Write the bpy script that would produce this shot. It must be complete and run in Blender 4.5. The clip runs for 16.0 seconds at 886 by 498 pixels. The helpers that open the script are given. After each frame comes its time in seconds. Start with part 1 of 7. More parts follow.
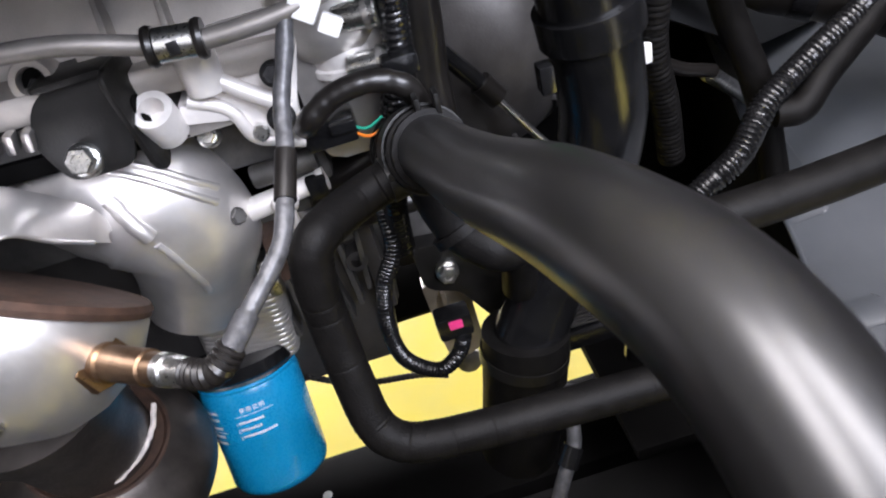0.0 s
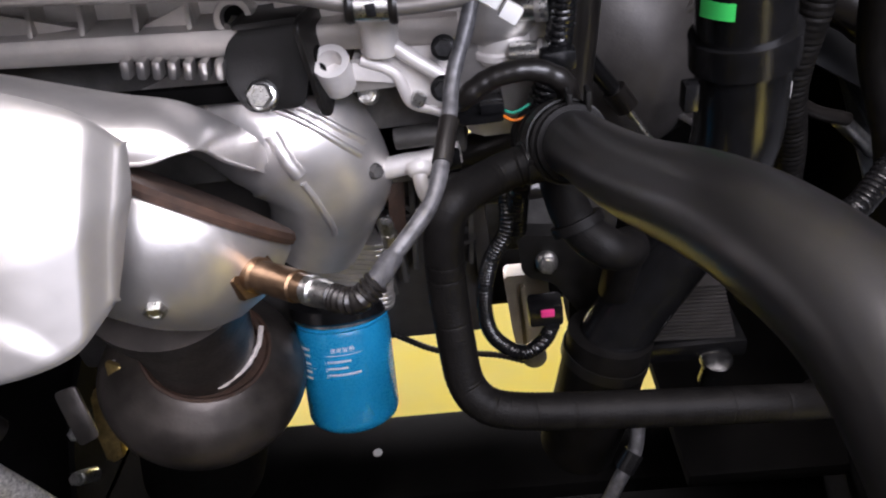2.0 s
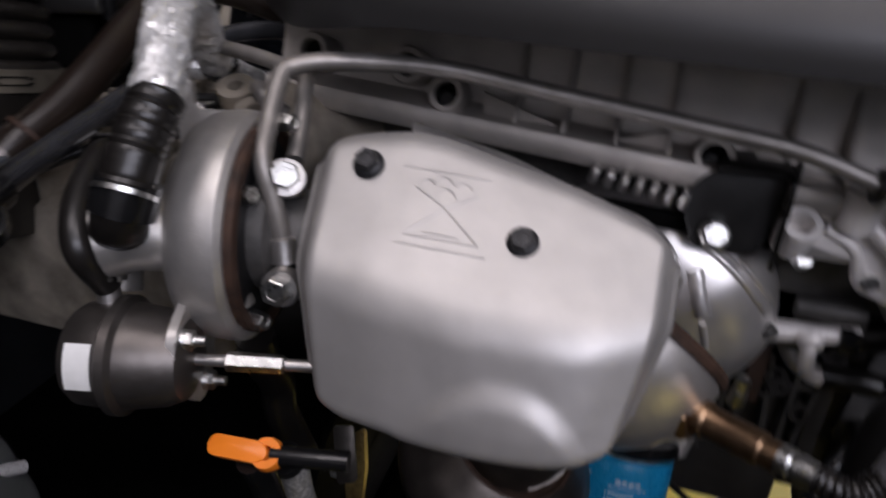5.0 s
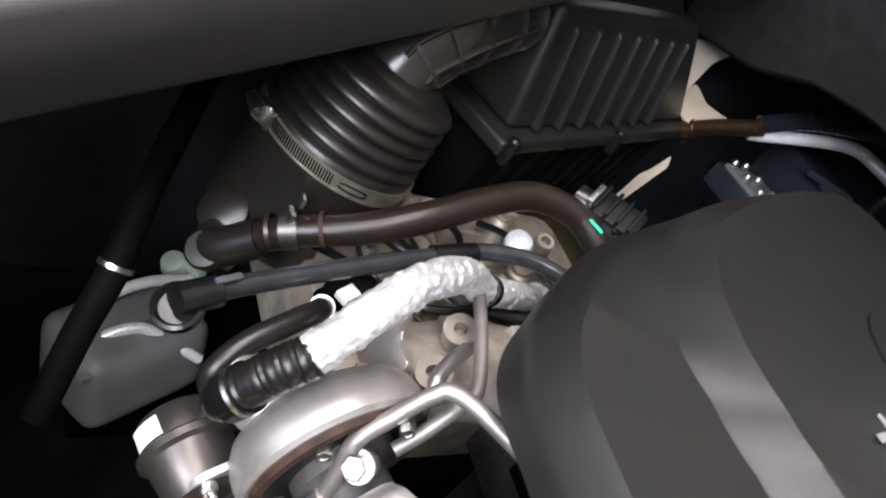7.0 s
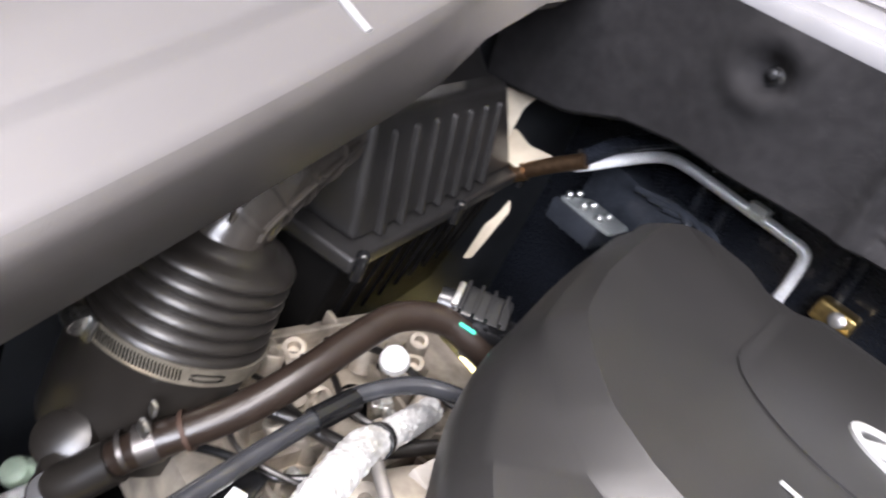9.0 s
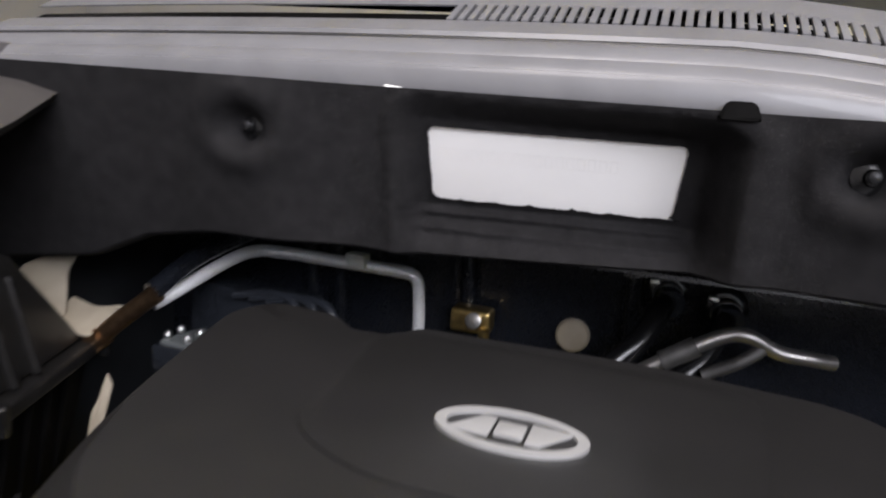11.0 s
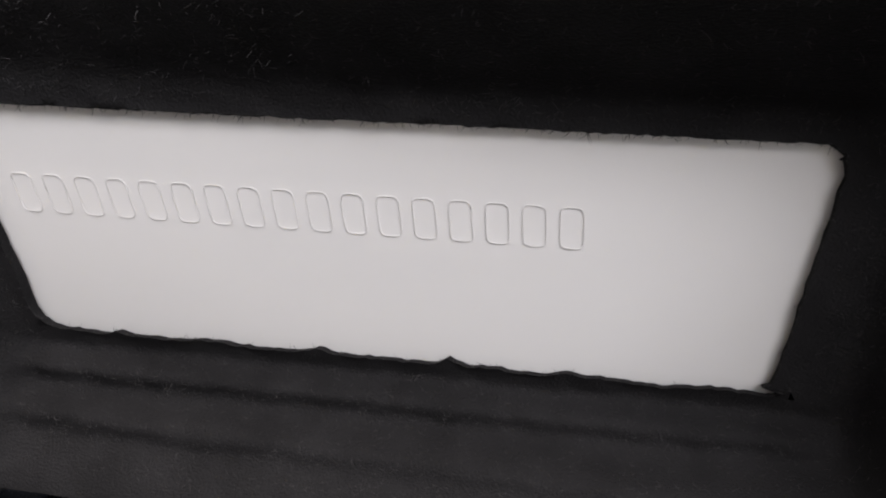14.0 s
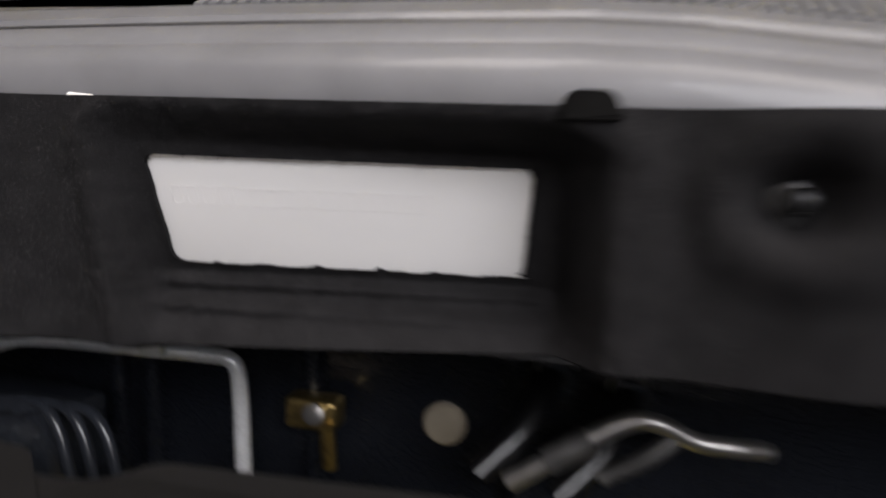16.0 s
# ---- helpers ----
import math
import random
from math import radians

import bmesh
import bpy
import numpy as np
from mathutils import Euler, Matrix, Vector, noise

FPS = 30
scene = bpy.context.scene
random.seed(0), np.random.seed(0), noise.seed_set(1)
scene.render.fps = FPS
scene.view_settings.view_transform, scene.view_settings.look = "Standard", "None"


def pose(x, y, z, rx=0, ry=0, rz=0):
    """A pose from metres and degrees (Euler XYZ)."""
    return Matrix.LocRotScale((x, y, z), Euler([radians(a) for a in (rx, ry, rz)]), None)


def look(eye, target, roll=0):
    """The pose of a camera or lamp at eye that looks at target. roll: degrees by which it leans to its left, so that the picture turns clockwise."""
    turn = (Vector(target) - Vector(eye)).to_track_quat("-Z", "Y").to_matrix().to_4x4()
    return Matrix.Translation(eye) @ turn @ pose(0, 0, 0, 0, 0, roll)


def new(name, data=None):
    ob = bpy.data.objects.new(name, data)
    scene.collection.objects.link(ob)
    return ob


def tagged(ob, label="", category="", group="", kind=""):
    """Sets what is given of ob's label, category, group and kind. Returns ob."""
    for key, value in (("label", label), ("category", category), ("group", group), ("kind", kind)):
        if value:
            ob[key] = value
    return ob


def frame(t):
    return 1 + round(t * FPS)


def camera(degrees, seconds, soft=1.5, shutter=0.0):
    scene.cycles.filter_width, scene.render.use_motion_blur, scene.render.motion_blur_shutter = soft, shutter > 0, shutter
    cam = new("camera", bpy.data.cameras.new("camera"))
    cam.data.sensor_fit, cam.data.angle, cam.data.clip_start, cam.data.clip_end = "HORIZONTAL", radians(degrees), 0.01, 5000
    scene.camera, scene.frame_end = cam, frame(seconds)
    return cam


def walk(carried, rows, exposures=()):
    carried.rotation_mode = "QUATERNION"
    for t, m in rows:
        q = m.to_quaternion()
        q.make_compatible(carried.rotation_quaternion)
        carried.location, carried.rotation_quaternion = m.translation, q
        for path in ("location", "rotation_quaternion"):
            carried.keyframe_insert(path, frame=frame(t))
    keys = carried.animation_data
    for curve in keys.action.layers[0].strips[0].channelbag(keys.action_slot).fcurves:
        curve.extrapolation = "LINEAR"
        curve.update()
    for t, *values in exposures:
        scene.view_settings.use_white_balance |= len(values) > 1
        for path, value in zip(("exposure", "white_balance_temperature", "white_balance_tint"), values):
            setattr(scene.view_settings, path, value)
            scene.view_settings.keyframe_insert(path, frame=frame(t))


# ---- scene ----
from mathutils.bvhtree import BVHTree

cam = camera(65.0, 16.0, soft=2.0, shutter=0.5)
PATH = [
    (0, (0.194, -0.3, 0.932), (0.209, 0.5025, 0.3355), -16.9),
    (0.5, (0.205, -0.308, 0.94), (0.1855, 0.4888, 0.3361), -13.6),
    (1, (0.195, -0.31, 0.942), (0.1545, 0.4896, 0.3429), -12.1),
    (1.5, (0.176, -0.316, 0.944), (0.1105, 0.4876, 0.3524), -10.8),
    (2, (0.163, -0.325, 0.946), (0.0835, 0.4812, 0.3597), -9.5),
    (2.5, (0.149, -0.331, 0.946), (0.0495, 0.4808, 0.3706), -9.3),
    (3, (0.128, -0.336, 0.951), (0.021, 0.491, 0.399), -7.7),
    (3.5, (0.083, -0.336, 0.947), (-0.068, 0.4988, 0.4176), -7.4),
    (4, (0.052, -0.334, 0.949), (-0.136, 0.5026, 0.4344), -5.7),
    (4.5, (0.026, -0.334, 0.953), (-0.1795, 0.5034, 0.4465), -4.2),
    (5, (-0.007, -0.34, 0.969), (-0.253, 0.5089, 0.5011), 2.6),
    (5.2, (-0.014, -0.34, 0.976), (-0.314, 0.5061, 0.5354), 9.7),
    (7.3, (-0.024, -0.244, 1.144), (-0.6248, 0.3078, 0.5657), 36.4),
    (7.5, (-0.027, -0.245, 1.147), (-0.6446, 0.3076, 0.5874), 35.3),
    (8, (-0.035, -0.243, 1.163), (-0.6537, 0.3532, 0.6513), 33.6),
    (8.5, (-0.071, -0.237, 1.167), (-0.6537, 0.4153, 0.6823), 30.0),
    (9, (-0.087, -0.238, 1.175), (-0.6101, 0.4771, 0.7114), 26.3),
    (9.5, (-0.05, -0.246, 1.19), (-0.4691, 0.5751, 0.8025), 16.8),
    (9.8, (-0.036, -0.247, 1.201), (-0.3981, 0.6171, 0.8514), 12.5),
    (10, (-0.005, -0.247, 1.206), (-0.355, 0.6334, 0.886), 10.8),
    (10.2, (0.01, -0.246, 1.201), (-0.3199, 0.6464, 0.893), 9.2),
    (12.3, (0.0061, 0.2465, 1.1021), (-0.2893, 1.2014, 1.0745), 2.01),
    (12.5, (-0.0002, 0.2667, 1.1173), (-0.3017, 1.2179, 1.0516), 3.36),
    (13, (-0.0096, 0.2837, 1.1230), (-0.3019, 1.2307, 0.9897), 3.75),
    (13.5, (-0.0013, 0.2820, 1.1280), (-0.2746, 1.2394, 1.0343), 2.56),
    (14, (-0.0115, 0.2868, 1.1327), (-0.2974, 1.2378, 1.0155), 3.28),
    (14.5, (-0.0089, 0.2899, 1.1348), (-0.3103, 1.2350, 1.0090), 3.17),
    (15, (-0.0103, 0.2870, 1.1361), (-0.3014, 1.2360, 1.0149), 3.26),
    (15.5, (-0.0103, 0.2798, 1.1330), (-0.2979, 1.2328, 1.0372), 3.20),
    (15.8, (0.0171, 0.2072, 1.1387), (-0.2803, 1.1546, 1.0200), 0.73),
    (16, (0.0552, 0.0950, 1.1432), (-0.1568, 1.0644, 1.0188), 2.36),
]
EXPOSURES = [(t, stops, 6200 if t < 1 else 6350 if t < 6 else 6400 if t < 11 else 6800, 23 if 1 < t < 6 else 18 if t < 11 else 16) for t, stops in ((0.0, 0.9), (1.5, 0.7), (2.5, 0.15), (3.5, -0.40), (5.2, -1.15), (7.3, 0.9), (8.0, 1.35), (9.0, 1.55), (10.2, 0.65), (12.3, -0.05), (15.5, -0.05), (16.0, -0.2))]
walk(cam, [(t, look(eye, target, roll)) for t, eye, target, roll in PATH], EXPOSURES)

# ---- world and light: a hall with a wide daylight opening ahead of the car ----
world = bpy.data.worlds.new("world")
scene.world = world
world.use_nodes = True
wn = world.node_tree.nodes
sky = wn.new("ShaderNodeTexSky")
sky.sky_type, sky.sun_disc = "NISHITA", False
sky.sun_elevation, sky.sun_rotation = radians(40), radians(180)
world.node_tree.links.new(sky.outputs["Color"], wn["Background"].inputs["Color"])
wn["Background"].inputs["Strength"].default_value = 0.1


def area_lamp(name, at, target, sx, sy, watts, colour):
    lamp = bpy.data.lights.new(name, "AREA")
    lamp.shape, lamp.size, lamp.size_y, lamp.energy, lamp.color = "RECTANGLE", sx, sy, watts, colour
    ob = new(name, lamp)
    ob.matrix_world = look(at, target)
    return ob


area_lamp("window_light", (2.3, -3.2, 3.2), (-0.1, 0.1, 0.95), 3.6, 1.8, 270, (0.90, 0.945, 1.0))
# Added low fill lamp that brightens the floor under the car; no fixture there.
area_lamp("floor_fill_light", (0.0, 3.7, 0.5), (0.0, 1.0, 0.0), 7.0, 0.8, 850, (1.0, 0.99, 0.97))
for lx in (-0.6, 1.5):
    area_lamp("ceiling_lamp_light", (lx, -1.5, 4.3), (lx * 0.7, -1.0, 0.0), 1.1, 2.2, 90, (1.0, 0.97, 0.93))


# ---- materials ----
def material(name, colour, rough=0.5, metal=0.0, var=0.15, scale=60.0, bump=0.1, fine=400.0, tint=None, coat=0.0, stretch=None, rough_var=0.12, spec=0.5, sheen=0.0):
    """Base colour with stains at a coarse scale and grain at a fine one; bump from the grain; scale in 1/m."""
    m = bpy.data.materials.new(name)
    m.use_nodes = True
    nt = m.node_tree
    n, link = nt.nodes, nt.links.new
    p = n["Principled BSDF"]
    co = n.new("ShaderNodeTexCoord")
    mp = n.new("ShaderNodeMapping")
    link(co.outputs["Object"], mp.inputs["Vector"])
    if stretch:
        mp.inputs["Scale"].default_value = stretch
    big, small = n.new("ShaderNodeTexNoise"), n.new("ShaderNodeTexNoise")
    big.inputs["Scale"].default_value, big.inputs["Detail"].default_value = scale, 6
    small.inputs["Scale"].default_value, small.inputs["Detail"].default_value = fine, 3
    for t in (big, small):
        link(mp.outputs["Vector"], t.inputs["Vector"])
    ramp = n.new("ShaderNodeMapRange")
    ramp.inputs["From Min"].default_value, ramp.inputs["From Max"].default_value = 0.3, 0.7
    link(big.outputs["Fac"], ramp.inputs["Value"])
    mix = n.new("ShaderNodeMix")
    mix.data_type = "RGBA"
    dark = tint or tuple(c * (1 - 2 * var) for c in colour)
    mix.inputs[6].default_value = (*dark, 1)
    mix.inputs[7].default_value = (*(min(1, c * (1 + var * 0.5)) for c in colour), 1)
    link(ramp.outputs["Result"], mix.inputs[0])
    link(mix.outputs[2], p.inputs["Base Color"])
    rr = n.new("ShaderNodeMapRange")
    rr.inputs["To Min"].default_value, rr.inputs["To Max"].default_value = max(0.02, rough - rough_var), min(1, rough + rough_var)
    link(small.outputs["Fac"], rr.inputs["Value"])
    link(rr.outputs["Result"], p.inputs["Roughness"])
    p.inputs["Metallic"].default_value = metal
    p.inputs["Coat Weight"].default_value = coat
    p.inputs["Specular IOR Level"].default_value = spec
    if sheen:
        p.inputs["Sheen Weight"].default_value, p.inputs["Sheen Roughness"].default_value = sheen, 0.4
    if bump:
        b = n.new("ShaderNodeBump")
        b.inputs["Strength"].default_value, b.inputs["Distance"].default_value = bump, 0.0006
        link(small.outputs["Fac"], b.inputs["Height"])
        link(b.outputs["Normal"], p.inputs["Normal"])
    return m


M_CAST = material("cast_aluminium", (0.62, 0.595, 0.565), 0.42, 0.8, 0.15, 40, 0.14, 800)
M_CAMCOVER = material("warm_cast_cover", (0.50, 0.465, 0.425), 0.50, 0.55, 0.14, 30, 0.25, 700)
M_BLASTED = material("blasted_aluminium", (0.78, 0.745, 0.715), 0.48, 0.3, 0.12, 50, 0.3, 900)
M_SHEET = material("aluminised_sheet", (0.43, 0.415, 0.40), 0.45, 0.65, 0.06, 45, 0.03, 350, rough_var=0.05)
M_CATSTEEL = material("dull_converter_steel", (0.125, 0.113, 0.105), 0.40, 0.85, 0.2, 40, 0.1, 400)
M_PIPE = material("bright_aluminium_pipe", (0.90, 0.90, 0.91), 0.30, 0.3, 0.05, 60, 0.05, 600)
M_PALE = material("pale_gasket", (0.62, 0.56, 0.52), 0.7, 0.0, 0.15, 150, 0.3, 500)
# Black plastic with the bluish reflection mixed into its base colour.
M_UNIT = material("black_plastic_blue_reflection", (0.022, 0.025, 0.031), 0.24, 0.0, 0.15, 40, 0.1, 700)
M_TUBE = material("dull_steel_line", (0.30, 0.28, 0.26), 0.46, 0.7, 0.15, 60, 0.1, 600)
M_BOWL = material("burnt_dark_steel", (0.090, 0.078, 0.070), 0.38, 0.75, 0.25, 40, 0.15, 400)
M_STEEL = material("steel_tube", (0.50, 0.48, 0.46), 0.36, 0.9, 0.12, 60, 0.1, 600)
M_ZINC = material("zinc_bolt", (0.70, 0.70, 0.68), 0.3, 1.0, 0.15, 200, 0.1, 900)
M_BLACKBOLT = material("black_bolt", (0.03, 0.03, 0.032), 0.42, 0.6, 0.3, 250, 0.2, 900)
M_BRACKET = material("black_bracket", (0.010, 0.0095, 0.009), 0.40, 0.0, 0.25, 80, 0.2, 700, spec=0.3)
M_RUBBER = material("rubber_hose", (0.0105, 0.0092, 0.0084), 0.32, 0.0, 0.2, 70, 0.04, 800, spec=0.45, rough_var=0.05)
M_RUBBERSOFT = material("rubber_hose_satin", (0.0085, 0.0081, 0.0082), 0.33, 0.0, 0.12, 14, 0.0, 700, spec=0.85, rough_var=0.03)
M_FABRIC = material("fabric_ribbed_rubber", (0.0065, 0.0060, 0.0058), 0.50, 0.0, 0.25, 90, 0.5, 900, spec=0.12, rough_var=0.08)
# Darker cast colour with shade put in, for crankcase, bell and fins.
M_BELL = material("shade_dark_casting", (0.055, 0.051, 0.049), 0.5, 0.4, 0.25, 30, 0.3, 500)
M_PLASTIC = material("black_plastic", (0.007, 0.007, 0.0075), 0.22, 0.0, 0.2, 60, 0.12, 700)
M_GRAIN = material("grained_black_plastic", (0.014, 0.0132, 0.0128), 0.36, 0.0, 0.15, 30, 0.4, 1600)
M_COVER = material("engine_cover_plastic", (0.0150, 0.0145, 0.0143), 0.37, 0.0, 0.08, 14, 0.2, 2200, spec=0.5)
# Near-black for dark parts; also stands for shade in holes and low down.
M_DARK = material("dark_parts_and_shade", (0.0040, 0.0038, 0.0037), 0.65, 0.0, 0.4, 15, 0.2, 300, spec=0.04)
M_BLUE = material("blue_filter_paint", (0.004, 0.25, 0.50), 0.28, 0.0, 0.06, 40, 0.05, 600, coat=0.3)
M_RUST = material("rusty_flange", (0.05, 0.025, 0.015), 0.7, 0.3, 0.3, 120, 0.5, 500)
M_EXHAUST = material("exhaust_steel", (0.72, 0.69, 0.66), 0.38, 0.9, 0.10, 30, 0.08, 500, rough_var=0.08)
M_BRONZE = material("bronzed_sensor_steel", (0.27, 0.17, 0.10), 0.32, 0.95, 0.15, 150, 0.1, 900)
M_BRASS = material("brass", (0.62, 0.45, 0.18), 0.32, 0.95, 0.2, 150, 0.1, 900)
M_FOIL = material("aluminium_foil_sleeve", (0.72, 0.72, 0.71), 0.36, 0.5, 0.15, 300, 1.0, 260)
M_ORANGE = material("orange_plastic", (0.85, 0.22, 0.015), 0.35, 0.0, 0.05, 60, 0.05, 600)
M_PINK = material("pink_clip", (0.75, 0.05, 0.22), 0.4, 0.0, 0.05, 60, 0.05, 600)
M_GREEN = material("green_tape", (0.03, 0.62, 0.12), 0.45, 0.0, 0.05, 60, 0.05, 600)
M_TEAL = material("green_paint_mark", (0.02, 0.40, 0.26), 0.4, 0.0, 0.1, 200, 0.05, 600)
M_WHITEPL = material("white_plastic", (0.72, 0.72, 0.70), 0.4, 0.0, 0.06, 80, 0.05, 600)
M_PRINT = material("white_print", (0.75, 0.78, 0.8), 0.5, 0.0, 0.05, 300, 0.0, 600)
M_GREYWRAP = material("grey_cable_sleeve", (0.085, 0.085, 0.09), 0.38, 0.2, 0.3, 180, 0.5, 500)
M_FLOOR = material("yellow_floor_paint", (0.90, 0.72, 0.05), 0.5, 0.0, 0.12, 9, 0.15, 120, tint=(0.86, 0.71, 0.12))
M_HALLFLOOR = material("grey_concrete_floor", (0.30, 0.29, 0.28), 0.6, 0.0, 0.15, 3, 0.2, 90)
M_BODY = material("grey_car_paint", (0.083, 0.078, 0.078), 0.50, 0.1, 0.03, 6, 0.02, 3000, coat=0.15)
M_BODYDARK = material("dark_grey_fender_plastic", (0.045, 0.041, 0.039), 0.5, 0.0, 0.1, 12, 0.3, 1200)
M_PRIMER = material("blue_grey_body_sheet", (0.074, 0.081, 0.092), 0.38, 0.1, 0.15, 12, 0.08, 400)
M_DASH = material("dark_blue_body_paint", (0.012, 0.014, 0.019), 0.26, 0.0, 0.2, 10, 0.05, 400, coat=0.4)
M_FELT = material("black_felt", (0.0180, 0.0173, 0.0180), 0.75, 0.0, 0.14, 70, 0.9, 1500, spec=0.06)
M_FIBRE = material("grey_felt_fibre", (0.050, 0.047, 0.047), 0.6, 0.0, 0.2, 200, 0.0, 900, spec=0.3)
M_PLATE = material("white_body_paint", (0.86, 0.84, 0.82), 0.16, 0.0, 0.02, 5, 0.0, 800, coat=0.5)
M_BEIGE = material("beige_bracket_paint", (0.38, 0.325, 0.245), 0.5, 0.0, 0.1, 30, 0.1, 500)
M_TRIM = material("bright_grey_cowl_paint", (0.135, 0.135, 0.142), 0.42, 0.0, 0.08, 20, 0.05, 900, coat=0.15)
M_SEAL = material("cowl_seal_rubber", (0.012, 0.012, 0.013), 0.4, 0.0, 0.1, 60, 0.1, 600)
M_LETTER = material("satin_silver_lettering", (0.33, 0.33, 0.325), 0.45, 0.2, 0.03, 60, 0.02, 900)
M_WALL = material("hall_wall_paint", (0.34, 0.335, 0.33), 0.7, 0.0, 0.06, 1.5, 0.1, 60)
# Cast metal darkened so its colour carries the shade of deep places.
M_DULLCAST = material("shade_dulled_cast_metal", (0.13, 0.125, 0.12), 0.55, 0.6, 0.3, 40, 0.4, 500)
M_CEIL = material("hall_ceiling", (0.34, 0.34, 0.34), 0.8, 0.0, 0.06, 1.0, 0.1, 40)
M_SCREEN = material("dark_windscreen_glass", (0.006, 0.007, 0.008), 0.05, 0.0, 0.05, 3, 0.0, 50, rough_var=0.02)
M_TOWER = material("dusty_grey_sheet", (0.022, 0.024, 0.027), 0.45, 0.0, 0.3, 14, 0.1, 300)
M_BROWNHOSE = material("brown_black_hose", (0.0145, 0.0098, 0.0074), 0.30, 0.0, 0.10, 60, 0.02, 900, spec=0.36, rough_var=0.03)
M_BELLOWS = material("satin_bellows_rubber", (0.0125, 0.0108, 0.0092), 0.34, 0.0, 0.12, 40, 0.0, 500, spec=0.55, rough_var=0.03)
M_TANK = material("grey_green_case_paint", (0.17, 0.182, 0.182), 0.45, 0.1, 0.12, 20, 0.1, 400)
M_DUCT = material("glossy_duct_plastic", (0.030, 0.026, 0.022), 0.24, 0.0, 0.12, 40, 0.0, 500, spec=0.6, rough_var=0.04)
M_VAPOUR = material("smoky_plastic_pipe", (0.026, 0.027, 0.030), 0.14, 0.0, 0.15, 60, 0.05, 700, spec=0.6)
# Cast grey tinted warm: the warm light is put into the colour.
M_GEARCAST = material("warm_lit_gearbox_casting", (0.44, 0.39, 0.325), 0.5, 0.6, 0.25, 50, 0.4, 700)
M_MINT = material("pale_green_plastic", (0.42, 0.52, 0.40), 0.45, 0.0, 0.1, 80, 0.05, 600)
M_SHINY = material("bright_rolled_aluminium", (0.82, 0.79, 0.765), 0.38, 0.85, 0.08, 40, 0.08, 400, rough_var=0.08)
M_BRAID = material("silver_braid", (0.74, 0.72, 0.69), 0.36, 0.5, 0.3, 400, 0.6, 700)
M_CLAMP = material("plated_clamp_band", (0.40, 0.36, 0.29), 0.33, 0.85, 0.1, 150, 0.03, 700)


# ---- builders ----
ORIGIN = {}


def thing(name, at, label, category, group="", kind=""):
    ob = new(name)
    ob.empty_display_size = 0.02
    ob.location = at
    ORIGIN[ob] = Vector(at)
    return tagged(ob, label, category, group, kind)


def finish(name, bm, mat, at, smooth=38):
    bmesh.ops.recalc_face_normals(bm, faces=bm.faces)
    bmesh.ops.translate(bm, verts=bm.verts, vec=-Vector(at))
    me = bpy.data.meshes.new(name)
    bm.to_mesh(me)
    bm.free()
    me.materials.append(mat)
    me.shade_smooth()
    me.set_sharp_from_angle(angle=radians(smooth))
    return me


def part(name, bm, mat, parent, label="", smooth=38):
    """A bmesh in world coordinates as one mesh object under a thing or a part."""
    ob = new(name, finish(name, bm, mat, ORIGIN[parent], smooth))
    ob.parent = parent
    ORIGIN[ob] = ORIGIN[parent]
    return tagged(ob, label) if label else ob


def solid(name, bm, mat, at, label, category, group="", kind="", smooth=38):
    """A thing that is one mesh."""
    ob = new(name, finish(name, bm, mat, at, smooth))
    ob.location = at
    ORIGIN[ob] = Vector(at)
    return tagged(ob, label, category, group, kind)


def join(*bms):
    out = bmesh.new()
    for b in bms:
        me = bpy.data.meshes.new("tmp")
        b.to_mesh(me)
        out.from_mesh(me)
        bpy.data.meshes.remove(me)
        b.free()
    return out


def spline(pts, steps=8):
    """Catmull-Rom through the points."""
    p = [Vector(q) for q in pts]
    p = [2 * p[0] - p[1], *p, 2 * p[-1] - p[-2]]
    out = []
    for a, b, c, d in zip(p, p[1:], p[2:], p[3:]):
        for i in range(steps):
            t = i / steps
            out.append(0.5 * (2 * b + (c - a) * t + (2 * a - 5 * b + 4 * c - d) * t * t + (3 * b - a - 3 * c + d) * t ** 3))
    out.append(p[-2])
    return out


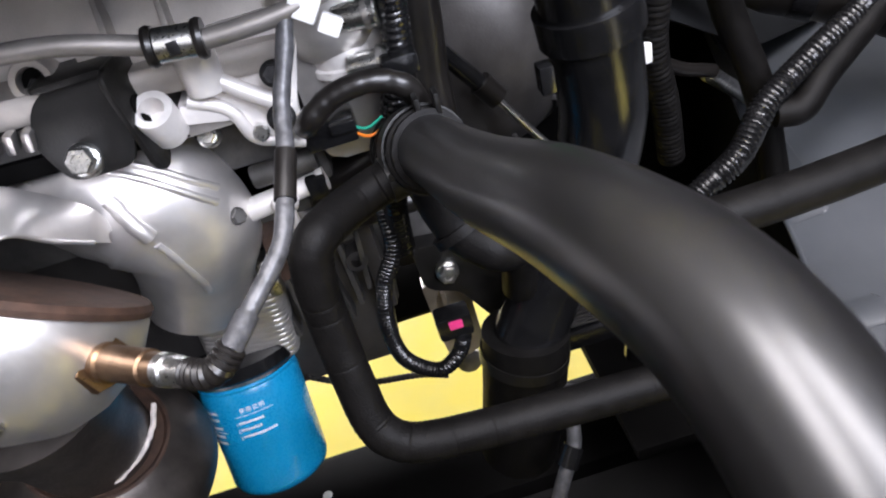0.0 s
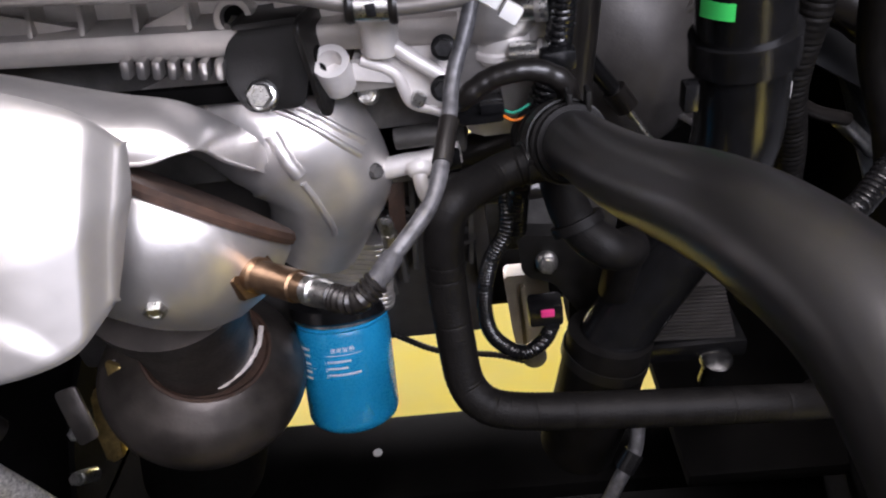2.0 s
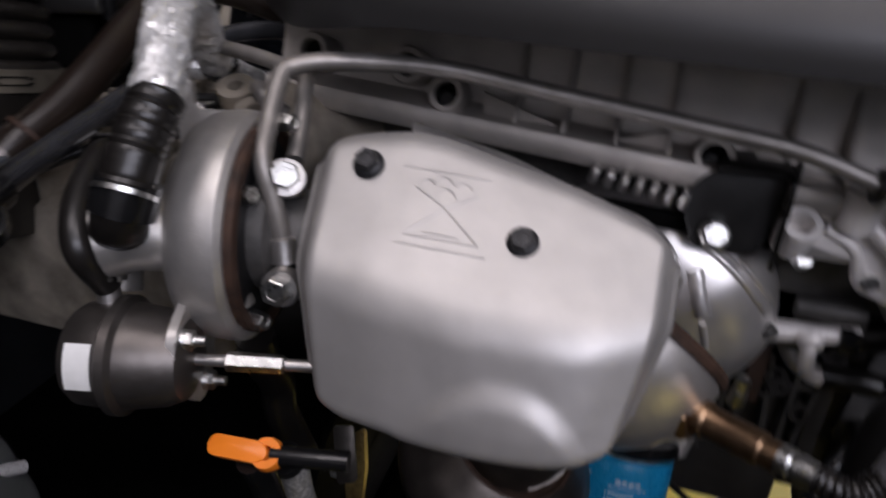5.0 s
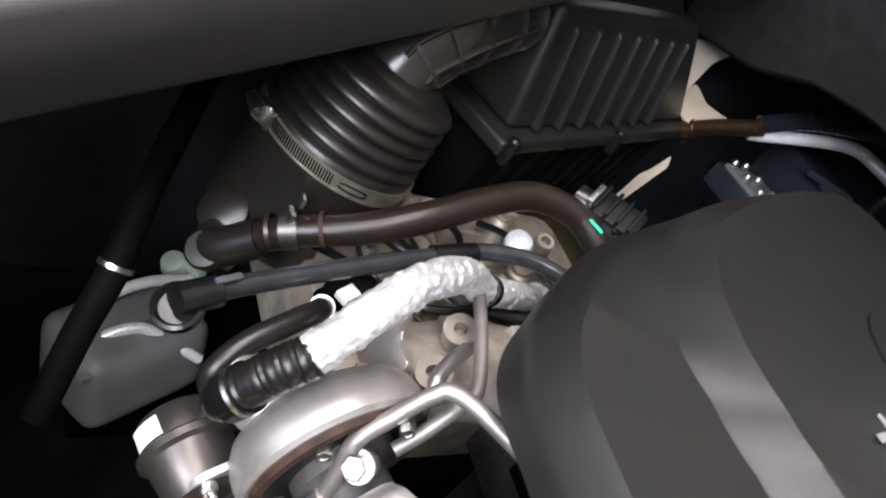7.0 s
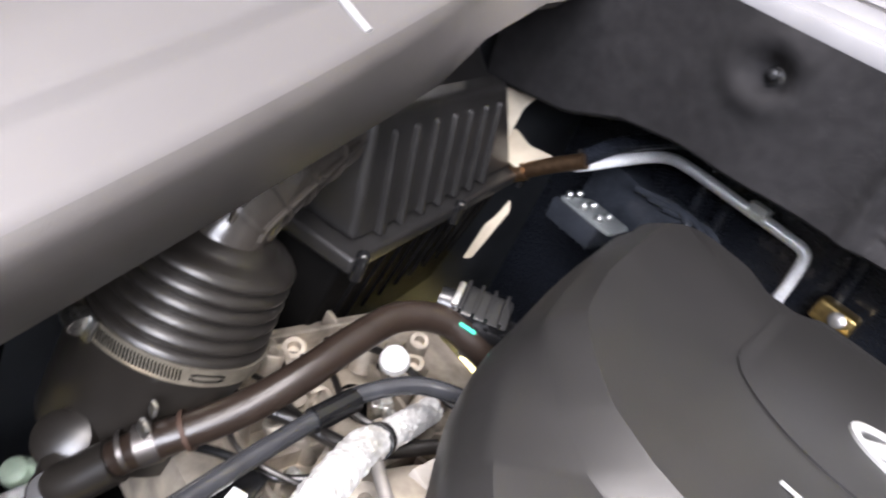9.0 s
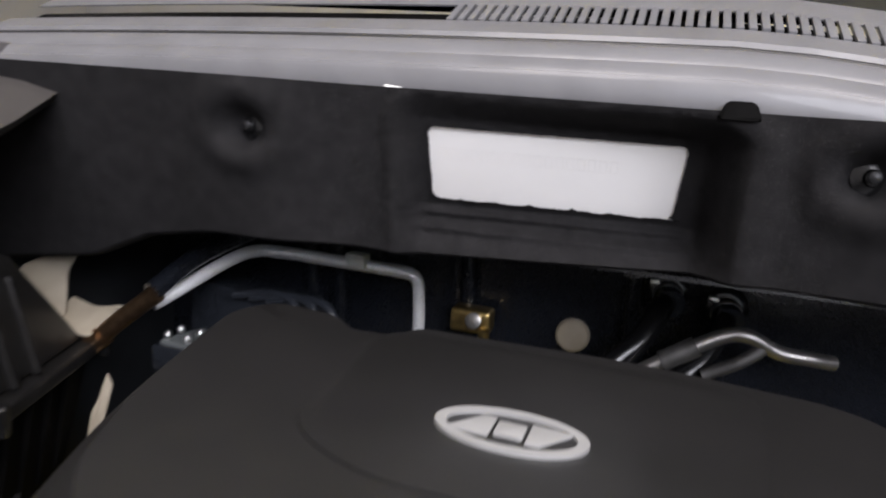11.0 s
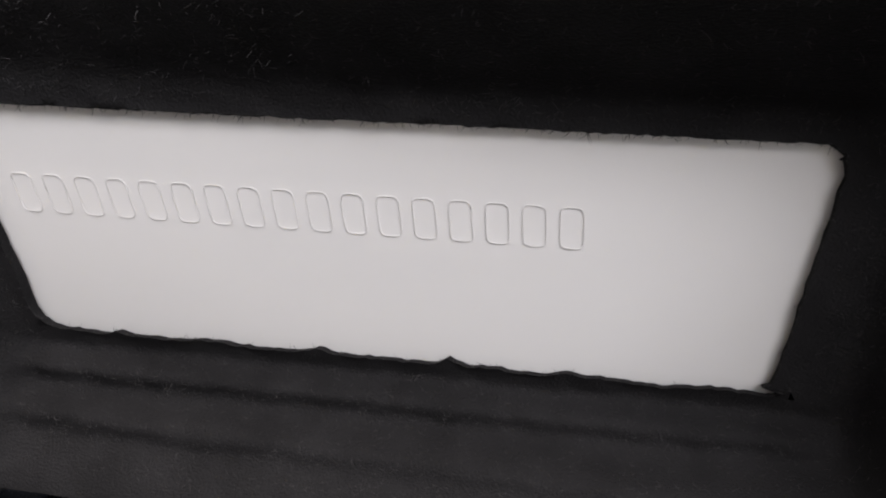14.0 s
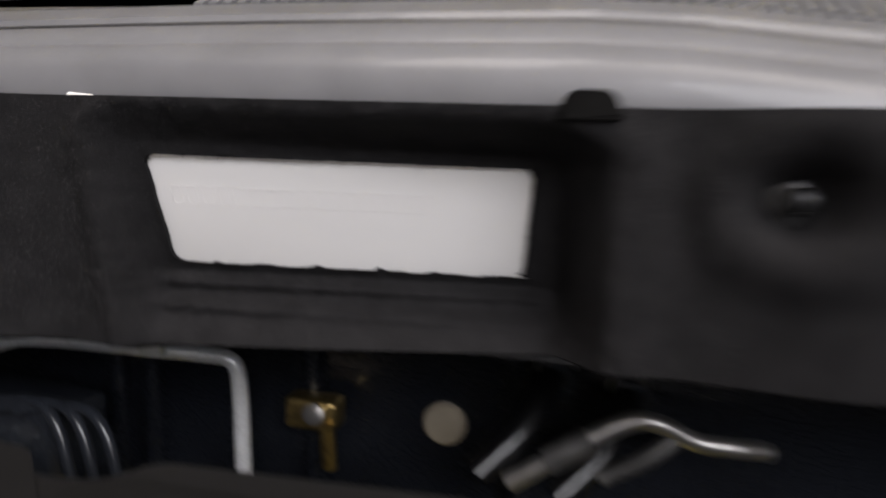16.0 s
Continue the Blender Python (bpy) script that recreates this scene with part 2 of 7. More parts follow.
def tube(pts, r, seg=18, steps=8, shape=None, bore=0.0, squash=None):
    """A round tube swept along a curve; shape(s, length) scales the radius by the way s along it."""
    c = spline(pts, steps) if steps > 1 else [Vector(q) for q in pts]
    if shape and steps > 1:
        fine = [c[0]]
        for a, b in zip(c, c[1:]):
            k = max(1, int((b - a).length / (r * 0.12)))
            fine += [a.lerp(b, (i + 1) / k) for i in range(k)]
        c = fine
    total = sum((b - a).length for a, b in zip(c, c[1:]))
    bm = bmesh.new()
    t = (c[1] - c[0]).normalized()
    u = t.orthogonal().normalized()
    rings, s = [], 0.0
    for i, q in enumerate(c):
        d = (c[min(i + 1, len(c) - 1)] - c[max(i - 1, 0)]).normalized()
        u = (u - u.dot(d) * d).normalized()
        v = d.cross(u)
        if i:
            s += (q - c[i - 1]).length
        rad = r * (shape(s, total) if shape else 1)
        rings.append([bm.verts.new(q + rad * (math.cos(a) * u + math.sin(a) * v)) for a in (2 * math.pi * k / seg for k in range(seg))])
    for a, b in zip(rings, rings[1:]):
        for k in range(seg):
            bm.faces.new((a[k], a[(k + 1) % seg], b[(k + 1) % seg], b[k]))
    for ring, q, out in ((rings[0], c[0], c[0] - c[1]), (rings[-1], c[-1], c[-1] - c[-2])):
        if bore:
            out = out.normalized()
            inner = [bm.verts.new(q + (w.co - q) * bore) for w in ring]
            deep = [bm.verts.new(w.co - out * r * 1.5) for w in inner]
            for k in range(seg):
                j = (k + 1) % seg
                bm.faces.new((ring[k], ring[j], inner[j], inner[k]))
                bm.faces.new((inner[k], inner[j], deep[j], deep[k]))
            bm.faces.new(deep)
        else:
            bm.faces.new(ring)
    return bm


def ribbed(pitch, depth, sharp=1.0):
    def shape(s, total):
        return 1 + depth * (abs(math.sin(math.pi * s / pitch)) ** sharp - 0.5)
    return shape


def basis(axis):
    w = Vector(axis).normalized()
    u = w.orthogonal().normalized()
    return u, w.cross(u), w


def lathe(profile, at, axis=(0, 0, 1), seg=36):
    """A turned shape: (radius, height along the axis) pairs; ends with radius 0 are closed by a cap."""
    u, v, w = basis(axis)
    at = Vector(at)
    bm = bmesh.new()
    rings = []
    for r, h in profile:
        rings.append([bm.verts.new(at + h * w + max(r, 1e-5) * (math.cos(a) * u + math.sin(a) * v)) for a in (2 * math.pi * k / seg for k in range(seg))])
    for a, b in zip(rings, rings[1:]):
        for k in range(seg):
            bm.faces.new((a[k], a[(k + 1) % seg], b[(k + 1) % seg], b[k]))
    bm.faces.new(rings[0])
    bm.faces.new(rings[-1])
    return bm


def hex_bolt(at, axis, af, flange=0.0, height=None, shank=0.004, dish=True):
    """A hexagon head with chamfer, on a flange, that looks along axis."""
    height = height or af * 0.6
    rh = af / math.sqrt(3)
    bits = []
    if flange:
        bits.append(lathe([(flange / 2, -shank), (flange / 2, 0.0006), (flange / 2 * 0.95, 0.0012), (rh, 0.0022)], at, axis, 24))
    bits.append(lathe([(rh, -shank), (rh, height * 0.88), (rh * 0.88, height), (rh * 0.55, height), (rh * 0.5, height * 0.93 if dish else height)], at, axis, 6))
    return join(*bits)


def block(at, size, bevel=0.002, rot=None, segs=2):
    bm = bmesh.new()
    bmesh.ops.create_cube(bm, size=1)
    bmesh.ops.scale(bm, vec=size, verts=bm.verts)
    if bevel:
        bmesh.ops.bevel(bm, geom=bm.edges, offset=bevel, segments=segs, profile=0.6, affect="EDGES")
    m = Matrix.Translation(at) @ (rot.to_4x4() if rot else Matrix())
    bmesh.ops.transform(bm, matrix=m, verts=bm.verts)
    return bm


def frame_of(xaxis, zaxis):
    """A rotation whose z looks along zaxis and whose x is near xaxis."""
    z = Vector(zaxis).normalized()
    y = z.cross(Vector(xaxis)).normalized()
    return Matrix((y.cross(z), y, z)).transposed()


def slab(poly, thick, at=(0, 0, 0), rot=None, bevel=0.0008, hole=None):
    """A plate cut to a 2D outline, extruded by thick about its plane; bevelled rims."""
    bm = bmesh.new()
    lo = [bm.verts.new((x, y, -thick / 2)) for x, y in poly]
    hi = [bm.verts.new((x, y, thick / 2)) for x, y in poly]
    n = len(poly)
    bm.faces.new(lo[::-1])
    bm.faces.new(hi)
    for i in range(n):
        j = (i + 1) % n
        bm.faces.new((lo[i], lo[j], hi[j], hi[i]))
    if bevel:
        rim = [e for e in bm.edges if (e.verts[0].co.z > 0) == (e.verts[1].co.z > 0)]
        bmesh.ops.bevel(bm, geom=rim, offset=bevel, segments=2, profile=0.6, affect="EDGES")
    m = Matrix.Translation(at) @ (rot.to_4x4() if rot else Matrix())
    bmesh.ops.transform(bm, matrix=m, verts=bm.verts)
    return bm


def upright(poly, thick, y, normal, bevel=0.001):
    """A plate whose outline is given as world x and z, standing at y and leaning as its normal says."""
    cx, cz = sum(p[0] for p in poly) / len(poly), sum(p[1] for p in poly) / len(poly)
    return slab([(x - cx, z - cz) for x, z in poly], thick, (cx, y, cz), frame_of((1, 0, 0), normal), bevel)


def rounded(poly, r, n=5):
    """The outline with its corners rounded."""
    out = []
    m = len(poly)
    for i in range(m):
        a, b, c = Vector(poly[i - 1]), Vector(poly[i]), Vector(poly[(i + 1) % m])
        d = min(r, (a - b).length * 0.45, (c - b).length * 0.45)
        p, q = b + (a - b).normalized() * d, b + (c - b).normalized() * d
        for k in range(n + 1):
            t = k / n
            out.append(tuple((1 - t) ** 2 * p + 2 * t * (1 - t) * b + t * t * q))
    return out


def shell(rows, thick=0.0012):
    """A sheet through rows of points, given a thickness by a second skin."""
    bm = bmesh.new()
    g = [[bm.verts.new(p) for p in row] for row in rows]
    for a, b in zip(g, g[1:]):
        for k in range(len(a) - 1):
            bm.faces.new((a[k], a[k + 1], b[k + 1], b[k]))
    bmesh.ops.recalc_face_normals(bm, faces=bm.faces)
    if thick:
        bmesh.ops.solidify(bm, geom=bm.faces, thickness=thick)
    return bm


def band(at, axis, r, width, thick=0.001, seg=40):
    """A flat strap round a hose."""
    return lathe([(r, -width / 2), (r + thick, -width / 2), (r + thick, width / 2), (r, width / 2), (r, -width / 2)], at, axis, seg)


def lerp(a, b, t):
    return tuple(p + (q - p) * t for p, q in zip(a, b))


# ---- setting ----
solid("ground", block((0, 0, -0.05), (14, 14, 0.1), 0), M_HALLFLOOR, (0, 0, 0), "plain grey concrete workshop floor", "floor", kind="structure")
solid("painted_bay", block((0.05, 1.55, 0.002), (2.6, 5.2, 0.004), 0), M_FLOOR, (0.05, 1.55, 0), "worn yellow painted bay on the floor under the car", "floor", kind="structure")
solid("wall_north", block((0, 6.1, 2.3), (12.4, 0.2, 4.6), 0), M_WALL, (0, 6.1, 0), "plain grey painted hall wall", "wall", kind="structure")
solid("wall_west", block((-6.1, 0, 2.3), (0.2, 12.0, 4.6), 0), M_WALL, (-6.1, 0, 0), "plain grey painted hall wall", "wall", kind="structure")
solid("wall_east", block((6.1, 1.0, 2.3), (0.2, 10.0, 4.6), 0), M_WALL, (6.1, 1.0, 0), "plain grey painted hall wall", "wall", kind="structure")
solid("wall_south", join(block((0, -4.1, 0.7), (12.4, 0.2, 1.4), 0), block((0, -4.1, 4.4), (12.4, 0.2, 0.4), 0), block((-3.1, -4.1, 2.8), (6.2, 0.2, 2.8), 0), block((5.3, -4.1, 2.8), (1.6, 0.2, 2.8), 0)),
      M_WALL, (0, -4.1, 0), "hall wall with a wide daylight opening", "wall", kind="structure")
solid("ceiling", block((0, 1.0, 4.65), (12.4, 10.4, 0.1), 0), M_CEIL, (0, 1, 4.65), "plain grey hall ceiling", "ceiling", kind="structure")


def smooth01(k):
    k = min(1.0, max(0.0, k))
    return k * k * (3 - 2 * k)


# ---- engine front: cam cover, chain housing, block ----


COVER_EYE = Vector((0.06, -0.333, 0.95))


def pushed(bm, k=1.047):
    """Sets a shape back from the front of the bay, as much larger as it lies deeper."""
    bmesh.ops.scale(bm, vec=(k, k, k), verts=bm.verts, space=Matrix.Translation(-COVER_EYE))
    return bm


def cam_cover():
    t = thing("cam_cover", (0, 0.12, 0.83), "cast aluminium cam cover with ribbed side and bolt bosses", "engine part")
    prof = [(0.045, 0.826), (0.035, 0.828), (0.033, 0.831), (0.033, 0.839), (0.035, 0.842), (0.055, 0.845), (0.062, 0.862), (0.064, 0.892), (0.075, 0.905), (0.30, 0.905)]
    rows = [[(x, y, z - 0.075 * x) for y, z in prof] for x in np.linspace(-0.23, 0.15, 3)]
    part("casting", pushed(shell(rows, 0.006)), M_CAMCOVER, t)
    for x in (-0.075, -0.047, -0.018, 0.01, 0.072, 0.1):
        part("rib", pushed(slab([(0.036, 0.843), (0.064, 0.843), (0.066, 0.892), (0.058, 0.88)], 0.0028, (x, 0, -0.075 * x), frame_of((0, 1, 0), (1, 0, 0)), 0.0008)), M_CAMCOVER, t)
    for x, z in ((-0.2, 0.868), (-0.14, 0.866), (-0.116, 0.852), (0.034, 0.836), (0.105, 0.822)):
        boss = part("boss", pushed(lathe([(0.0112, 0), (0.0112, 0.024), (0.0100, 0.026), (0.0070, 0.026), (0.0066, 0.004)], (x, 0.062, z), (0, -1, 0.35), 24)), M_CAMCOVER, t)
        # Near-black disc stands for the shade down in the boss.
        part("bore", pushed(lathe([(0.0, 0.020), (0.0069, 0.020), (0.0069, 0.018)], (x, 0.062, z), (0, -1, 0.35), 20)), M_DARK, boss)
    for x, s in ((-0.095, 1), (0.012, -1), (0.055, 1)):
        part("web", pushed(slab([(0, 0), (0.045 * s, 0.0), (0.0, 0.014)][::s], 0.004, (x, 0.045, 0.841 - 0.075 * x), frame_of((1, 0, 0), (0, -1, 0.1)), 0.001)), M_CAMCOVER, t)
    return t


cam_cover()
for x, z in ((-0.116, 0.852), (0.034, 0.836)):
    solid("cam_cover_bolt", pushed(hex_bolt((x, 0.045, z + 0.003), (0, -1, 0.35), 0.0085, 0.0)), M_BLACKBOLT, (x, 0.06, z), "black flanged bolt deep in a cast boss", "bolt", "cam cover bolts")


def cylinder_block():
    t = thing("engine_block", (0, 0.2, 0.5), "cast aluminium engine block and head below the cam cover", "engine part")
    # Head and webs get their shade from the darkened cast colour.
    part("cylinder_head", block((-0.045, 0.2, 0.775), (0.39, 0.22, 0.11), 0.006), M_DULLCAST, t)
    part("crankcase", block((-0.045, 0.235, 0.62), (0.38, 0.2, 0.21), 0.008), M_BELL, t)
    rng = random.Random(11)
    for k in range(7):
        x, z = 0.085 + 0.016 * rng.random() + 0.01 * k, 0.60 + 0.10 * rng.random()
        part("boss", lathe([(0.010, 0), (0.009, 0.016), (0.008, 0.018), (0.0045, 0.018), (0.004, 0.008)], (x, 0.137, z), (0.1, -1, 0.15), 20), M_BELL, t)
    for k in range(6):
        part("web", block((0.07 + 0.015 * k, 0.13, 0.63 + 0.012 * (k % 3)), (0.004, 0.02, 0.10), 0.001, Matrix.Rotation(radians(6 * (k % 3 - 1)), 3, "Y")), M_DULLCAST, t)
    part("cross_web", block((0.10, 0.13, 0.655), (0.10, 0.018, 0.006), 0.001), M_DULLCAST, t)
    part("side_flange", block((0.150, 0.135, 0.64), (0.012, 0.03, 0.12), 0.003), M_BELL, t)
    part("oil_pan", block((0.030, 0.20, 0.547), (0.160, 0.10, 0.056), 0.010), M_BELL, t)
    part("pan_rail", block((0.115, 0.19, 0.565), (0.08, 0.08, 0.030), 0.006, Matrix.Rotation(radians(-14), 3, "Y")), M_BELL, t)
    return t


cylinder_block()


def chain_housing():
    t = thing("timing_housing", (0.17, 0.06, 0.76), "light cast aluminium housing with solenoids and webs", "engine part")
    part("casting", slab(rounded([(0.150, 0.74), (0.205, 0.74), (0.208, 0.90), (0.148, 0.90)], 0.012), 0.10, (0, 0.125, 0), frame_of((1, 0, 0), (0, -1, 0)), 0.004), M_CAST, t)
    part("front_boss", lathe([(0.030, -0.05), (0.030, 0.004), (0.028, 0.012), (0.022, 0.018), (0.012, 0.021)], (0.176, 0.085, 0.825), (0, -1, 0.1), 40), M_CAST, t)
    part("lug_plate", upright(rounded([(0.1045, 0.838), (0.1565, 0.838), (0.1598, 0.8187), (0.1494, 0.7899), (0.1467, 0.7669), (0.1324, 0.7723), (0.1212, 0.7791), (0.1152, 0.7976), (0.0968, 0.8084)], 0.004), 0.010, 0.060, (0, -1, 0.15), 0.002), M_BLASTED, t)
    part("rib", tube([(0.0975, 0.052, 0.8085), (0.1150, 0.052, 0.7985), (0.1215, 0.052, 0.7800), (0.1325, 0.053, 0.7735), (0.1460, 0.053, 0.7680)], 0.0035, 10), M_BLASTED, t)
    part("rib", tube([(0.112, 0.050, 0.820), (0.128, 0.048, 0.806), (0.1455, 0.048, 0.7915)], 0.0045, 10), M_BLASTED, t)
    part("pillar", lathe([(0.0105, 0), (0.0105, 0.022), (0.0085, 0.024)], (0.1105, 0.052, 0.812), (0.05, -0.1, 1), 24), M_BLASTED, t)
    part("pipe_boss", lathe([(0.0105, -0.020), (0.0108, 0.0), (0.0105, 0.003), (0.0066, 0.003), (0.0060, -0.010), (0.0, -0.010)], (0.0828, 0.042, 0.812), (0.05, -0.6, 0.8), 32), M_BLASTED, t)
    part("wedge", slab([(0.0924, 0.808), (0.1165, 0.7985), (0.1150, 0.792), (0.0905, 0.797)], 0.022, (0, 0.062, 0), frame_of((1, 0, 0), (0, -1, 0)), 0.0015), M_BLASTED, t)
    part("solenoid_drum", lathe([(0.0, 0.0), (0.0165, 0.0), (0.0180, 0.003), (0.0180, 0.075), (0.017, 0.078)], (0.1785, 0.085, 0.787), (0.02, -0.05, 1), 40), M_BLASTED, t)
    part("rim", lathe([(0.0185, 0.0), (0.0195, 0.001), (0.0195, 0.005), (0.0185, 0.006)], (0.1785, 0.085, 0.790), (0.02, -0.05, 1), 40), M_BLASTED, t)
    part("dowel", lathe([(0.0045, 0), (0.0045, 0.006), (0.0035, 0.007), (0.0, 0.007)], (0.1265, 0.053, 0.7815), (0, -1, 0.15), 18), M_ZINC, t)
    return t


chain_housing()
for i, (x, y, z) in enumerate(((0.143, 0.024, 0.797), (0.145, 0.044, 0.812))):
    solid("housing_bolt", hex_bolt((x, y, z), (0, -1, 0.3), 0.009, 0.014), M_BLACKBOLT, (x, y, z), "black flanged bolt in the timing housing", "bolt", "housing bolts")
for z in (0.852, 0.822, 0.795):
    t = thing("solenoid_plug", (0.19, 0.06, z), "small bright aluminium stub with a collar", "plug", "solenoid plugs")
    part("stub", lathe([(0.007, 0), (0.0075, 0.004), (0.0075, 0.017), (0.0085, 0.017), (0.0085, 0.022), (0.0075, 0.023), (0.004, 0.023)], (0.182, 0.066, z), (1, -0.25, 0.0), 24), M_ZINC, t)
    part("collar", band((0.199, 0.062, z), (1, -0.25, 0), 0.0078, 0.003), M_STEEL, t)

t = thing("water_outlet", (0.11, 0.085, 0.72), "cast water outlet with two horizontal stubs", "engine part")
part("upper_stub", lathe([(0.0, 0.0), (0.0068, 0.0), (0.0072, 0.002), (0.0072, 0.040), (0.0, 0.040)], (0.1035, 0.085, 0.7405), (1, 0, 0.03), 24), M_DULLCAST, t)
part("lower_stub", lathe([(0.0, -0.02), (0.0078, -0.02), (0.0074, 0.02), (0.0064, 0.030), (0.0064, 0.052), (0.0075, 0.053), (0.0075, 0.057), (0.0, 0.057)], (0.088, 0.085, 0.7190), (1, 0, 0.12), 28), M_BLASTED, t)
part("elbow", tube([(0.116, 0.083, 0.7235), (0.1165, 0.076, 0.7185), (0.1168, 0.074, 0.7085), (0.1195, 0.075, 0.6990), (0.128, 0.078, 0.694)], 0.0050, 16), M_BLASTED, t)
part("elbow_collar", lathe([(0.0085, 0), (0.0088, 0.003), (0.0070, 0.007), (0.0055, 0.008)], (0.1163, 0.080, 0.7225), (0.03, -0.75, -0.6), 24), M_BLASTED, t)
part("code_plate", block((0.1385, 0.080, 0.7245), (0.012, 0.008, 0.014), 0.001), M_PLASTIC, t)
part("body", block((0.105, 0.110, 0.728), (0.05, 0.04, 0.05), 0.006), M_DULLCAST, t)
solid("cooler_stud", hex_bolt((0.0865, 0.082, 0.668), (0.02, -0.2, 1), 0.009, 0.012, 0.014, 0.012), M_ZINC, (0.0865, 0.082, 0.668), "bright stud and nut above the oil cooler", "bolt")

# lifting bracket
t = thing("lifting_bracket", (0.055, 0.04, 0.79), "black stamped steel lifting bracket with a slotted side", "bracket")
part("face_plate", upright(rounded([(0.0205, 0.812), (0.027, 0.829), (0.042, 0.8385), (0.0715, 0.838), (0.0735, 0.824), (0.064, 0.789), (0.030, 0.789)], 0.007), 0.003, 0.0475, (0, -1, 0.25), 0.001), M_BRACKET, t)
part("side_plate", slab(rounded([(-0.016, 0.841), (0.026, 0.841), (0.020, 0.800), (0.004, 0.780), (-0.008, 0.784)], 0.009), 0.003, (0.0745, 0.044, 0), frame_of((0, 1, 0), (1, -0.2, 0.0)), 0.001), M_BRACKET, t)
part("top_plate", slab(rounded([(0.034, 0.0), (0.074, 0.0), (0.074, 0.032), (0.038, 0.032)], 0.004), 0.003, (0, 0.040, 0.8385), None, 0.001), M_BRACKET, t)
part("slot", slab(rounded([(-0.004, 0.800), (0.006, 0.800), (0.006, 0.822), (-0.004, 0.822)], 0.005), 0.0008, (0.0763, 0.044, 0), frame_of((0, 1, 0), (1, -0.2, 0.0)), 0.0), M_DARK, t)
solid("bracket_bolt", hex_bolt((0.0408, 0.0405, 0.7995), (0.02, -1, 0.45), 0.0125, 0.018, 0.0085, 0.008), M_ZINC, (0.0408, 0.0405, 0.7995), "bright zinc flanged bolt through the lifting bracket", "bolt")
solid("flange_bolt", hex_bolt((0.095, 0.068, 0.781), (0, -1, 0.6), 0.009, 0.0125), M_ZINC, (0.095, 0.068, 0.781), "small bright flanged bolt", "bolt")
solid("flange_pad", upright(rounded([(0.08, 0.788), (0.116, 0.788), (0.108, 0.802), (0.086, 0.802)], 0.003), 0.02, 0.065, (0, -1, 0.1), 0.001), M_CAST, (0.098, 0.065, 0.78), "cast flange pad with a dark gasket", "engine part")

# steel rail pipe along the cam cover
t = thing("steel_coolant_pipe", (0.0, 0.01, 0.87), "satin steel pipe clipped along the cam cover", "pipe")
RAIL = [(0.23, 0.03, 0.865), (0.195, 0.02, 0.853), (0.164, 0.014, 0.847), (0.125, 0.014, 0.846), (0.104, 0.015, 0.850), (0.067, 0.015, 0.861), (0.018, 0.015, 0.867), (-0.05, 0.012, 0.875), (-0.11, 0.002, 0.884), (-0.152, -0.026, 0.889), (-0.172, -0.042, 0.888),
        (-0.1745, -0.052, 0.882), (-0.171, -0.069, 0.868), (-0.1665, -0.084, 0.856), (-0.1610, -0.087, 0.839), (-0.157, -0.088, 0.8205)]
part("pipe", tube(RAIL, 0.0046, 16, 8), M_TUBE, t)
part("flare", lathe([(0.0046, 0), (0.0062, 0.001), (0.0062, 0.005), (0.007, 0.012)], (-0.157, -0.088, 0.8215), (0.2, -0.2, -1), 20), M_STEEL, t)
t = thing("pipe_clip", (0.117, 0.014, 0.846), "bright steel pipe clip with black rubber rings", "clip")
part("saddle", lathe([(0.0055, -0.008), (0.0075, -0.008), (0.0075, 0.008), (0.0055, 0.008)], (0.115, 0.0145, 0.848), (1, 0, -0.12), 24), M_ZINC, t)
for dx in (-0.0105, 0.0105):
    part("rubber_ring", lathe([(0.005, -0.002), (0.0085, -0.002), (0.0092, 0), (0.0085, 0.002), (0.005, 0.002)], (0.115 + dx, 0.0145, 0.848 - dx * 0.12), (1, 0, -0.12), 24), M_RUBBER, t)
part("slot", block((0.115, 0.0068, 0.848), (0.005, 0.002, 0.006), 0.0005), M_BLACKBOLT, t)
# second return pipe behind
t = thing("return_pipe", (-0.15, -0.03, 0.87), "thin satin steel oil return pipe beside the turbocharger", "pipe")
part("pipe", tube([(-0.245, 0.01, 0.880), (-0.21, -0.004, 0.880), (-0.180, -0.018, 0.877), (-0.1735, -0.030, 0.871), (-0.168, -0.045, 0.859), (-0.164, -0.060, 0.848)], 0.0042, 14), M_TUBE, t)

# ---- turbocharger ----
C_AX = Vector((0.97, 0.20, 0.0)).normalized()
t = thing("turbocharger", (-0.2, -0.09, 0.76), "cast aluminium turbocharger compressor with a rusty back plate", "turbocharger")
CC = Vector((-0.172, -0.072, 0.816))
CR = CC - C_AX * 0.0150
part("compressor_housing", lathe([(0.015, -0.027), (0.03, -0.025), (0.042, -0.021), (0.0505, -0.016), (0.0540, -0.010), (0.0555, -0.004), (0.056, 0.002), (0.0555, 0.008), (0.053, 0.0105), (0.03, 0.0115)], CR, C_AX, 64), M_CAST, t)
part("volute", tube([CR + Vector((-0.008, 0.0, 0.0)) + (0.043 - 0.002 * k) * Vector((0, math.cos(a), math.sin(a))) for k, a in enumerate(np.linspace(-0.6, 4.6, 14))], 0.0125, 16, 4, lambda s, n: 1.0 - 0.35 * s / n), M_CAST, t)
part("outlet", tube([CC + Vector((-0.01, -0.035, -0.03)), CC + Vector((-0.022, -0.03, 0.0)), CC + Vector((-0.035, -0.045, 0.012)), CC + Vector((-0.05, -0.055, 0.01))], 0.017, 18), M_CAST, t)
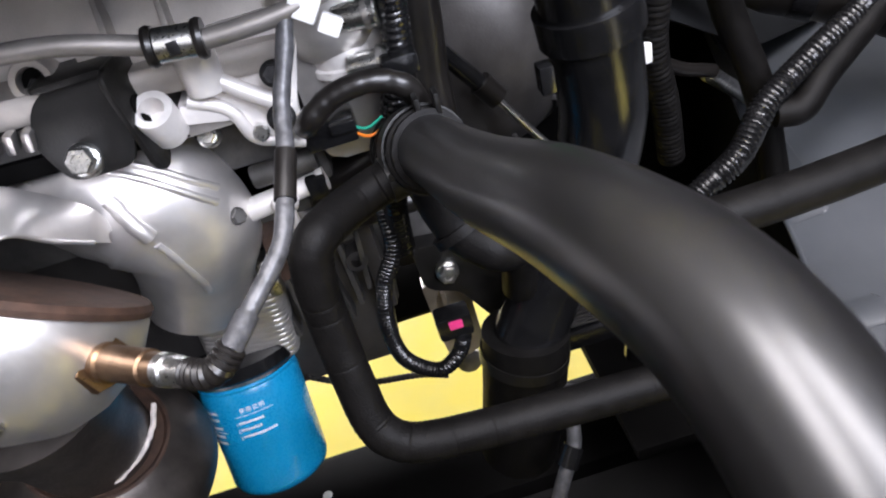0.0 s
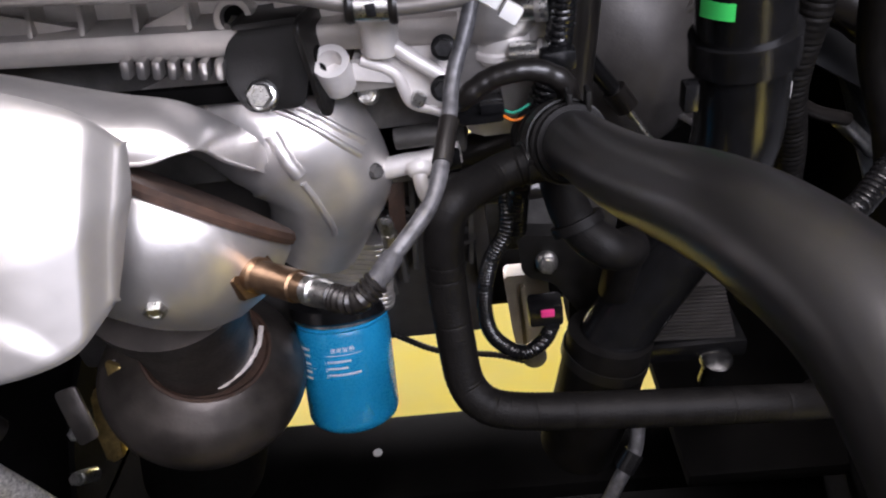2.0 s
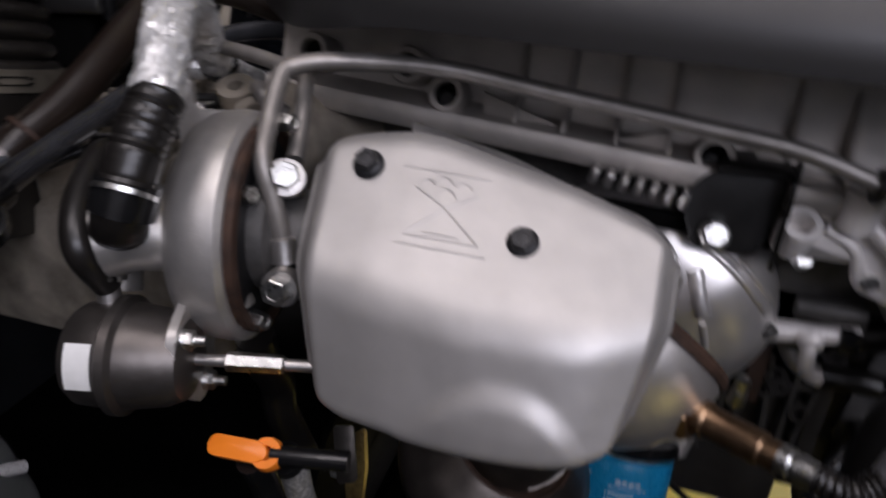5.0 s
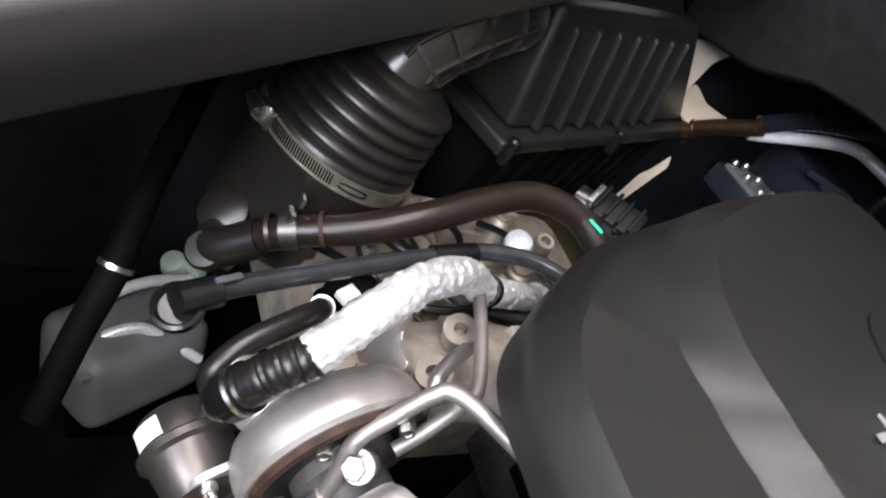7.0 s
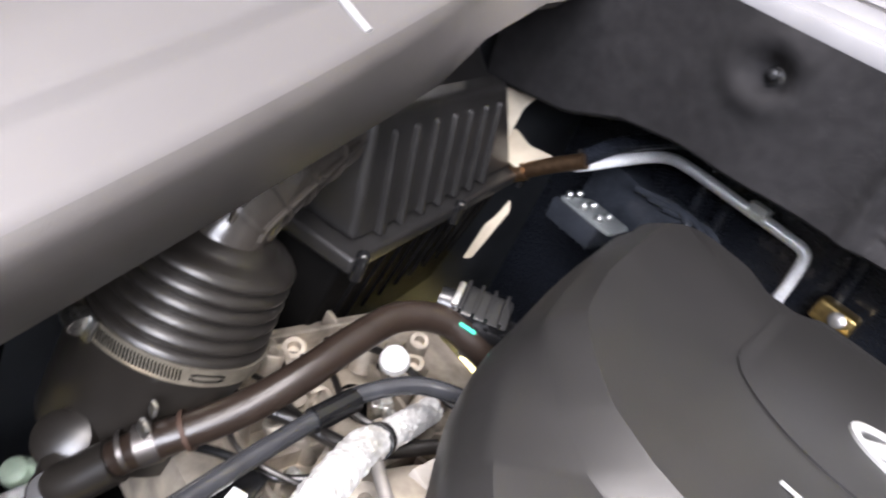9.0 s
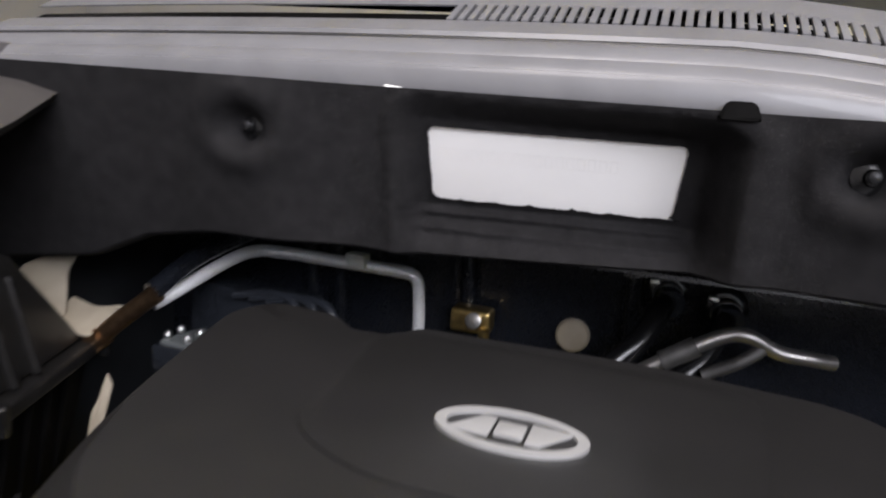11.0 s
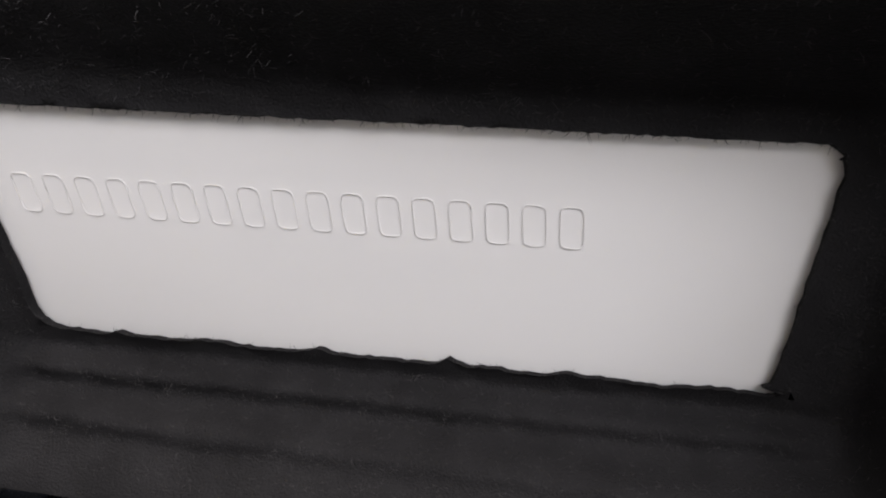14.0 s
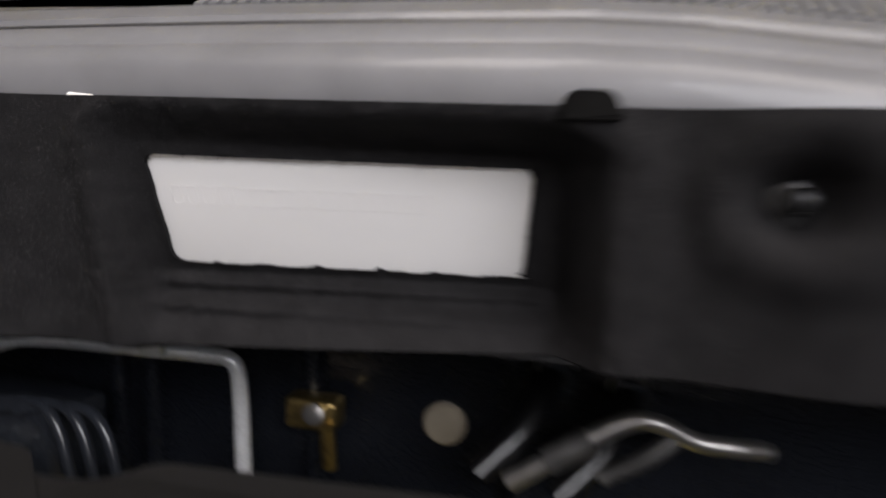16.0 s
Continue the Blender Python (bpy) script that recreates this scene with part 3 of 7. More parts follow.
part("back_plate", lathe([(0.043, 0.008), (0.0510, 0.008), (0.0510, 0.0145), (0.0475, 0.0155), (0.043, 0.012)], CR, C_AX, 48), M_RUST, t)
part("heat_gap", lathe([(0.02, 0.010), (0.045, 0.010), (0.045, 0.0125)], CR, C_AX, 40), M_BLACKBOLT, t)
part("bearing_body", lathe([(0.030, 0.012), (0.030, 0.02), (0.020, 0.024), (0.020, 0.09)], CR, C_AX, 32), M_DULLCAST, t)
part("top_ear", upright(rounded([(-0.2394, 0.8753), (-0.2294, 0.8766), (-0.2270, 0.8612), (-0.2067, 0.8622), (-0.2060, 0.8440), (-0.2320, 0.8330)], 0.003), 0.005, -0.045, (0.15, -1, 0.2), 0.0012), M_CAST, t)
part("inlet_elbow", tube([CC + Vector((-0.030, -0.018, -0.008)), CC + Vector((-0.052, -0.021, -0.010)), CC + Vector((-0.068, -0.026, -0.014)), CC + Vector((-0.068, -0.034, -0.030))], 0.0115, 20), M_CAST, t)
part("brass_union", hex_bolt(CC + Vector((-0.053, -0.032, -0.004)), (0, -0.8, 0.6), 0.012, 0.0, 0.007), M_BRASS, t)
for at in ((-0.171, -0.0955, 0.8435), (-0.1670, -0.1015, 0.782), (-0.169, -0.060, 0.866)):
    solid("compressor_bolt", hex_bolt(at, (0.95, -0.25, 0.1), 0.008, 0.0, 0.007), M_ZINC, at, "small bright hexagon bolt on the compressor rim", "bolt", "compressor bolts")
for at, ax, lab in (((-0.156, -0.083, 0.849), (0.35, -0.75, 0.55), "large bright banjo bolt on an oil pipe"), ((-0.151, -0.1045, 0.804), (0.1, -1, 0.2), "large bright banjo bolt on an oil pipe")):
    b = thing("banjo_bolt", at, lab, "bolt", "banjo bolts")
    part("head", hex_bolt(at, ax, 0.0115, 0.0, 0.007), M_ZINC, b)
    part("eye", lathe([(0.0085, -0.008), (0.009, -0.006), (0.009, -0.001), (0.0085, 0.0)], at, ax, 28), M_STEEL, b)
    part("stem", lathe([(0.005, -0.016), (0.005, -0.008)], at, ax, 16), M_STEEL, b)

# wastegate actuator
WA = Vector((-0.2075, -0.1385, 0.7764))
WX = Vector((1.0, 0.27, -0.01)).normalized()
t = thing("wastegate_actuator", WA, "satin steel wastegate actuator can with a white label", "actuator")
part("can", lathe([(0.006, -0.024), (0.020, -0.023), (0.0230, -0.019), (0.0240, -0.006), (0.0270, -0.004), (0.0270, 0.0), (0.0240, 0.002), (0.0215, 0.019), (0.0185, 0.026), (0.012, 0.029)], WA, WX, 44), M_CATSTEEL, t)
side = (Vector((0, -1, 0)) - WX * -WX.y).normalized()
lab = [[WA + WX * h + 0.0243 * (math.cos(g) * side + math.sin(g) * WX.cross(side) * -1) for h in (-0.018, -0.007)] for g in np.linspace(-0.05, 0.80, 9)]
part("label", shell(lab, 0.0003), M_WHITEPL, t, "white paper label with illegible print")
ACROSS = Vector((-0.27, 1.0, 0.0)).normalized()
ABOVE = WX.cross(ACROSS)
part("bracket", slab(rounded([(-0.011, 0.020), (0.008, 0.027), (0.030, 0.024), (0.034, -0.006), (0.020, -0.029), (0.006, -0.030), (-0.013, -0.010), (-0.016, 0.008)], 0.005), 0.004, WA + WX * 0.024, frame_of(ACROSS, WX), 0.001), M_CAST, t)
part("nipple", tube([WA + Vector((-0.012, 0.006, 0.02)), WA + Vector((-0.014, 0.009, 0.034))], 0.005, 14), M_STEEL, t)
part("rod", tube([WA + WX * 0.02, WA + WX * 0.088], 0.0028, 12), M_STEEL, t)
part("turnbuckle", lathe([(0.003, 0), (0.0046, 0.001), (0.0042, 0.026), (0.003, 0.027)], WA + WX * 0.042, WX, 6), M_ZINC, t)
for du, dv in ((-0.004, 0.013), (0.013, -0.022)):
    at = WA + WX * 0.026 + ACROSS * du + ABOVE * dv
    nut = part("nut", hex_bolt(at, WX, 0.0082, 0.010, 0.005), M_ZINC, t)
    part("stud", lathe([(0.0024, 0), (0.0024, 0.010)], at, WX, 12), M_ZINC, nut)

# ---- heat shield over the turbine ----


def heat_shield():
    t = thing("heat_shield", (-0.05, -0.1, 0.77), "dented satin aluminised heat shield with stamped emblem", "heat shield")
    top = spline([(-0.146, -0.074, 0.868), (-0.10, -0.064, 0.8735), (-0.06, -0.066, 0.867), (-0.02, -0.071, 0.859), (0.0168, -0.078, 0.846)], 40)
    mid = spline([(-0.137, -0.124, 0.829), (-0.09, -0.1275, 0.824), (-0.05, -0.1275, 0.822), (-0.015, -0.124, 0.821), (0.0164, -0.108, 0.822)], 40)
    low = spline([(-0.125, -0.138, 0.770), (-0.085, -0.142, 0.769), (-0.05, -0.143, 0.769), (-0.02, -0.141, 0.772), (0.0056, -0.131, 0.775)], 40)
    rows, n = [], len(top)
    for i, (a, b, c) in enumerate(zip(top, mid, low)):
        u = i / (n - 1)
        e = min(u, 1 - u)
        corner = max(0.0, 1 - e / 0.12) ** 2
        turn = 1.5 * smooth01(1 - e / 0.075)
        row = []
        for k in range(45):
            v = 0.05 * corner + k / 44 * (1 - 0.14 * corner)
            b1, b2 = b.lerp(a, 0.20), b.lerp(c, 0.20)
            if v < 0.40:
                q = a.lerp(b1, v / 0.40)
            elif v > 0.60:
                q = b2.lerp(c, (v - 0.60) / 0.40)
            else:
                w = (v - 0.40) / 0.20
                q = (1 - w) ** 2 * b1 + 2 * w * (1 - w) * b + w * w * b2
            lean = smooth01((v - 0.3) / 0.4)
            back = Vector((0, 0.65, -0.76)).lerp(Vector((0, 1, -0.1)), lean).normalized()
            q = q + back * 0.012 * (1 - math.cos(turn))
            arch = smooth01((v - 0.67 - 0.13 * ((u - 0.57) / 0.21) ** 2) / 0.12)
            q = q - back * 0.0030 * arch * (1 - 0.5 * smooth01((v - 0.85) / 0.15))
            hem = max(0.0, 1 - k / 2.5) + max(0.0, 1 - (44 - k) / 2.0)
            q = q + back * 0.0035 * hem ** 2
            q = q - back * (0.00025 * noise.noise(Vector((q.x * 30, q.y * 30, q.z * 30))) + 0.0001 * noise.noise(Vector((q.x * 110, q.y * 110, q.z * 110))))
            row.append(q)
        rows.append(row)
    wall = [[q + Vector((0.0012, 0.0035 * k, -0.0012 * k)) * (0.4 + 0.6 * math.sin(math.pi * j / 44)) for j, q in enumerate(rows[-1])] for k in range(1, 4)]
    rows = rows + wall
    sheet = part("shell", shell(rows, 0.0012), M_SHEET, t, smooth=88)
    n = Vector((0.09, -0.63, 0.77)).normalized()
    rot = frame_of((1, 0.0, 0.03), n)
    centre = Vector((-0.0795, -0.0910, 0.8485))
    lines = [((-0.019, 0.0165), (0.019, 0.0165)), ((-0.019, -0.0165), (0.019, -0.0165)), ((-0.0155, -0.0125), (0.0005, 0.001)), ((0.0005, 0.001), (0.0155, -0.0125)), ((-0.0155, -0.0125), (0.0155, -0.0125)),
             ((0.0005, 0.001), (-0.013, 0.0085)), ((0.0005, 0.001), (0.014, 0.0085)), ((-0.0075, -0.0105), (0.0075, -0.0105))]
    lines = [[tuple(Vector(a).lerp(Vector(b), k / 8)) for k in range(9)] for a, b in lines]
    for dx, dy, r in ((-0.008, 0.010, 0.0030), (-0.001, 0.0115, 0.0036), (0.0075, 0.0105, 0.0032), (0.0, 0.006, 0.0042)):
        lines.append([(dx + r * math.cos(a), dy + 0.8 * r * math.sin(a)) for a in np.linspace(math.pi, 0, 9)])
    tree = BVHTree.FromPolygons([q for row in rows for q in row], [(i * 45 + k, i * 45 + k + 1, i * 45 + k + 46, i * 45 + k + 45) for i in range(len(rows) - 1) for k in range(44)])
    for line in lines:
        laid = []
        for x, y in line:
            hit = tree.ray_cast(centre + rot @ Vector((x - 0.14 * y, 1.07 * y, 0.03)), -n)[0]
            laid.append((hit or centre + rot @ Vector((x, y, 0))) - n * 0.00045)
        part("stamped_line", tube(laid, 0.0007, 10, 1), M_SHEET, sheet, smooth=80)
    return t


heat_shield()
for at in ((-0.116, -0.083, 0.8615), (-0.045, -0.096, 0.8435)):
    solid("heat_shield_bolt", hex_bolt(at, (0.05, -0.68, 0.73), 0.0088, 0.0135, 0.0065), M_BLACKBOLT, at, "black flanged bolt in the heat shield", "bolt", "heat shield bolts")

# turbine outlet cone below the shield
t = thing("turbine_outlet", (0.0, -0.03, 0.65), "polished steel turbine outlet cone with sensor boss", "exhaust part")
NECK, RISE = Vector((-0.059, 0.042, 0.613)), Vector((0.27, -0.47, 0.91)).normalized()
RIM, LEAN = Vector((-0.006, -0.010, 0.770)), Vector((0.46, 0.55, 0.70)).normalized()
part("dome", lathe([(0.030, -0.064), (0.045, -0.058), (0.056, -0.047), (0.0635, -0.033), (0.067, -0.017), (0.067, -0.004), (0.065, 0.0)], RIM, LEAN, 72), M_EXHAUST, t, smooth=60)
part("neck", lathe([(0.036, -0.02), (0.0375, 0.0), (0.038, 0.03), (0.039, 0.06), (0.041, 0.085), (0.046, 0.11), (0.048, 0.135)], NECK, RISE, 56), M_BOWL, t, smooth=60)
part("rusty_rim", lathe([(0.062, -0.001), (0.0675, -0.001), (0.0680, 0.002), (0.066, 0.005), (0.055, 0.006)], RIM, LEAN, 56), M_RUST, t)
part("sensor_boss", lathe([(0.020, -0.014), (0.0175, -0.002), (0.0165, 0.003), (0.0135, 0.004)], (0.028, -0.05, 0.751), (0.75, -0.55, 0.05), 32), M_EXHAUST, t)
solid("cone_bolt", hex_bolt((0.001, -0.0765, 0.7525), (0.1, -0.8, -0.25), 0.0095, 0.0125, 0.007, 0.014), M_ZINC, (0.001, -0.0765, 0.7525), "bright nut on the turbine outlet", "bolt")
solid("flange_nut", hex_bolt((-0.049, 0.009, 0.620), (0.1, -0.8, 0.5), 0.010, 0.0135, 0.007, 0.016), M_ZINC, (-0.049, 0.009, 0.620), "bright nut on the converter flange", "bolt")

t = thing("catalytic_converter", (-0.06, 0.05, 0.5), "dull steel catalytic converter bowl below the turbine outlet", "exhaust part")
CAT, CATX = Vector((-0.058, 0.045, 0.612)), Vector((0.38, -0.20, 0.93)).normalized()
part("bowl", lathe([(0.040, -0.012), (0.043, -0.001), (0.0455, 0.001), (0.0475, 0.0), (0.052, -0.004), (0.0625, -0.012), (0.0725, -0.022), (0.0765, -0.034), (0.0745, -0.047), (0.066, -0.058), (0.05, -0.066)], CAT, CATX, 72), M_BOWL, t, smooth=60)
part("lip", lathe([(0.0425, 0.0), (0.0445, 0.0018), (0.0465, 0.0012), (0.047, -0.001)], CAT, CATX, 64), M_RUST, t)
rag = random.Random(8)
part("pale_gasket", tube([CAT + CATX * (0.0005 + 0.0016 * rag.random()) + (0.0408 + 0.0012 * rag.random()) * (math.cos(a) * Vector((1, 0, 0.05)) - math.sin(a) * Vector((0, 0.98, 0.2))) for a in np.linspace(-0.25, 1.15, 22)], 0.0019, 8, 1), M_PALE, t, "pale flaking gasket edge")
part("lower_flange", lathe([(0.066, -0.054), (0.0705, -0.054), (0.0705, -0.057), (0.060, -0.060)], CAT, CATX, 56), M_BOWL, t)
part("skirt", lathe([(0.058, -0.060), (0.055, -0.10), (0.055, -0.20), (0.03, -0.22)], CAT, CATX, 40), M_DARK, t)
for at in ((-0.0795, 0.0585, 0.497), (-0.066, 0.0755, 0.478)):
    part("stud_nut", hex_bolt(at, (0.2, -0.8, 0.4), 0.0095, 0.0125, 0.007, 0.03), M_ZINC, t)
solid("bowl_bolt", hex_bolt((-0.1185, 0.033, 0.6085), (-0.1, -0.5, 0.8), 0.010, 0.014, 0.012, 0.03), M_ZINC, (-0.1185, 0.033, 0.6085), "bright bolt beside the converter bowl", "bolt")
t = thing("support_strip", (-0.20, 0.06, 0.55), "dull steel support strip hanging beside the converter", "bracket")
part("strip", slab(rounded([(-0.010, -0.024), (0.008, -0.024), (0.012, 0.024), (-0.006, 0.026)], 0.004), 0.003, (-0.202, 0.061, 0.534), frame_of((0.95, 0.1, 0.3), (0.2, -0.85, 0.45)), 0.0008), M_CATSTEEL, t)
part("nut", hex_bolt((-0.2085, 0.060, 0.5165), (0.2, -0.85, 0.45), 0.011, 0.014, 0.008, 0.01), M_ZINC, t)
solid("yellow_cast_lug", slab(rounded([(-0.005, -0.036), (0.008, -0.034), (0.009, 0.0), (0.004, 0.036), (-0.006, 0.030), (-0.009, -0.01)], 0.004), 0.012, (-0.203, 0.088, 0.494), frame_of((1, 0.2, 0), (0.1, -0.8, 0.5)), 0.004), M_BRASS, (-0.1955, 0.088, 0.46), "yellow tinted cast lug below the converter", "bracket")
solid("lower_nut", hex_bolt((-0.186, 0.012, 0.516), (0, -0.7, 0.7), 0.009, 0.012, 0.007, 0.02), M_ZINC, (-0.186, 0.012, 0.516), "small bright nut low beside the converter", "bolt")
# manifold heat shields behind the turbine
t = thing("manifold_shield", (0.03, 0.05, 0.7), "shiny embossed manifold heat shield shaped like an elbow", "heat shield")
ELBOW = [(-0.060, 0.105, 0.775), (-0.0416, 0.102, 0.7735), (-0.0033, 0.098, 0.7695), (0.0335, 0.096, 0.7520), (0.0500, 0.096, 0.7220), (0.0425, 0.098, 0.690), (0.0270, 0.100, 0.655)]
bm = tube(ELBOW, 0.0500, 64, 12, lambda s, n: float(np.interp(s / n, (0, 0.12, 0.35, 0.52, 0.68, 0.82, 1.0), (0.42, 0.55, 0.93, 1.02, 0.93, 0.78, 0.66))))
SKIN = BVHTree.FromBMesh(bm)
part("shell", bm, M_SHINY, t, smooth=60)


def laid_bead(pts, r, name="bead"):
    part(name, tube([SKIN.find_nearest(Vector(q))[0] for q in spline(pts, 6)], r, 14, 1), M_SHINY, t, smooth=80)


laid_bead(((0.0352, 0.0624, 0.7665), (0.0400, 0.055, 0.757), (0.0455, 0.050, 0.744)), 0.0050, "raised_bead")
laid_bead(((0.0470, 0.050, 0.738), (0.0520, 0.050, 0.722), (0.0555, 0.055, 0.700), (0.0545, 0.06, 0.690)), 0.0022, "seam_bead")
laid_bead(((0.030, 0.066, 0.792), (0.052, 0.062, 0.781), (0.074, 0.064, 0.762), (0.0835, 0.072, 0.748)), 0.0024)
laid_bead(((0.036, 0.060, 0.784), (0.056, 0.056, 0.773), (0.0735, 0.058, 0.756), (0.0815, 0.066, 0.742)), 0.0024)
laid_bead(((-0.032, 0.08, 0.780), (-0.018, 0.074, 0.788), (-0.004, 0.074, 0.792)), 0.0022)
laid_bead(((-0.030, 0.074, 0.774), (-0.015, 0.068, 0.782), (0.0, 0.068, 0.785)), 0.0022)
part("flange", slab(rounded([(-0.0545, 0.800), (-0.020, 0.802), (0.012, 0.798), (0.004, 0.752), (-0.062, 0.764)], 0.010), 0.003, (0, 0.112, 0), frame_of((1, 0, 0), (0, -1, 0)), 0.001), M_SHINY, t)
solid("shield_bolt", hex_bolt((0.0886, 0.069, 0.7275), (0.6, -0.7, 0.2), 0.008, 0.011, 0.005, 0.02), M_DULLCAST, (0.0886, 0.069, 0.7275), "small dull bolt beside the manifold shield", "bolt")
t = thing("manifold_runner_shield", (0.01, -0.03, 0.8), "bent aluminium shield over a manifold runner with a wavy edge", "heat shield")
UPPER = spline([(-0.125, 0.010, 0.850), (-0.105, 0.010, 0.8463), (-0.0765, 0.010, 0.8407), (-0.0493, 0.010, 0.8318), (-0.0228, 0.012, 0.8221), (0.0032, 0.018, 0.8118), (0.0179, 0.028, 0.7955), (0.0285, 0.042, 0.774), (0.0305, 0.052, 0.7522)], 6)
LOWER = spline([(-0.110, -0.035, 0.852), (-0.085, -0.035, 0.842), (-0.0585, -0.035, 0.8301), (-0.0353, -0.035, 0.8185), (-0.0065, -0.034, 0.8035), (0.0134, -0.027, 0.8035), (0.0225, -0.0195, 0.8005), (0.0245, 0.001, 0.7815), (0.0270, 0.044, 0.7487)], 6)
rows = []
for i, (a, b) in enumerate(zip(UPPER, LOWER)):
    s = i / (len(UPPER) - 1)
    swell = 0.016 * (1 - 0.55 * smooth01((s - 0.55) / 0.3))
    row = []
    for k in range(15):
        w = k / 14
        q = a.lerp(b, w) + Vector((0, -0.62, 0.60)) * swell * math.sin(math.pi * w) ** 0.8
        # a shallow fold where the runner twists towards its end
        q += Vector((0, 0.6, -0.5)) * 0.0045 * math.exp(-((s - 0.70 - 0.10 * (w - 0.5)) / 0.045) ** 2) * math.sin(math.pi * w)
        row.append(q)
    rows.append(row)
part("shell", shell(rows, 0.0015), M_SHINY, t, smooth=70)
part("hem", tube([row[-1] for row in rows[10:47]], 0.0012, 8, 1), M_SHINY, t)
solid("manifold_gasket", slab([(-0.17, 0.80), (0.09, 0.79), (0.09, 0.80), (-0.17, 0.812)], 0.006, (0, 0.055, 0), frame_of((1, 0, 0), (0, -1, 0)), 0.001), M_DARK, (-0.04, 0.055, 0.8), "dark toothed gasket edge under the cam cover", "gasket")
t = thing("gasket_strip", (0.0, 0.045, 0.805), "row of small metal teeth on a gasket edge", "gasket")
for k in range(7):
    part("tooth", block((-0.030 + 0.0085 * k, 0.045, 0.8235 - 0.0012 * k), (0.0050, 0.010, 0.011), 0.002, Matrix.Rotation(radians(14), 3, "Y")), M_STEEL, t)

# oxygen sensor and its lead
t = thing("oxygen_sensor", (0.032, -0.051, 0.75), "bronze-tinted oxygen sensor with steel collar", "sensor")
SX = Vector((0.80, -0.58, 0.13)).normalized()
SA = Vector((0.0345, -0.0495, 0.7455))
part("hex", lathe([(0.0128, -0.010), (0.0142, -0.004), (0.0142, 0.008), (0.0130, 0.0095), (0.008, 0.0095)], SA, SX, 6), M_BRONZE, t)
part("washer", lathe([(0.0172, -0.010), (0.0172, -0.006), (0.0120, -0.005)], SA, SX, 28), M_BRONZE, t)
part("body", lathe([(0.0092, 0.009), (0.0092, 0.014), (0.0080, 0.0155), (0.0080, 0.042), (0.0070, 0.043), (0.0070, 0.052)], SA, SX, 28), M_BRONZE, t)
part("collar", lathe([(0.0072, 0.050), (0.0072, 0.055), (0.0062, 0.056), (0.0068, 0.059), (0.0062, 0.063), (0.0062, 0.066)], SA, SX, 28), M_ZINC, t)
SB = SA + SX * 0.065
part("boot", tube([SB, SB + SX * 0.010, SB + Vector((0.015, -0.007, 0.003)), SB + Vector((0.023, -0.004, 0.009))], 0.0058, 16, 6, ribbed(0.0028, 0.22)), M_RUBBER, t)
LEAD = [SB + Vector((0.021, -0.005, 0.0075)), (0.116, -0.078, 0.765), (0.134, -0.058, 0.777), (0.141, -0.040, 0.788), (0.146, -0.020, 0.800), (0.150, -0.004, 0.815), (0.158, 0.006, 0.832), (0.163, 0.014, 0.845)]
t = thing("sensor_lead", (0.14, -0.04, 0.78), "grey sleeved sensor lead rising past the hoses", "cable")
part("tape_wrap", tube(LEAD[3:5], 0.0049, 14, 6), M_RUBBER, t)
part("heat_shrink", tube([LEAD[0], LEAD[1]], 0.0050, 14, 6), M_GREYWRAP, t)
part("sleeve", tube(LEAD, 0.0040, 14, 8, lambda s, n: 1 + 0.12 * noise.noise(Vector((s * 90, 0, 3)))), M_GREYWRAP, t)
t = thing("lead_connector", (0.172, 0.02, 0.84), "translucent white plastic plug on a sensor lead", "connector")
part("body", block((0.172, 0.018, 0.846), (0.014, 0.012, 0.016), 0.002, frame_of((0.8, 0, -0.6), (0, -1, 0.2))), M_WHITEPL, t)
part("nose", block((0.181, 0.014, 0.836), (0.010, 0.009, 0.010), 0.0015, frame_of((0.8, 0, -0.6), (0, -1, 0.2))), M_WHITEPL, t)

def text_mesh(body, size, extrude, m, bold=0.0002):
    cu = bpy.data.curves.new("lettering", "FONT")
    cu.body, cu.size, cu.extrude, cu.align_x = body, size, extrude, "CENTER"
    cu.offset = bold
    ob = bpy.data.objects.new("tmp_text", cu)
    scene.collection.objects.link(ob)
    dg = bpy.context.evaluated_depsgraph_get()
    me = bpy.data.meshes.new_from_object(ob.evaluated_get(dg))
    bpy.data.objects.remove(ob)
    bm = bmesh.new()
    bm.from_mesh(me)
    bpy.data.meshes.remove(me)
    bmesh.ops.transform(bm, matrix=m, verts=bm.verts)
    return bm


# oil cooler and filter
t = thing("oil_filter", (0.031, 0.125, 0.475), "blue painted spin-on oil filter with white print", "oil filter")
FA = Vector((0.0027, 0.0317, 0.083)).normalized()
FB = Vector((0.0205, 0.0885, 0.4740))
COOLER_UP = Vector((0.18, -0.06, 1)).normalized()
CANISTER = part("canister", lathe([(0.010, 0.0), (0.034, 0.0008), (0.0378, 0.004), (0.0396, 0.009), (0.0400, 0.089), (0.0388, 0.093), (0.0396, 0.095), (0.0382, 0.097), (0.034, 0.0975)], FB, FA, 64), M_BLUE, t)
part("gasket_rim", lathe([(0.034, 0.0975), (0.0402, 0.098), (0.0402, 0.100), (0.034, 0.1005)], FB, FA, 48), M_ZINC, t)


def print_bar(parent, a0, a1, h, tall, r=0.0402):
    h, tall = h * 0.72 + 0.008, tall * 0.8
    fr = (Vector((0, -1, 0)) - FA * -FA.y).normalized()
    sd = Vector((1, 0, 0))
    rows = [[FB + FA * (h + dh) + r * (math.sin(a) * sd + math.cos(a) * fr) for dh in (-tall / 2, tall / 2)] for a in np.linspace(a0, a1, 7)]
    return part("print_bar", shell(rows, 0), M_PRINT, parent)


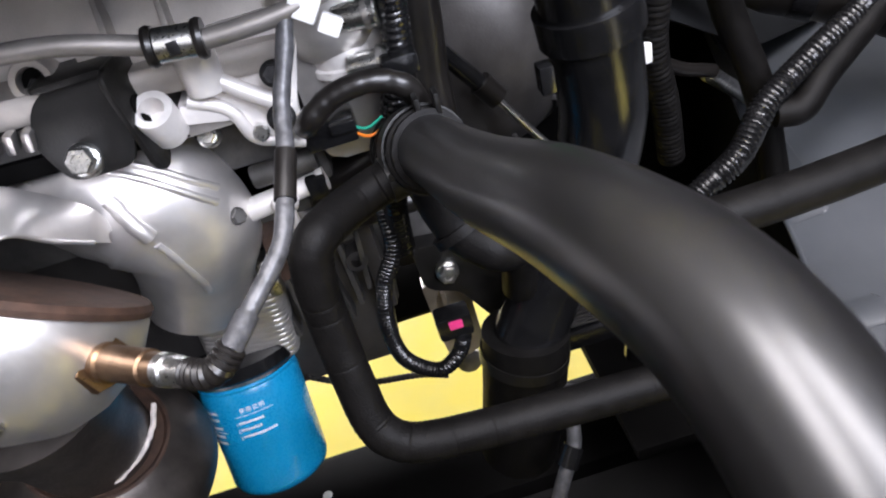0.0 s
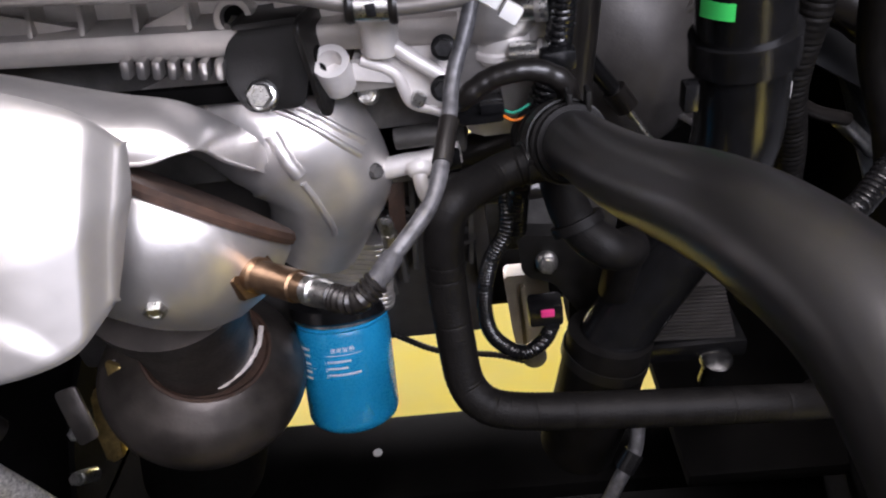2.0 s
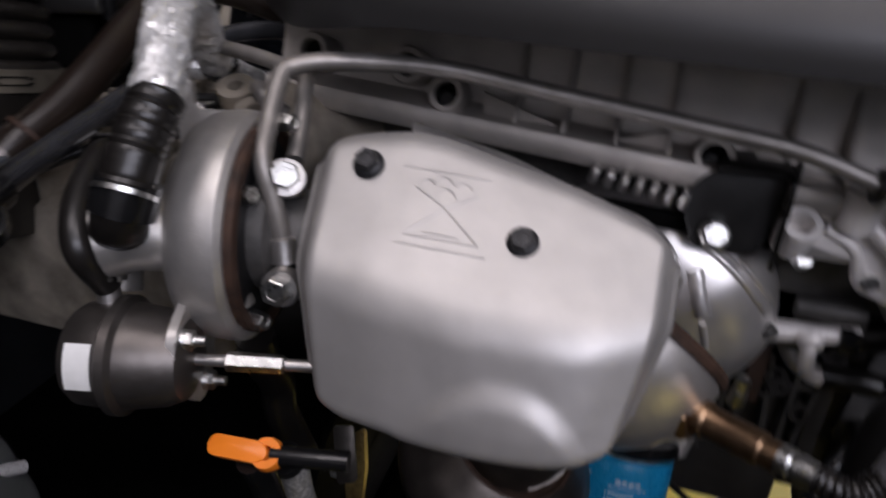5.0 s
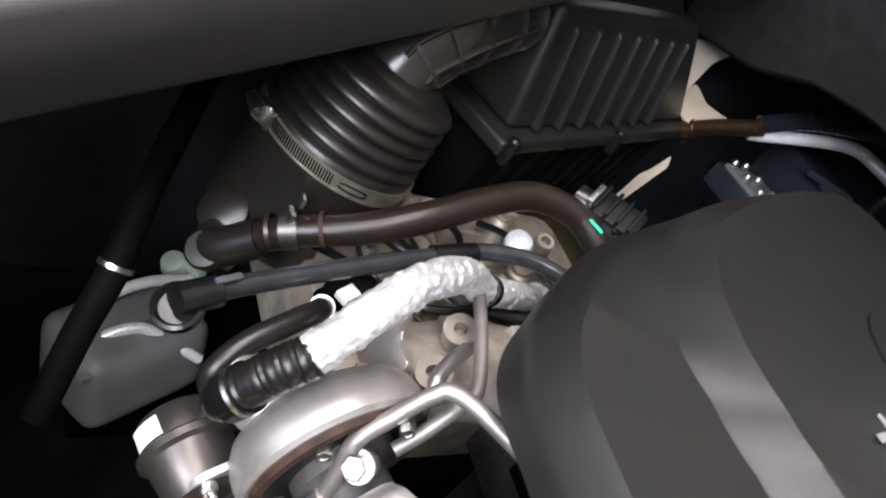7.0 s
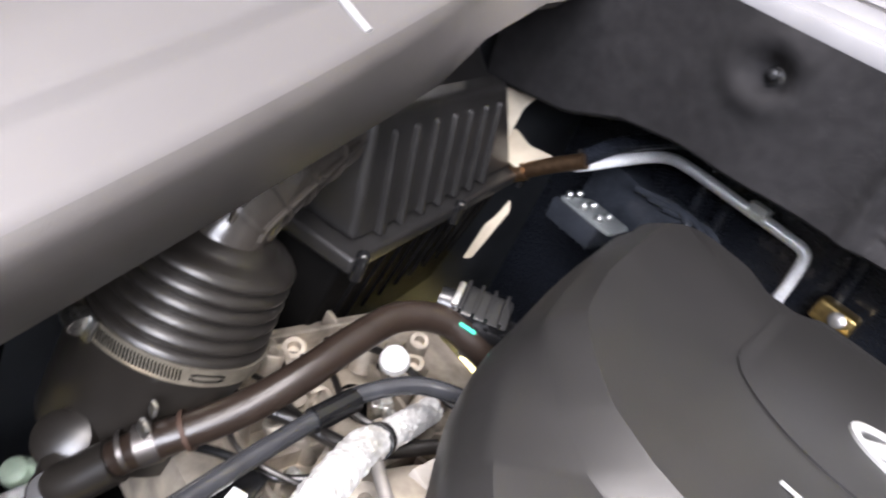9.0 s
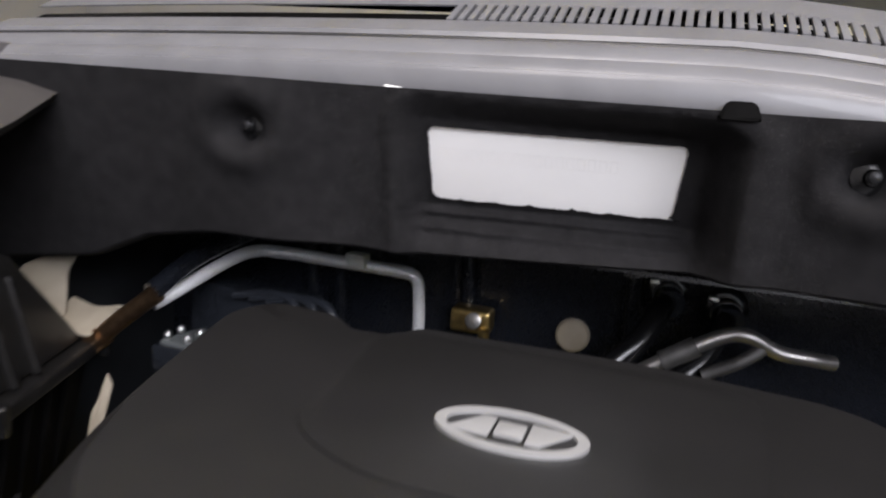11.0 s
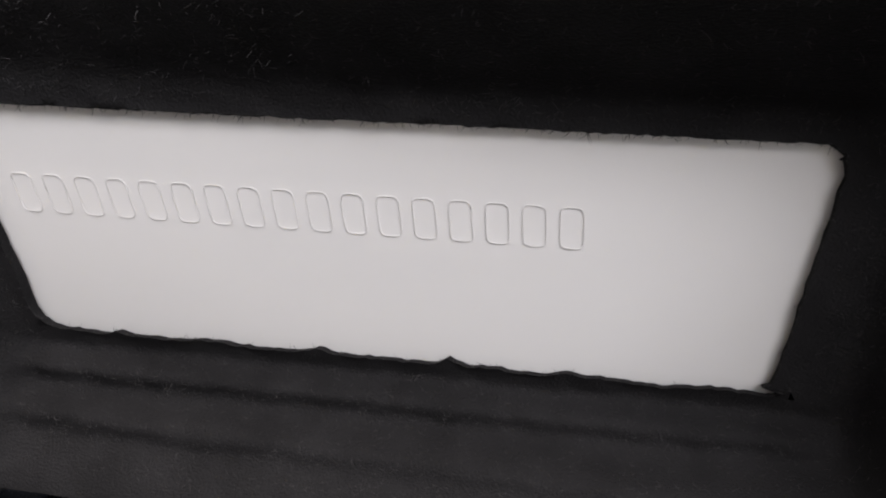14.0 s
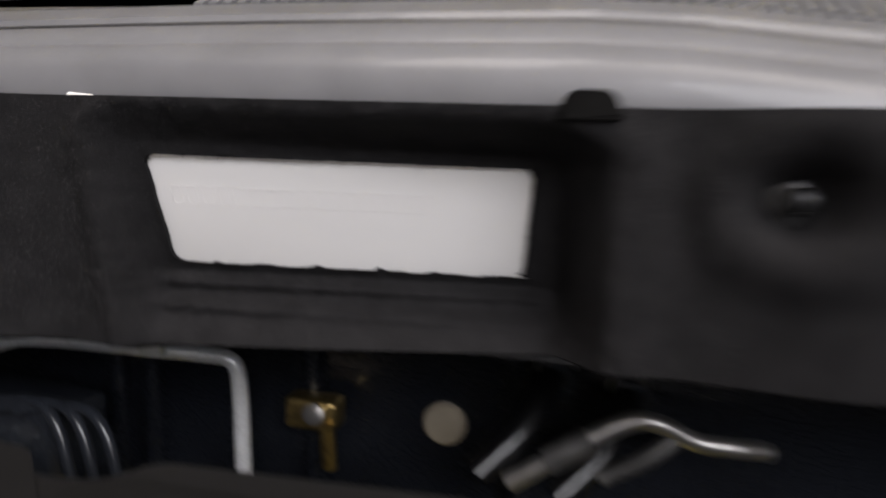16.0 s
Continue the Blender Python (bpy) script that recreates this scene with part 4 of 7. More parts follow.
def print_text(body, a, h, size):
    """Letters wrapped round the filter: a round it, h up it."""
    bm = text_mesh(body, size, 0.0, Matrix.Identity(4), 0.00003)
    fr = (Vector((0, -1, 0)) - FA * -FA.y).normalized()
    for v in bm.verts:
        g = a + v.co.x / 0.0403
        v.co = FB + FA * (h + v.co.y) + 0.0403 * (math.sin(g) * Vector((1, 0, 0)) + math.cos(g) * fr)
    part("print", bm, M_PRINT, CANISTER)


for k, letter in enumerate("使用说明"):
    print_text(letter, -0.055 + 0.125 * k, 0.0775, 0.0046)
for k in range(3):
    print_text("%d." % (k + 1), -0.235, 0.0685 - 0.0058 * k - 0.0014, 0.0040)
print_bar(CANISTER, -0.24, 0.52, 0.0925, 0.0006)
for a0, a1, h in ((-0.20, 0.30, 0.085), (-0.20, 0.22, 0.077), (-0.20, 0.48, 0.069)):
    n = int((a1 - a0) / 0.045)
    for k in range(n):
        print_bar(CANISTER, a0 + (a1 - a0) * k / n, a0 + (a1 - a0) * (k + 0.7) / n, h, 0.0026)
for h in (0.099, 0.091, 0.081, 0.071, 0.063):
    print_bar(CANISTER, -1.05, -0.62 - 0.1 * (h < 0.06), h, 0.0028)
print_bar(CANISTER, -1.05, -0.5, 0.076, 0.0006)
t = thing("oil_cooler", (0.035, 0.14, 0.58), "grey stacked-plate oil cooler above the filter", "oil cooler")
for k in range(14):
    part("plate", slab(rounded([(-0.034, -0.036), (0.036, -0.036), (0.036, 0.036), (-0.034, 0.036)], 0.012), 0.0044, (0.036 + 0.0007 * k, 0.147 - 0.0003 * k, 0.580 + 0.0051 * k), frame_of((1, 0, 0), COOLER_UP), 0.0012), M_CAST, t)
part("base", lathe([(0.041, 0), (0.043, 0.002), (0.043, 0.012), (0.040, 0.014)], FB + FA * 0.1005, FA, 48), M_PLASTIC, t)
part("top_block", block((0.03, 0.15, 0.668), (0.07, 0.06, 0.026), 0.005), M_CAST, t)
for at in ((0.078, 0.118, 0.652), (0.050, 0.118, 0.653)):
    part("bolt", lathe([(0.006, 0), (0.006, 0.014), (0.005, 0.015), (0.003, 0.015)], at, (0, -0.3, 1), 20), M_ZINC, t)

# ---- hoses at the right of the engine ----
t = thing("radiator_hose", (0.22, -0.1, 0.78), "thick satin black radiator hose with a scuff mark", "hose")
BIG = [(0.200, 0.045, 0.748), (0.209, 0.005, 0.765), (0.216, -0.045, 0.781), (0.222, -0.09, 0.797), (0.230, -0.144, 0.819), (0.2365, -0.18, 0.8285), (0.243, -0.208, 0.8295), (0.247, -0.232, 0.822), (0.249, -0.258, 0.806), (0.25, -0.285, 0.77)]
part("hose", tube(BIG, 0.0172, 32, 10, lambda s, n: 1.12 - 0.12 * min(1, s / 0.06)), M_RUBBERSOFT, t)
part("cuff", tube([(0.198, 0.055, 0.744)] + BIG[:2], 0.0208, 32, 8), M_FABRIC, t)
part("cuff_end", lathe([(0.0208, -0.002), (0.0205, 0.002), (0.016, 0.006), (0.0, 0.007)], (0.198, 0.055, 0.744), (-0.2, 0.9, -0.36), 32), M_RUBBER, t)
for k in range(4):
    part("cuff_ridge", lathe([(0.0200, -0.0032), (0.0222, -0.002), (0.0226, 0.0), (0.0222, 0.002), (0.0200, 0.0032)], Vector((0.1985, 0.052, 0.745)).lerp(Vector((0.2085, 0.006, 0.7645)), k * 0.29), (0.2, -0.9, 0.39), 36), M_FABRIC, t)
part("scuff", slab(rounded([(-0.0035, -0.0006), (0.003, -0.0012), (0.004, 0.0005), (-0.001, 0.0011)], 0.0004), 0.0004, (0.2235, -0.152, 0.8335), frame_of((0.45, -0.5, 0.75), (-0.05, -0.5, 0.85)), 0), M_WHITEPL, t, "pale scuff mark")
t = thing("spring_clamp", (0.207, 0.035, 0.755), "dark spring clamp round the thick hose end", "clamp")
part("strap", band((0.2055, 0.02, 0.759), (0.2, -0.9, 0.36), 0.0225, 0.012, 0.0012), M_BRACKET, t)
for dx in (-0.006, 0.004):
    part("ear", block((0.214 + dx, 0.018, 0.784), (0.003, 0.01, 0.012), 0.001), M_BRACKET, t)

t = thing("coolant_hose", (0.15, 0.0, 0.69), "black fabric-ribbed coolant hose bent down and across", "hose")
CH0 = Vector((0.149, -0.331, 0.946))
CH = [(0.212, 0.022, 0.752), (0.190, 0.018, 0.751), (0.165, 0.012, 0.747), (0.146, 0.004, 0.738), (0.138, -0.002, 0.722), (0.1355, -0.006, 0.69), (0.1365, -0.018, 0.652), (0.139, -0.028, 0.628), (0.148, -0.035, 0.616), (0.166, -0.037, 0.608), (0.21, -0.036, 0.601), (0.27, -0.034, 0.594), (0.33, -0.030, 0.585), (0.37, -0.015, 0.565), (0.385, 0.02, 0.53)]
CH = [CH0 + (Vector(q) - CH0) * (0.95 if k > 2 else 1.0) + Vector((-0.004 if k > 2 else 0, 0, 0)) for k, q in enumerate(CH)]
part("hose", tube(CH, 0.0110, 24, 6, ribbed(0.0032, 0.05)), M_FABRIC, t)
part("clamp", band((0.187, 0.0175, 0.7505), (1, 0.22, 0.05), 0.0116, 0.011, 0.0009), M_BRACKET, t)
part("clamp_ear", block((0.189, 0.006, 0.757), (0.010, 0.004, 0.003), 0.0008), M_BRACKET, t)
solid("hose_scratch_mark", slab([(-0.0012, -0.0003), (0.0012, 0.0), (0.001, 0.0004)], 0.0003, (0.1305, -0.0195, 0.688), frame_of((1, 0, 0.5), (-0.3, -0.9, 0.2)), 0), M_WHITEPL, (0.1305, -0.0195, 0.688), "tiny pale scratch on a black hose", "scratch")

t = thing("intake_pipe", (0.3, 0.08, 0.6), "glossy black moulded intake pipe with a coupling ring", "pipe")
IP = [(0.300, 0.06, 0.95), (0.308, 0.066, 0.86), (0.3160, 0.073, 0.80), (0.3210, 0.077, 0.75), (0.3220, 0.081, 0.71), (0.312, 0.086, 0.665), (0.288, 0.088, 0.615), (0.258, 0.082, 0.57), (0.2395, 0.076, 0.54)]
part("pipe", tube(IP, 0.0275, 44, 8), M_PLASTIC, t)
part("coupling", tube([(0.3195, 0.0755, 0.770), (0.3185, 0.075, 0.780), (0.3175, 0.0745, 0.789)], 0.0315, 44, 6), M_PLASTIC, t)
part("lug", block((0.285, 0.062, 0.757), (0.009, 0.012, 0.018), 0.002), M_PLASTIC, t)
part("green_tape", shell([[Vector((0.3145, 0.0720, z)) + 0.0283 * Vector((math.cos(a), math.sin(a), 0)) for z in (0.804, 0.820, 0.838)] for a in np.linspace(radians(-162), radians(-118), 10)], 0.0003), M_GREEN, t, "bright green tape with a mark")
t = thing("lower_duct", (0.238, 0.075, 0.47), "black rubber duct below the intake pipe", "hose")
part("sleeve", tube([(0.243, 0.077, 0.556), (0.238, 0.075, 0.53), (0.228, 0.075, 0.48), (0.215, 0.08, 0.42)], 0.0335, 32, 6), M_FABRIC, t)
part("clamp", band((0.2385, 0.0755, 0.535), (0.25, 0.05, 1), 0.034, 0.010, 0.001), M_BRACKET, t)

t = thing("cross_hose", (0.4, 0.01, 0.66), "black fabric-ribbed hose crossing the bay", "hose")
part("hose", tube([(0.335, 0.05, 0.61), (0.333, 0.018, 0.648), (0.350, 0.0115, 0.660), (0.406, 0.012, 0.661), (0.465, 0.014, 0.663), (0.56, 0.02, 0.668)], 0.0135, 20, 6, ribbed(0.004, 0.015)), M_FABRIC, t)
part("clamp", band((0.352, 0.0115, 0.661), (1, 0.05, 0), 0.0139, 0.010, 0.001), M_BRACKET, t)
t = thing("corrugated_loom", (0.45, 0.14, 0.61), "black corrugated wiring loom, taped", "cable")
part("conduit", tube([(0.37, 0.10, 0.575), (0.394, 0.12, 0.588), (0.445, 0.136, 0.607), (0.486, 0.159, 0.636), (0.573, 0.187, 0.671), (0.62, 0.2, 0.69)], 0.0105, 16, 8, ribbed(0.0045, 0.12)), M_PLASTIC, t)
part("taped_branch", tube([(0.488, 0.157, 0.622), (0.508, 0.153, 0.622), (0.535, 0.165, 0.640), (0.60, 0.19, 0.675)], 0.012, 16), M_FABRIC, t)
t = thing("wiring_conduit", (0.4, 0.2, 0.7), "black corrugated conduit beside the intake pipe", "cable")
part("conduit", tube([(0.415, 0.17, 0.84), (0.403, 0.17, 0.76), (0.40, 0.18, 0.70), (0.412, 0.19, 0.64), (0.42, 0.2, 0.58)], 0.0115, 14, 8, ribbed(0.005, 0.1)), M_FABRIC, t)
part("white_clip", block((0.39, 0.17, 0.70), (0.008, 0.008, 0.016), 0.002), M_WHITEPL, t)

# side member and inner wing at the right
t = thing("side_member", (0.5, 0.0, 0.5), "blue-grey painted body side member with pressed holes", "body panel", kind="structure")
EA, EB = Vector((0.55, 0.354, 0.566)), Vector((0.46, -0.023, 0.469))
KA, KB = Vector((0.553, 0.335, 0.575)), Vector((0.525, 0.057, 0.503))


def member(s, w):
    """A point of the member: s along it, w from its inner edge (0) over the crease (1) to the outer edge (2)."""
    e, k = EA.lerp(EB, s), KA.lerp(KB, s)
    return e.lerp(k, w) if w <= 1 else k + (w - 1) * Vector((0.22, -0.02, 0.05))


STEPS = [-0.22 + 0.1 * k for k in range(20)]
part("web", shell([[member(q, w) for w in (0, 0.3, 0.6, 0.9, 1.0)] for q in STEPS], 0.003), M_PRIMER, t, smooth=40)
part("top_flange", shell([[member(q, w) + Vector((0, 0, 0.001)) for w in (1.0, 1.06, 1.4, 2.0)] for q in STEPS], 0.003), M_PRIMER, t, smooth=40)
part("rolled_edge", tube([member(q, 0.0) for q in STEPS], 0.0035, 10, 3), M_PRIMER, t)
for q in (0.60, 0.93, 1.25):
    m = member(q, 0.55)
    ru = (member(q + 0.1, 0.55) - member(q, 0.55)).normalized()
    rn = ru.cross(member(q, 1) - member(q, 0)).normalized()
    rn = rn if rn.z > 0 else -rn
    part("pressing", slab(rounded([(-0.014, -0.018), (0.014, -0.018), (0.014, 0.016), (-0.014, 0.016)], 0.006), 0.007, m, frame_of(ru, rn), 0.003), M_PRIMER, t)
    for du, dw in ((0.10, 0.25), (0.16, 0.45), (0.15, 0.85)):
        # Holes are near-black discs on the sheet, their shade painted.
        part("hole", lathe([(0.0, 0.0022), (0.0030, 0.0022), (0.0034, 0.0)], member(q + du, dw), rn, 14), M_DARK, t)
# Liner and panels coloured near black to hold the shade of the bay.
solid("wheel_arch_liner", shell([[member(q, 0.04) - Vector((0.0, 0.0, 0.004 + h)) for h in (0, 0.2, 0.45)] for q in [-0.5 + 0.25 * k for k in range(10)]], 0.004), M_DARK, (0.5, 0.1, 0.1), "wheel arch liner below the side member, shade put into its near-black colour", "body panel", kind="structure")
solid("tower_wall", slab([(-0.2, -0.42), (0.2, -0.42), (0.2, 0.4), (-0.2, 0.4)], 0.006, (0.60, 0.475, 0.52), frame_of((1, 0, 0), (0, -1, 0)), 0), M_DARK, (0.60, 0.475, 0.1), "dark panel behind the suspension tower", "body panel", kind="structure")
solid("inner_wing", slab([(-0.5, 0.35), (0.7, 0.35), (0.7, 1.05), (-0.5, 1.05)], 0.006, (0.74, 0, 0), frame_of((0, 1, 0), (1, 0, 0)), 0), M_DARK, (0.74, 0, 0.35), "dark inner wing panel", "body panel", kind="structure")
t = thing("suspension_tower", (0.58, 0.3, 0.6), "blue-grey pressed sheet in front of the suspension tower", "body panel", kind="structure")
part("sheet", slab(rounded([(-0.13, 0.02), (-0.02, -0.06), (0.18, -0.06), (0.18, 0.36), (-0.10, 0.36), (-0.14, 0.2)], 0.02), 0.004, (0.57, 0.33, 0.66), frame_of((0.94, 0.25, 0), (0.2, -0.9, 0.35)), 0.001), M_TOWER, t)
for u, v, r in ((-0.10, 0.10, 0.014), (0.03, 0.03, 0.02), (-0.05, 0.2, 0.012), (0.08, 0.14, 0.016)):
    part("pressing", lathe([(r, 0.0), (r * 0.9, 0.004), (r * 0.6, 0.004), (r * 0.55, 0.001)], Vector((0.57, 0.33, 0.66)) + frame_of((0.94, 0.25, 0), (0.2, -0.9, 0.35)) @ Vector((u, v, 0.002)), (0.2, -0.9, 0.35), 28), M_TOWER, t)
for u, v in ((-0.10, 0.05), (-0.02, 0.06), (0.05, 0.24)):
    part("seam_stud", hex_bolt(Vector((0.57, 0.33, 0.66)) + frame_of((0.94, 0.25, 0), (0.2, -0.9, 0.35)) @ Vector((u, v, 0.003)), (0.2, -0.9, 0.35), 0.010, 0.014), M_ZINC, t)
t = thing("tower_hose", (0.5, 0.2, 0.8), "black hose hanging in front of the tower sheet", "hose")
part("hose", tube([(0.47, 0.16, 1.0), (0.45, 0.17, 0.88), (0.455, 0.19, 0.78), (0.475, 0.21, 0.70), (0.50, 0.2, 0.62), (0.51, 0.18, 0.52)], 0.013, 18), M_FABRIC, t)
part("clip", band((0.453, 0.187, 0.79), (0.05, 0.2, -1), 0.0135, 0.008, 0.001), M_ZINC, t)
t = thing("earth_cable", (0.45, 0.2, 0.8), "thin black taped cables beside the intake pipe", "cable")
part("cable", tube([(0.36, 0.14, 0.92), (0.37, 0.16, 0.84), (0.372, 0.18, 0.76), (0.385, 0.2, 0.70), (0.43, 0.21, 0.66), (0.47, 0.22, 0.64)], 0.006, 12), M_RUBBER, t)
part("cable", tube([(0.52, 0.17, 0.98), (0.50, 0.18, 0.86), (0.53, 0.2, 0.78), (0.60, 0.2, 0.72)], 0.008, 12), M_RUBBER, t)
part("bulb_holder", lathe([(0.008, 0), (0.009, 0.012), (0.006, 0.022), (0.003, 0.024)], (0.372, 0.165, 0.765), (-0.2, -0.8, 0.5), 20), M_WHITEPL, t, "clear white plastic clip")
for at in ((0.469, 0.228, 0.635),):
    solid("wing_bolt", hex_bolt(at, (-0.6, -0.5, 0.6), 0.011, 0.015, 0.007, 0.12), M_ZINC, at, "bright bolt on the inner wing", "bolt", "wing bolts")

t = thing("wing_harness", (0.53, 0.25, 0.68), "thick black taped wiring harness along the inner wing", "cable")
part("main_trunk", tube([(0.44, 0.295, 0.74), (0.475, 0.280, 0.725), (0.531, 0.255, 0.69), (0.593, 0.214, 0.668), (0.66, 0.15, 0.64)], 0.024, 20, 8, lambda s, n: 1 + 0.08 * noise.noise(Vector((s * 60, 1, 3)))), M_RUBBER, t)
part("branch", tube([(0.54, 0.25, 0.70), (0.56, 0.22, 0.71), (0.60, 0.18, 0.72), (0.66, 0.14, 0.74)], 0.014, 16), M_RUBBER, t)
for q in ((0.505, 0.268, 0.708), (0.562, 0.236, 0.679)):
    part("tape_wrap", band(q, (0.6, -0.4, -0.25), 0.0245, 0.018, 0.0015), M_PLASTIC, t)

# gearbox side behind the hoses
t = thing("gearbox_housing", (0.3, 0.3, 0.5), "cast aluminium gearbox housing with radial webs", "gearbox")
# Near-black block in place of the deep shade behind the bell.
part("shade_backing", block((0.33, 0.36, 0.62), (0.18, 0.06, 0.6), 0.01), M_DARK, t)
part("bell", lathe([(0.05, -0.09), (0.09, -0.06), (0.12, 0.0), (0.12, 0.1)], (0.27, 0.31, 0.70), (0.2, 1, 0.0), 48), M_BELL, t)
for a in np.linspace(0, 2 * math.pi, 11)[:-1]:
    c = Vector((0.27, 0.30, 0.70)) + Vector((0.085 * math.cos(a), -0.05, 0.085 * math.sin(a)))
    part("web", block(c, (0.07, 0.03, 0.006), 0.002, Matrix.Rotation(-a, 3, "Y")), M_BELL, t)
part("lower_case", block((0.21, 0.25, 0.60), (0.13, 0.12, 0.09), 0.02), M_DULLCAST, t)
part("bracket_plate", slab(rounded([(-0.035, -0.03), (0.03, -0.03), (0.03, 0.05), (-0.02, 0.05)], 0.008), 0.012, (0.21, 0.165, 0.62), frame_of((1, 0, 0), (0, -1, 0.2)), 0.002), M_DULLCAST, t)
t = thing("shift_plunger", (0.27, 0.19, 0.69), "black damper with a bright steel rod", "damper")
part("body", tube([(0.236, 0.195, 0.750), (0.244, 0.20, 0.7366), (0.270, 0.20, 0.699)], 0.0072, 16), M_PLASTIC, t)
part("rod", tube([(0.268, 0.20, 0.702), (0.320, 0.20, 0.620)], 0.0032, 12, 1), M_ZINC, t)
part("boot", tube([(0.268, 0.20, 0.703), (0.279, 0.20, 0.686)], 0.0098, 16), M_RUBBER, t)
t = thing("engine_mount", (0.21, 0.11, 0.58), "black engine mount bracket with a bright bolt", "bracket")
part("arm", upright(rounded([(0.178, 0.624), (0.222, 0.618), (0.262, 0.556), (0.228, 0.536), (0.205, 0.575), (0.18, 0.585)], 0.006), 0.02, 0.13, (0, -1, 0.1), 0.003), M_BRACKET, t)
solid("mount_bolt", hex_bolt((0.2, 0.117, 0.6), (0, -1, 0.2), 0.013, 0.018), M_ZINC, (0.2, 0.117, 0.6), "bright flanged bolt in the mount", "bolt")
t = thing("wiring_loop", (0.17, 0.07, 0.58), "thin black corrugated wiring loop with a pink clip", "cable")
part("conduit", tube([(0.172, 0.08, 0.70), (0.17, 0.07, 0.67), (0.156, 0.07, 0.643), (0.148, 0.07, 0.607), (0.151, 0.07, 0.572), (0.171, 0.07, 0.55), (0.189, 0.07, 0.559), (0.198, 0.07, 0.578)], 0.0058, 14, 8, ribbed(0.003, 0.18)), M_PLASTIC, t)
part("plug", block((0.193, 0.075, 0.588), (0.026, 0.018, 0.02), 0.003), M_PLASTIC, t)
part("pink_clip", block((0.194, 0.064, 0.594), (0.010, 0.003, 0.006), 0.0008), M_PINK, t, "pink locking clip")
t = thing("wiring_loom", (0.2, 0.06, 0.78), "black corrugated loom going down beside the housing", "cable")
part("conduit", tube([(0.214, 0.05, 0.90), (0.213, 0.055, 0.85), (0.212, 0.06, 0.823), (0.207, 0.06, 0.793), (0.195, 0.06, 0.76), (0.187, 0.06, 0.731), (0.18, 0.07, 0.70), (0.176, 0.08, 0.66)], 0.0078, 14, 8, ribbed(0.004, 0.12)), M_PLASTIC, t)
part("clip", block((0.207, 0.053, 0.795), (0.02, 0.016, 0.012), 0.003), M_PLASTIC, t)
part("loop", tube([(0.150, 0.04, 0.782), (0.154, 0.03, 0.788), (0.169, 0.03, 0.797), (0.19, 0.03, 0.799), (0.207, 0.032, 0.789), (0.210, 0.035, 0.772), (0.204, 0.045, 0.757)], 0.0062, 14, 8, lambda s, n: 1 + 0.15 * noise.noise(Vector((s * 150, 1, 0)))), M_RUBBER, t)
t = thing("sensor_plug", (0.165, 0.055, 0.766), "black sensor plug with coloured wires", "connector")
part("body", block((0.16, 0.06, 0.768), (0.03, 0.02, 0.016), 0.003), M_PLASTIC, t)
part("latch", block((0.168, 0.048, 0.772), (0.014, 0.006, 0.006), 0.001), M_PLASTIC, t)
part("wire", tube([(0.172, 0.055, 0.768), (0.18, 0.05, 0.766), (0.19, 0.05, 0.77)], 0.0009, 8), M_TEAL, t)
part("wire", tube([(0.172, 0.053, 0.765), (0.18, 0.048, 0.762), (0.19, 0.05, 0.764)], 0.0009, 8), M_ORANGE, t)
t = thing("water_tee", (0.11, 0.13, 0.7), "bright aluminium water pipe tee with a black hose", "pipe")
part("pipe", tube([(0.075, 0.13, 0.705), (0.112, 0.128, 0.704), (0.135, 0.125, 0.704)], 0.0085, 18), M_CAST, t)
part("branch", tube([(0.112, 0.125, 0.70), (0.115, 0.118, 0.69), (0.125, 0.115, 0.678), (0.145, 0.115, 0.674)], 0.0065, 16), M_CAST, t)
part("hose", tube([(0.13, 0.125, 0.704), (0.155, 0.122, 0.706), (0.18, 0.118, 0.715), (0.2, 0.11, 0.73)], 0.0125, 18), M_RUBBER, t)
part("lower_hose", tube([(0.14, 0.115, 0.674), (0.17, 0.115, 0.673), (0.2, 0.12, 0.67)], 0.009, 16), M_RUBBER, t)
t = thing("black_front_hose", (0.24, 0.02, 0.74), "short black hose standing behind the thick hose", "hose")
part("hose", tube([(0.236, 0.12, 0.84), (0.232, 0.12, 0.79), (0.2275, 0.12, 0.75), (0.2265, 0.115, 0.70)], 0.0105, 20), M_RUBBER, t)

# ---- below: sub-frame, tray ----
# The shade under the engine is put into the near-black colour here.
t = thing("subframe", (0, 0.3, 0.2), "sub-frame cross beam with round holes, shade put into its near-black colour", "body panel", kind="structure")
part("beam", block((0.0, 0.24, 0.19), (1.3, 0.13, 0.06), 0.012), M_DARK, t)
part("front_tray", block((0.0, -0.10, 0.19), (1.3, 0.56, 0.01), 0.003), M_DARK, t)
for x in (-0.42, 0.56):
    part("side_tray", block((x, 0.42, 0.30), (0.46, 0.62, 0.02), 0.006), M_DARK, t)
# Small pale discs on the beam and trays.
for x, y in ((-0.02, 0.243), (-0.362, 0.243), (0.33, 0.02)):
    part("pale_spot", lathe([(0.006, 0), (0.006, 0.001)], (x, y, 0.2205), (0, 0, 1), 24), M_WHITEPL, t, "pale round spot")
part("pale_spot", lathe([(0.007, 0), (0.007, 0.001)], (0.529, 0.162, 0.3105), (0, 0, 1), 24), M_WHITEPL, t, "pale round spot")
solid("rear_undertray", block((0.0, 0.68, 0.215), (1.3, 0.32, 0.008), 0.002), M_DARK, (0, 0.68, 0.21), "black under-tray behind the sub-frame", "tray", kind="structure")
t = thing("front_panel", (0, -0.36, 0.5), "black radiator support panel and fan shroud ahead of the engine", "body panel", kind="structure")
part("upper_rail", block((0.0, -0.43, 0.83), (1.2, 0.07, 0.06), 0.012), M_PLASTIC, t)
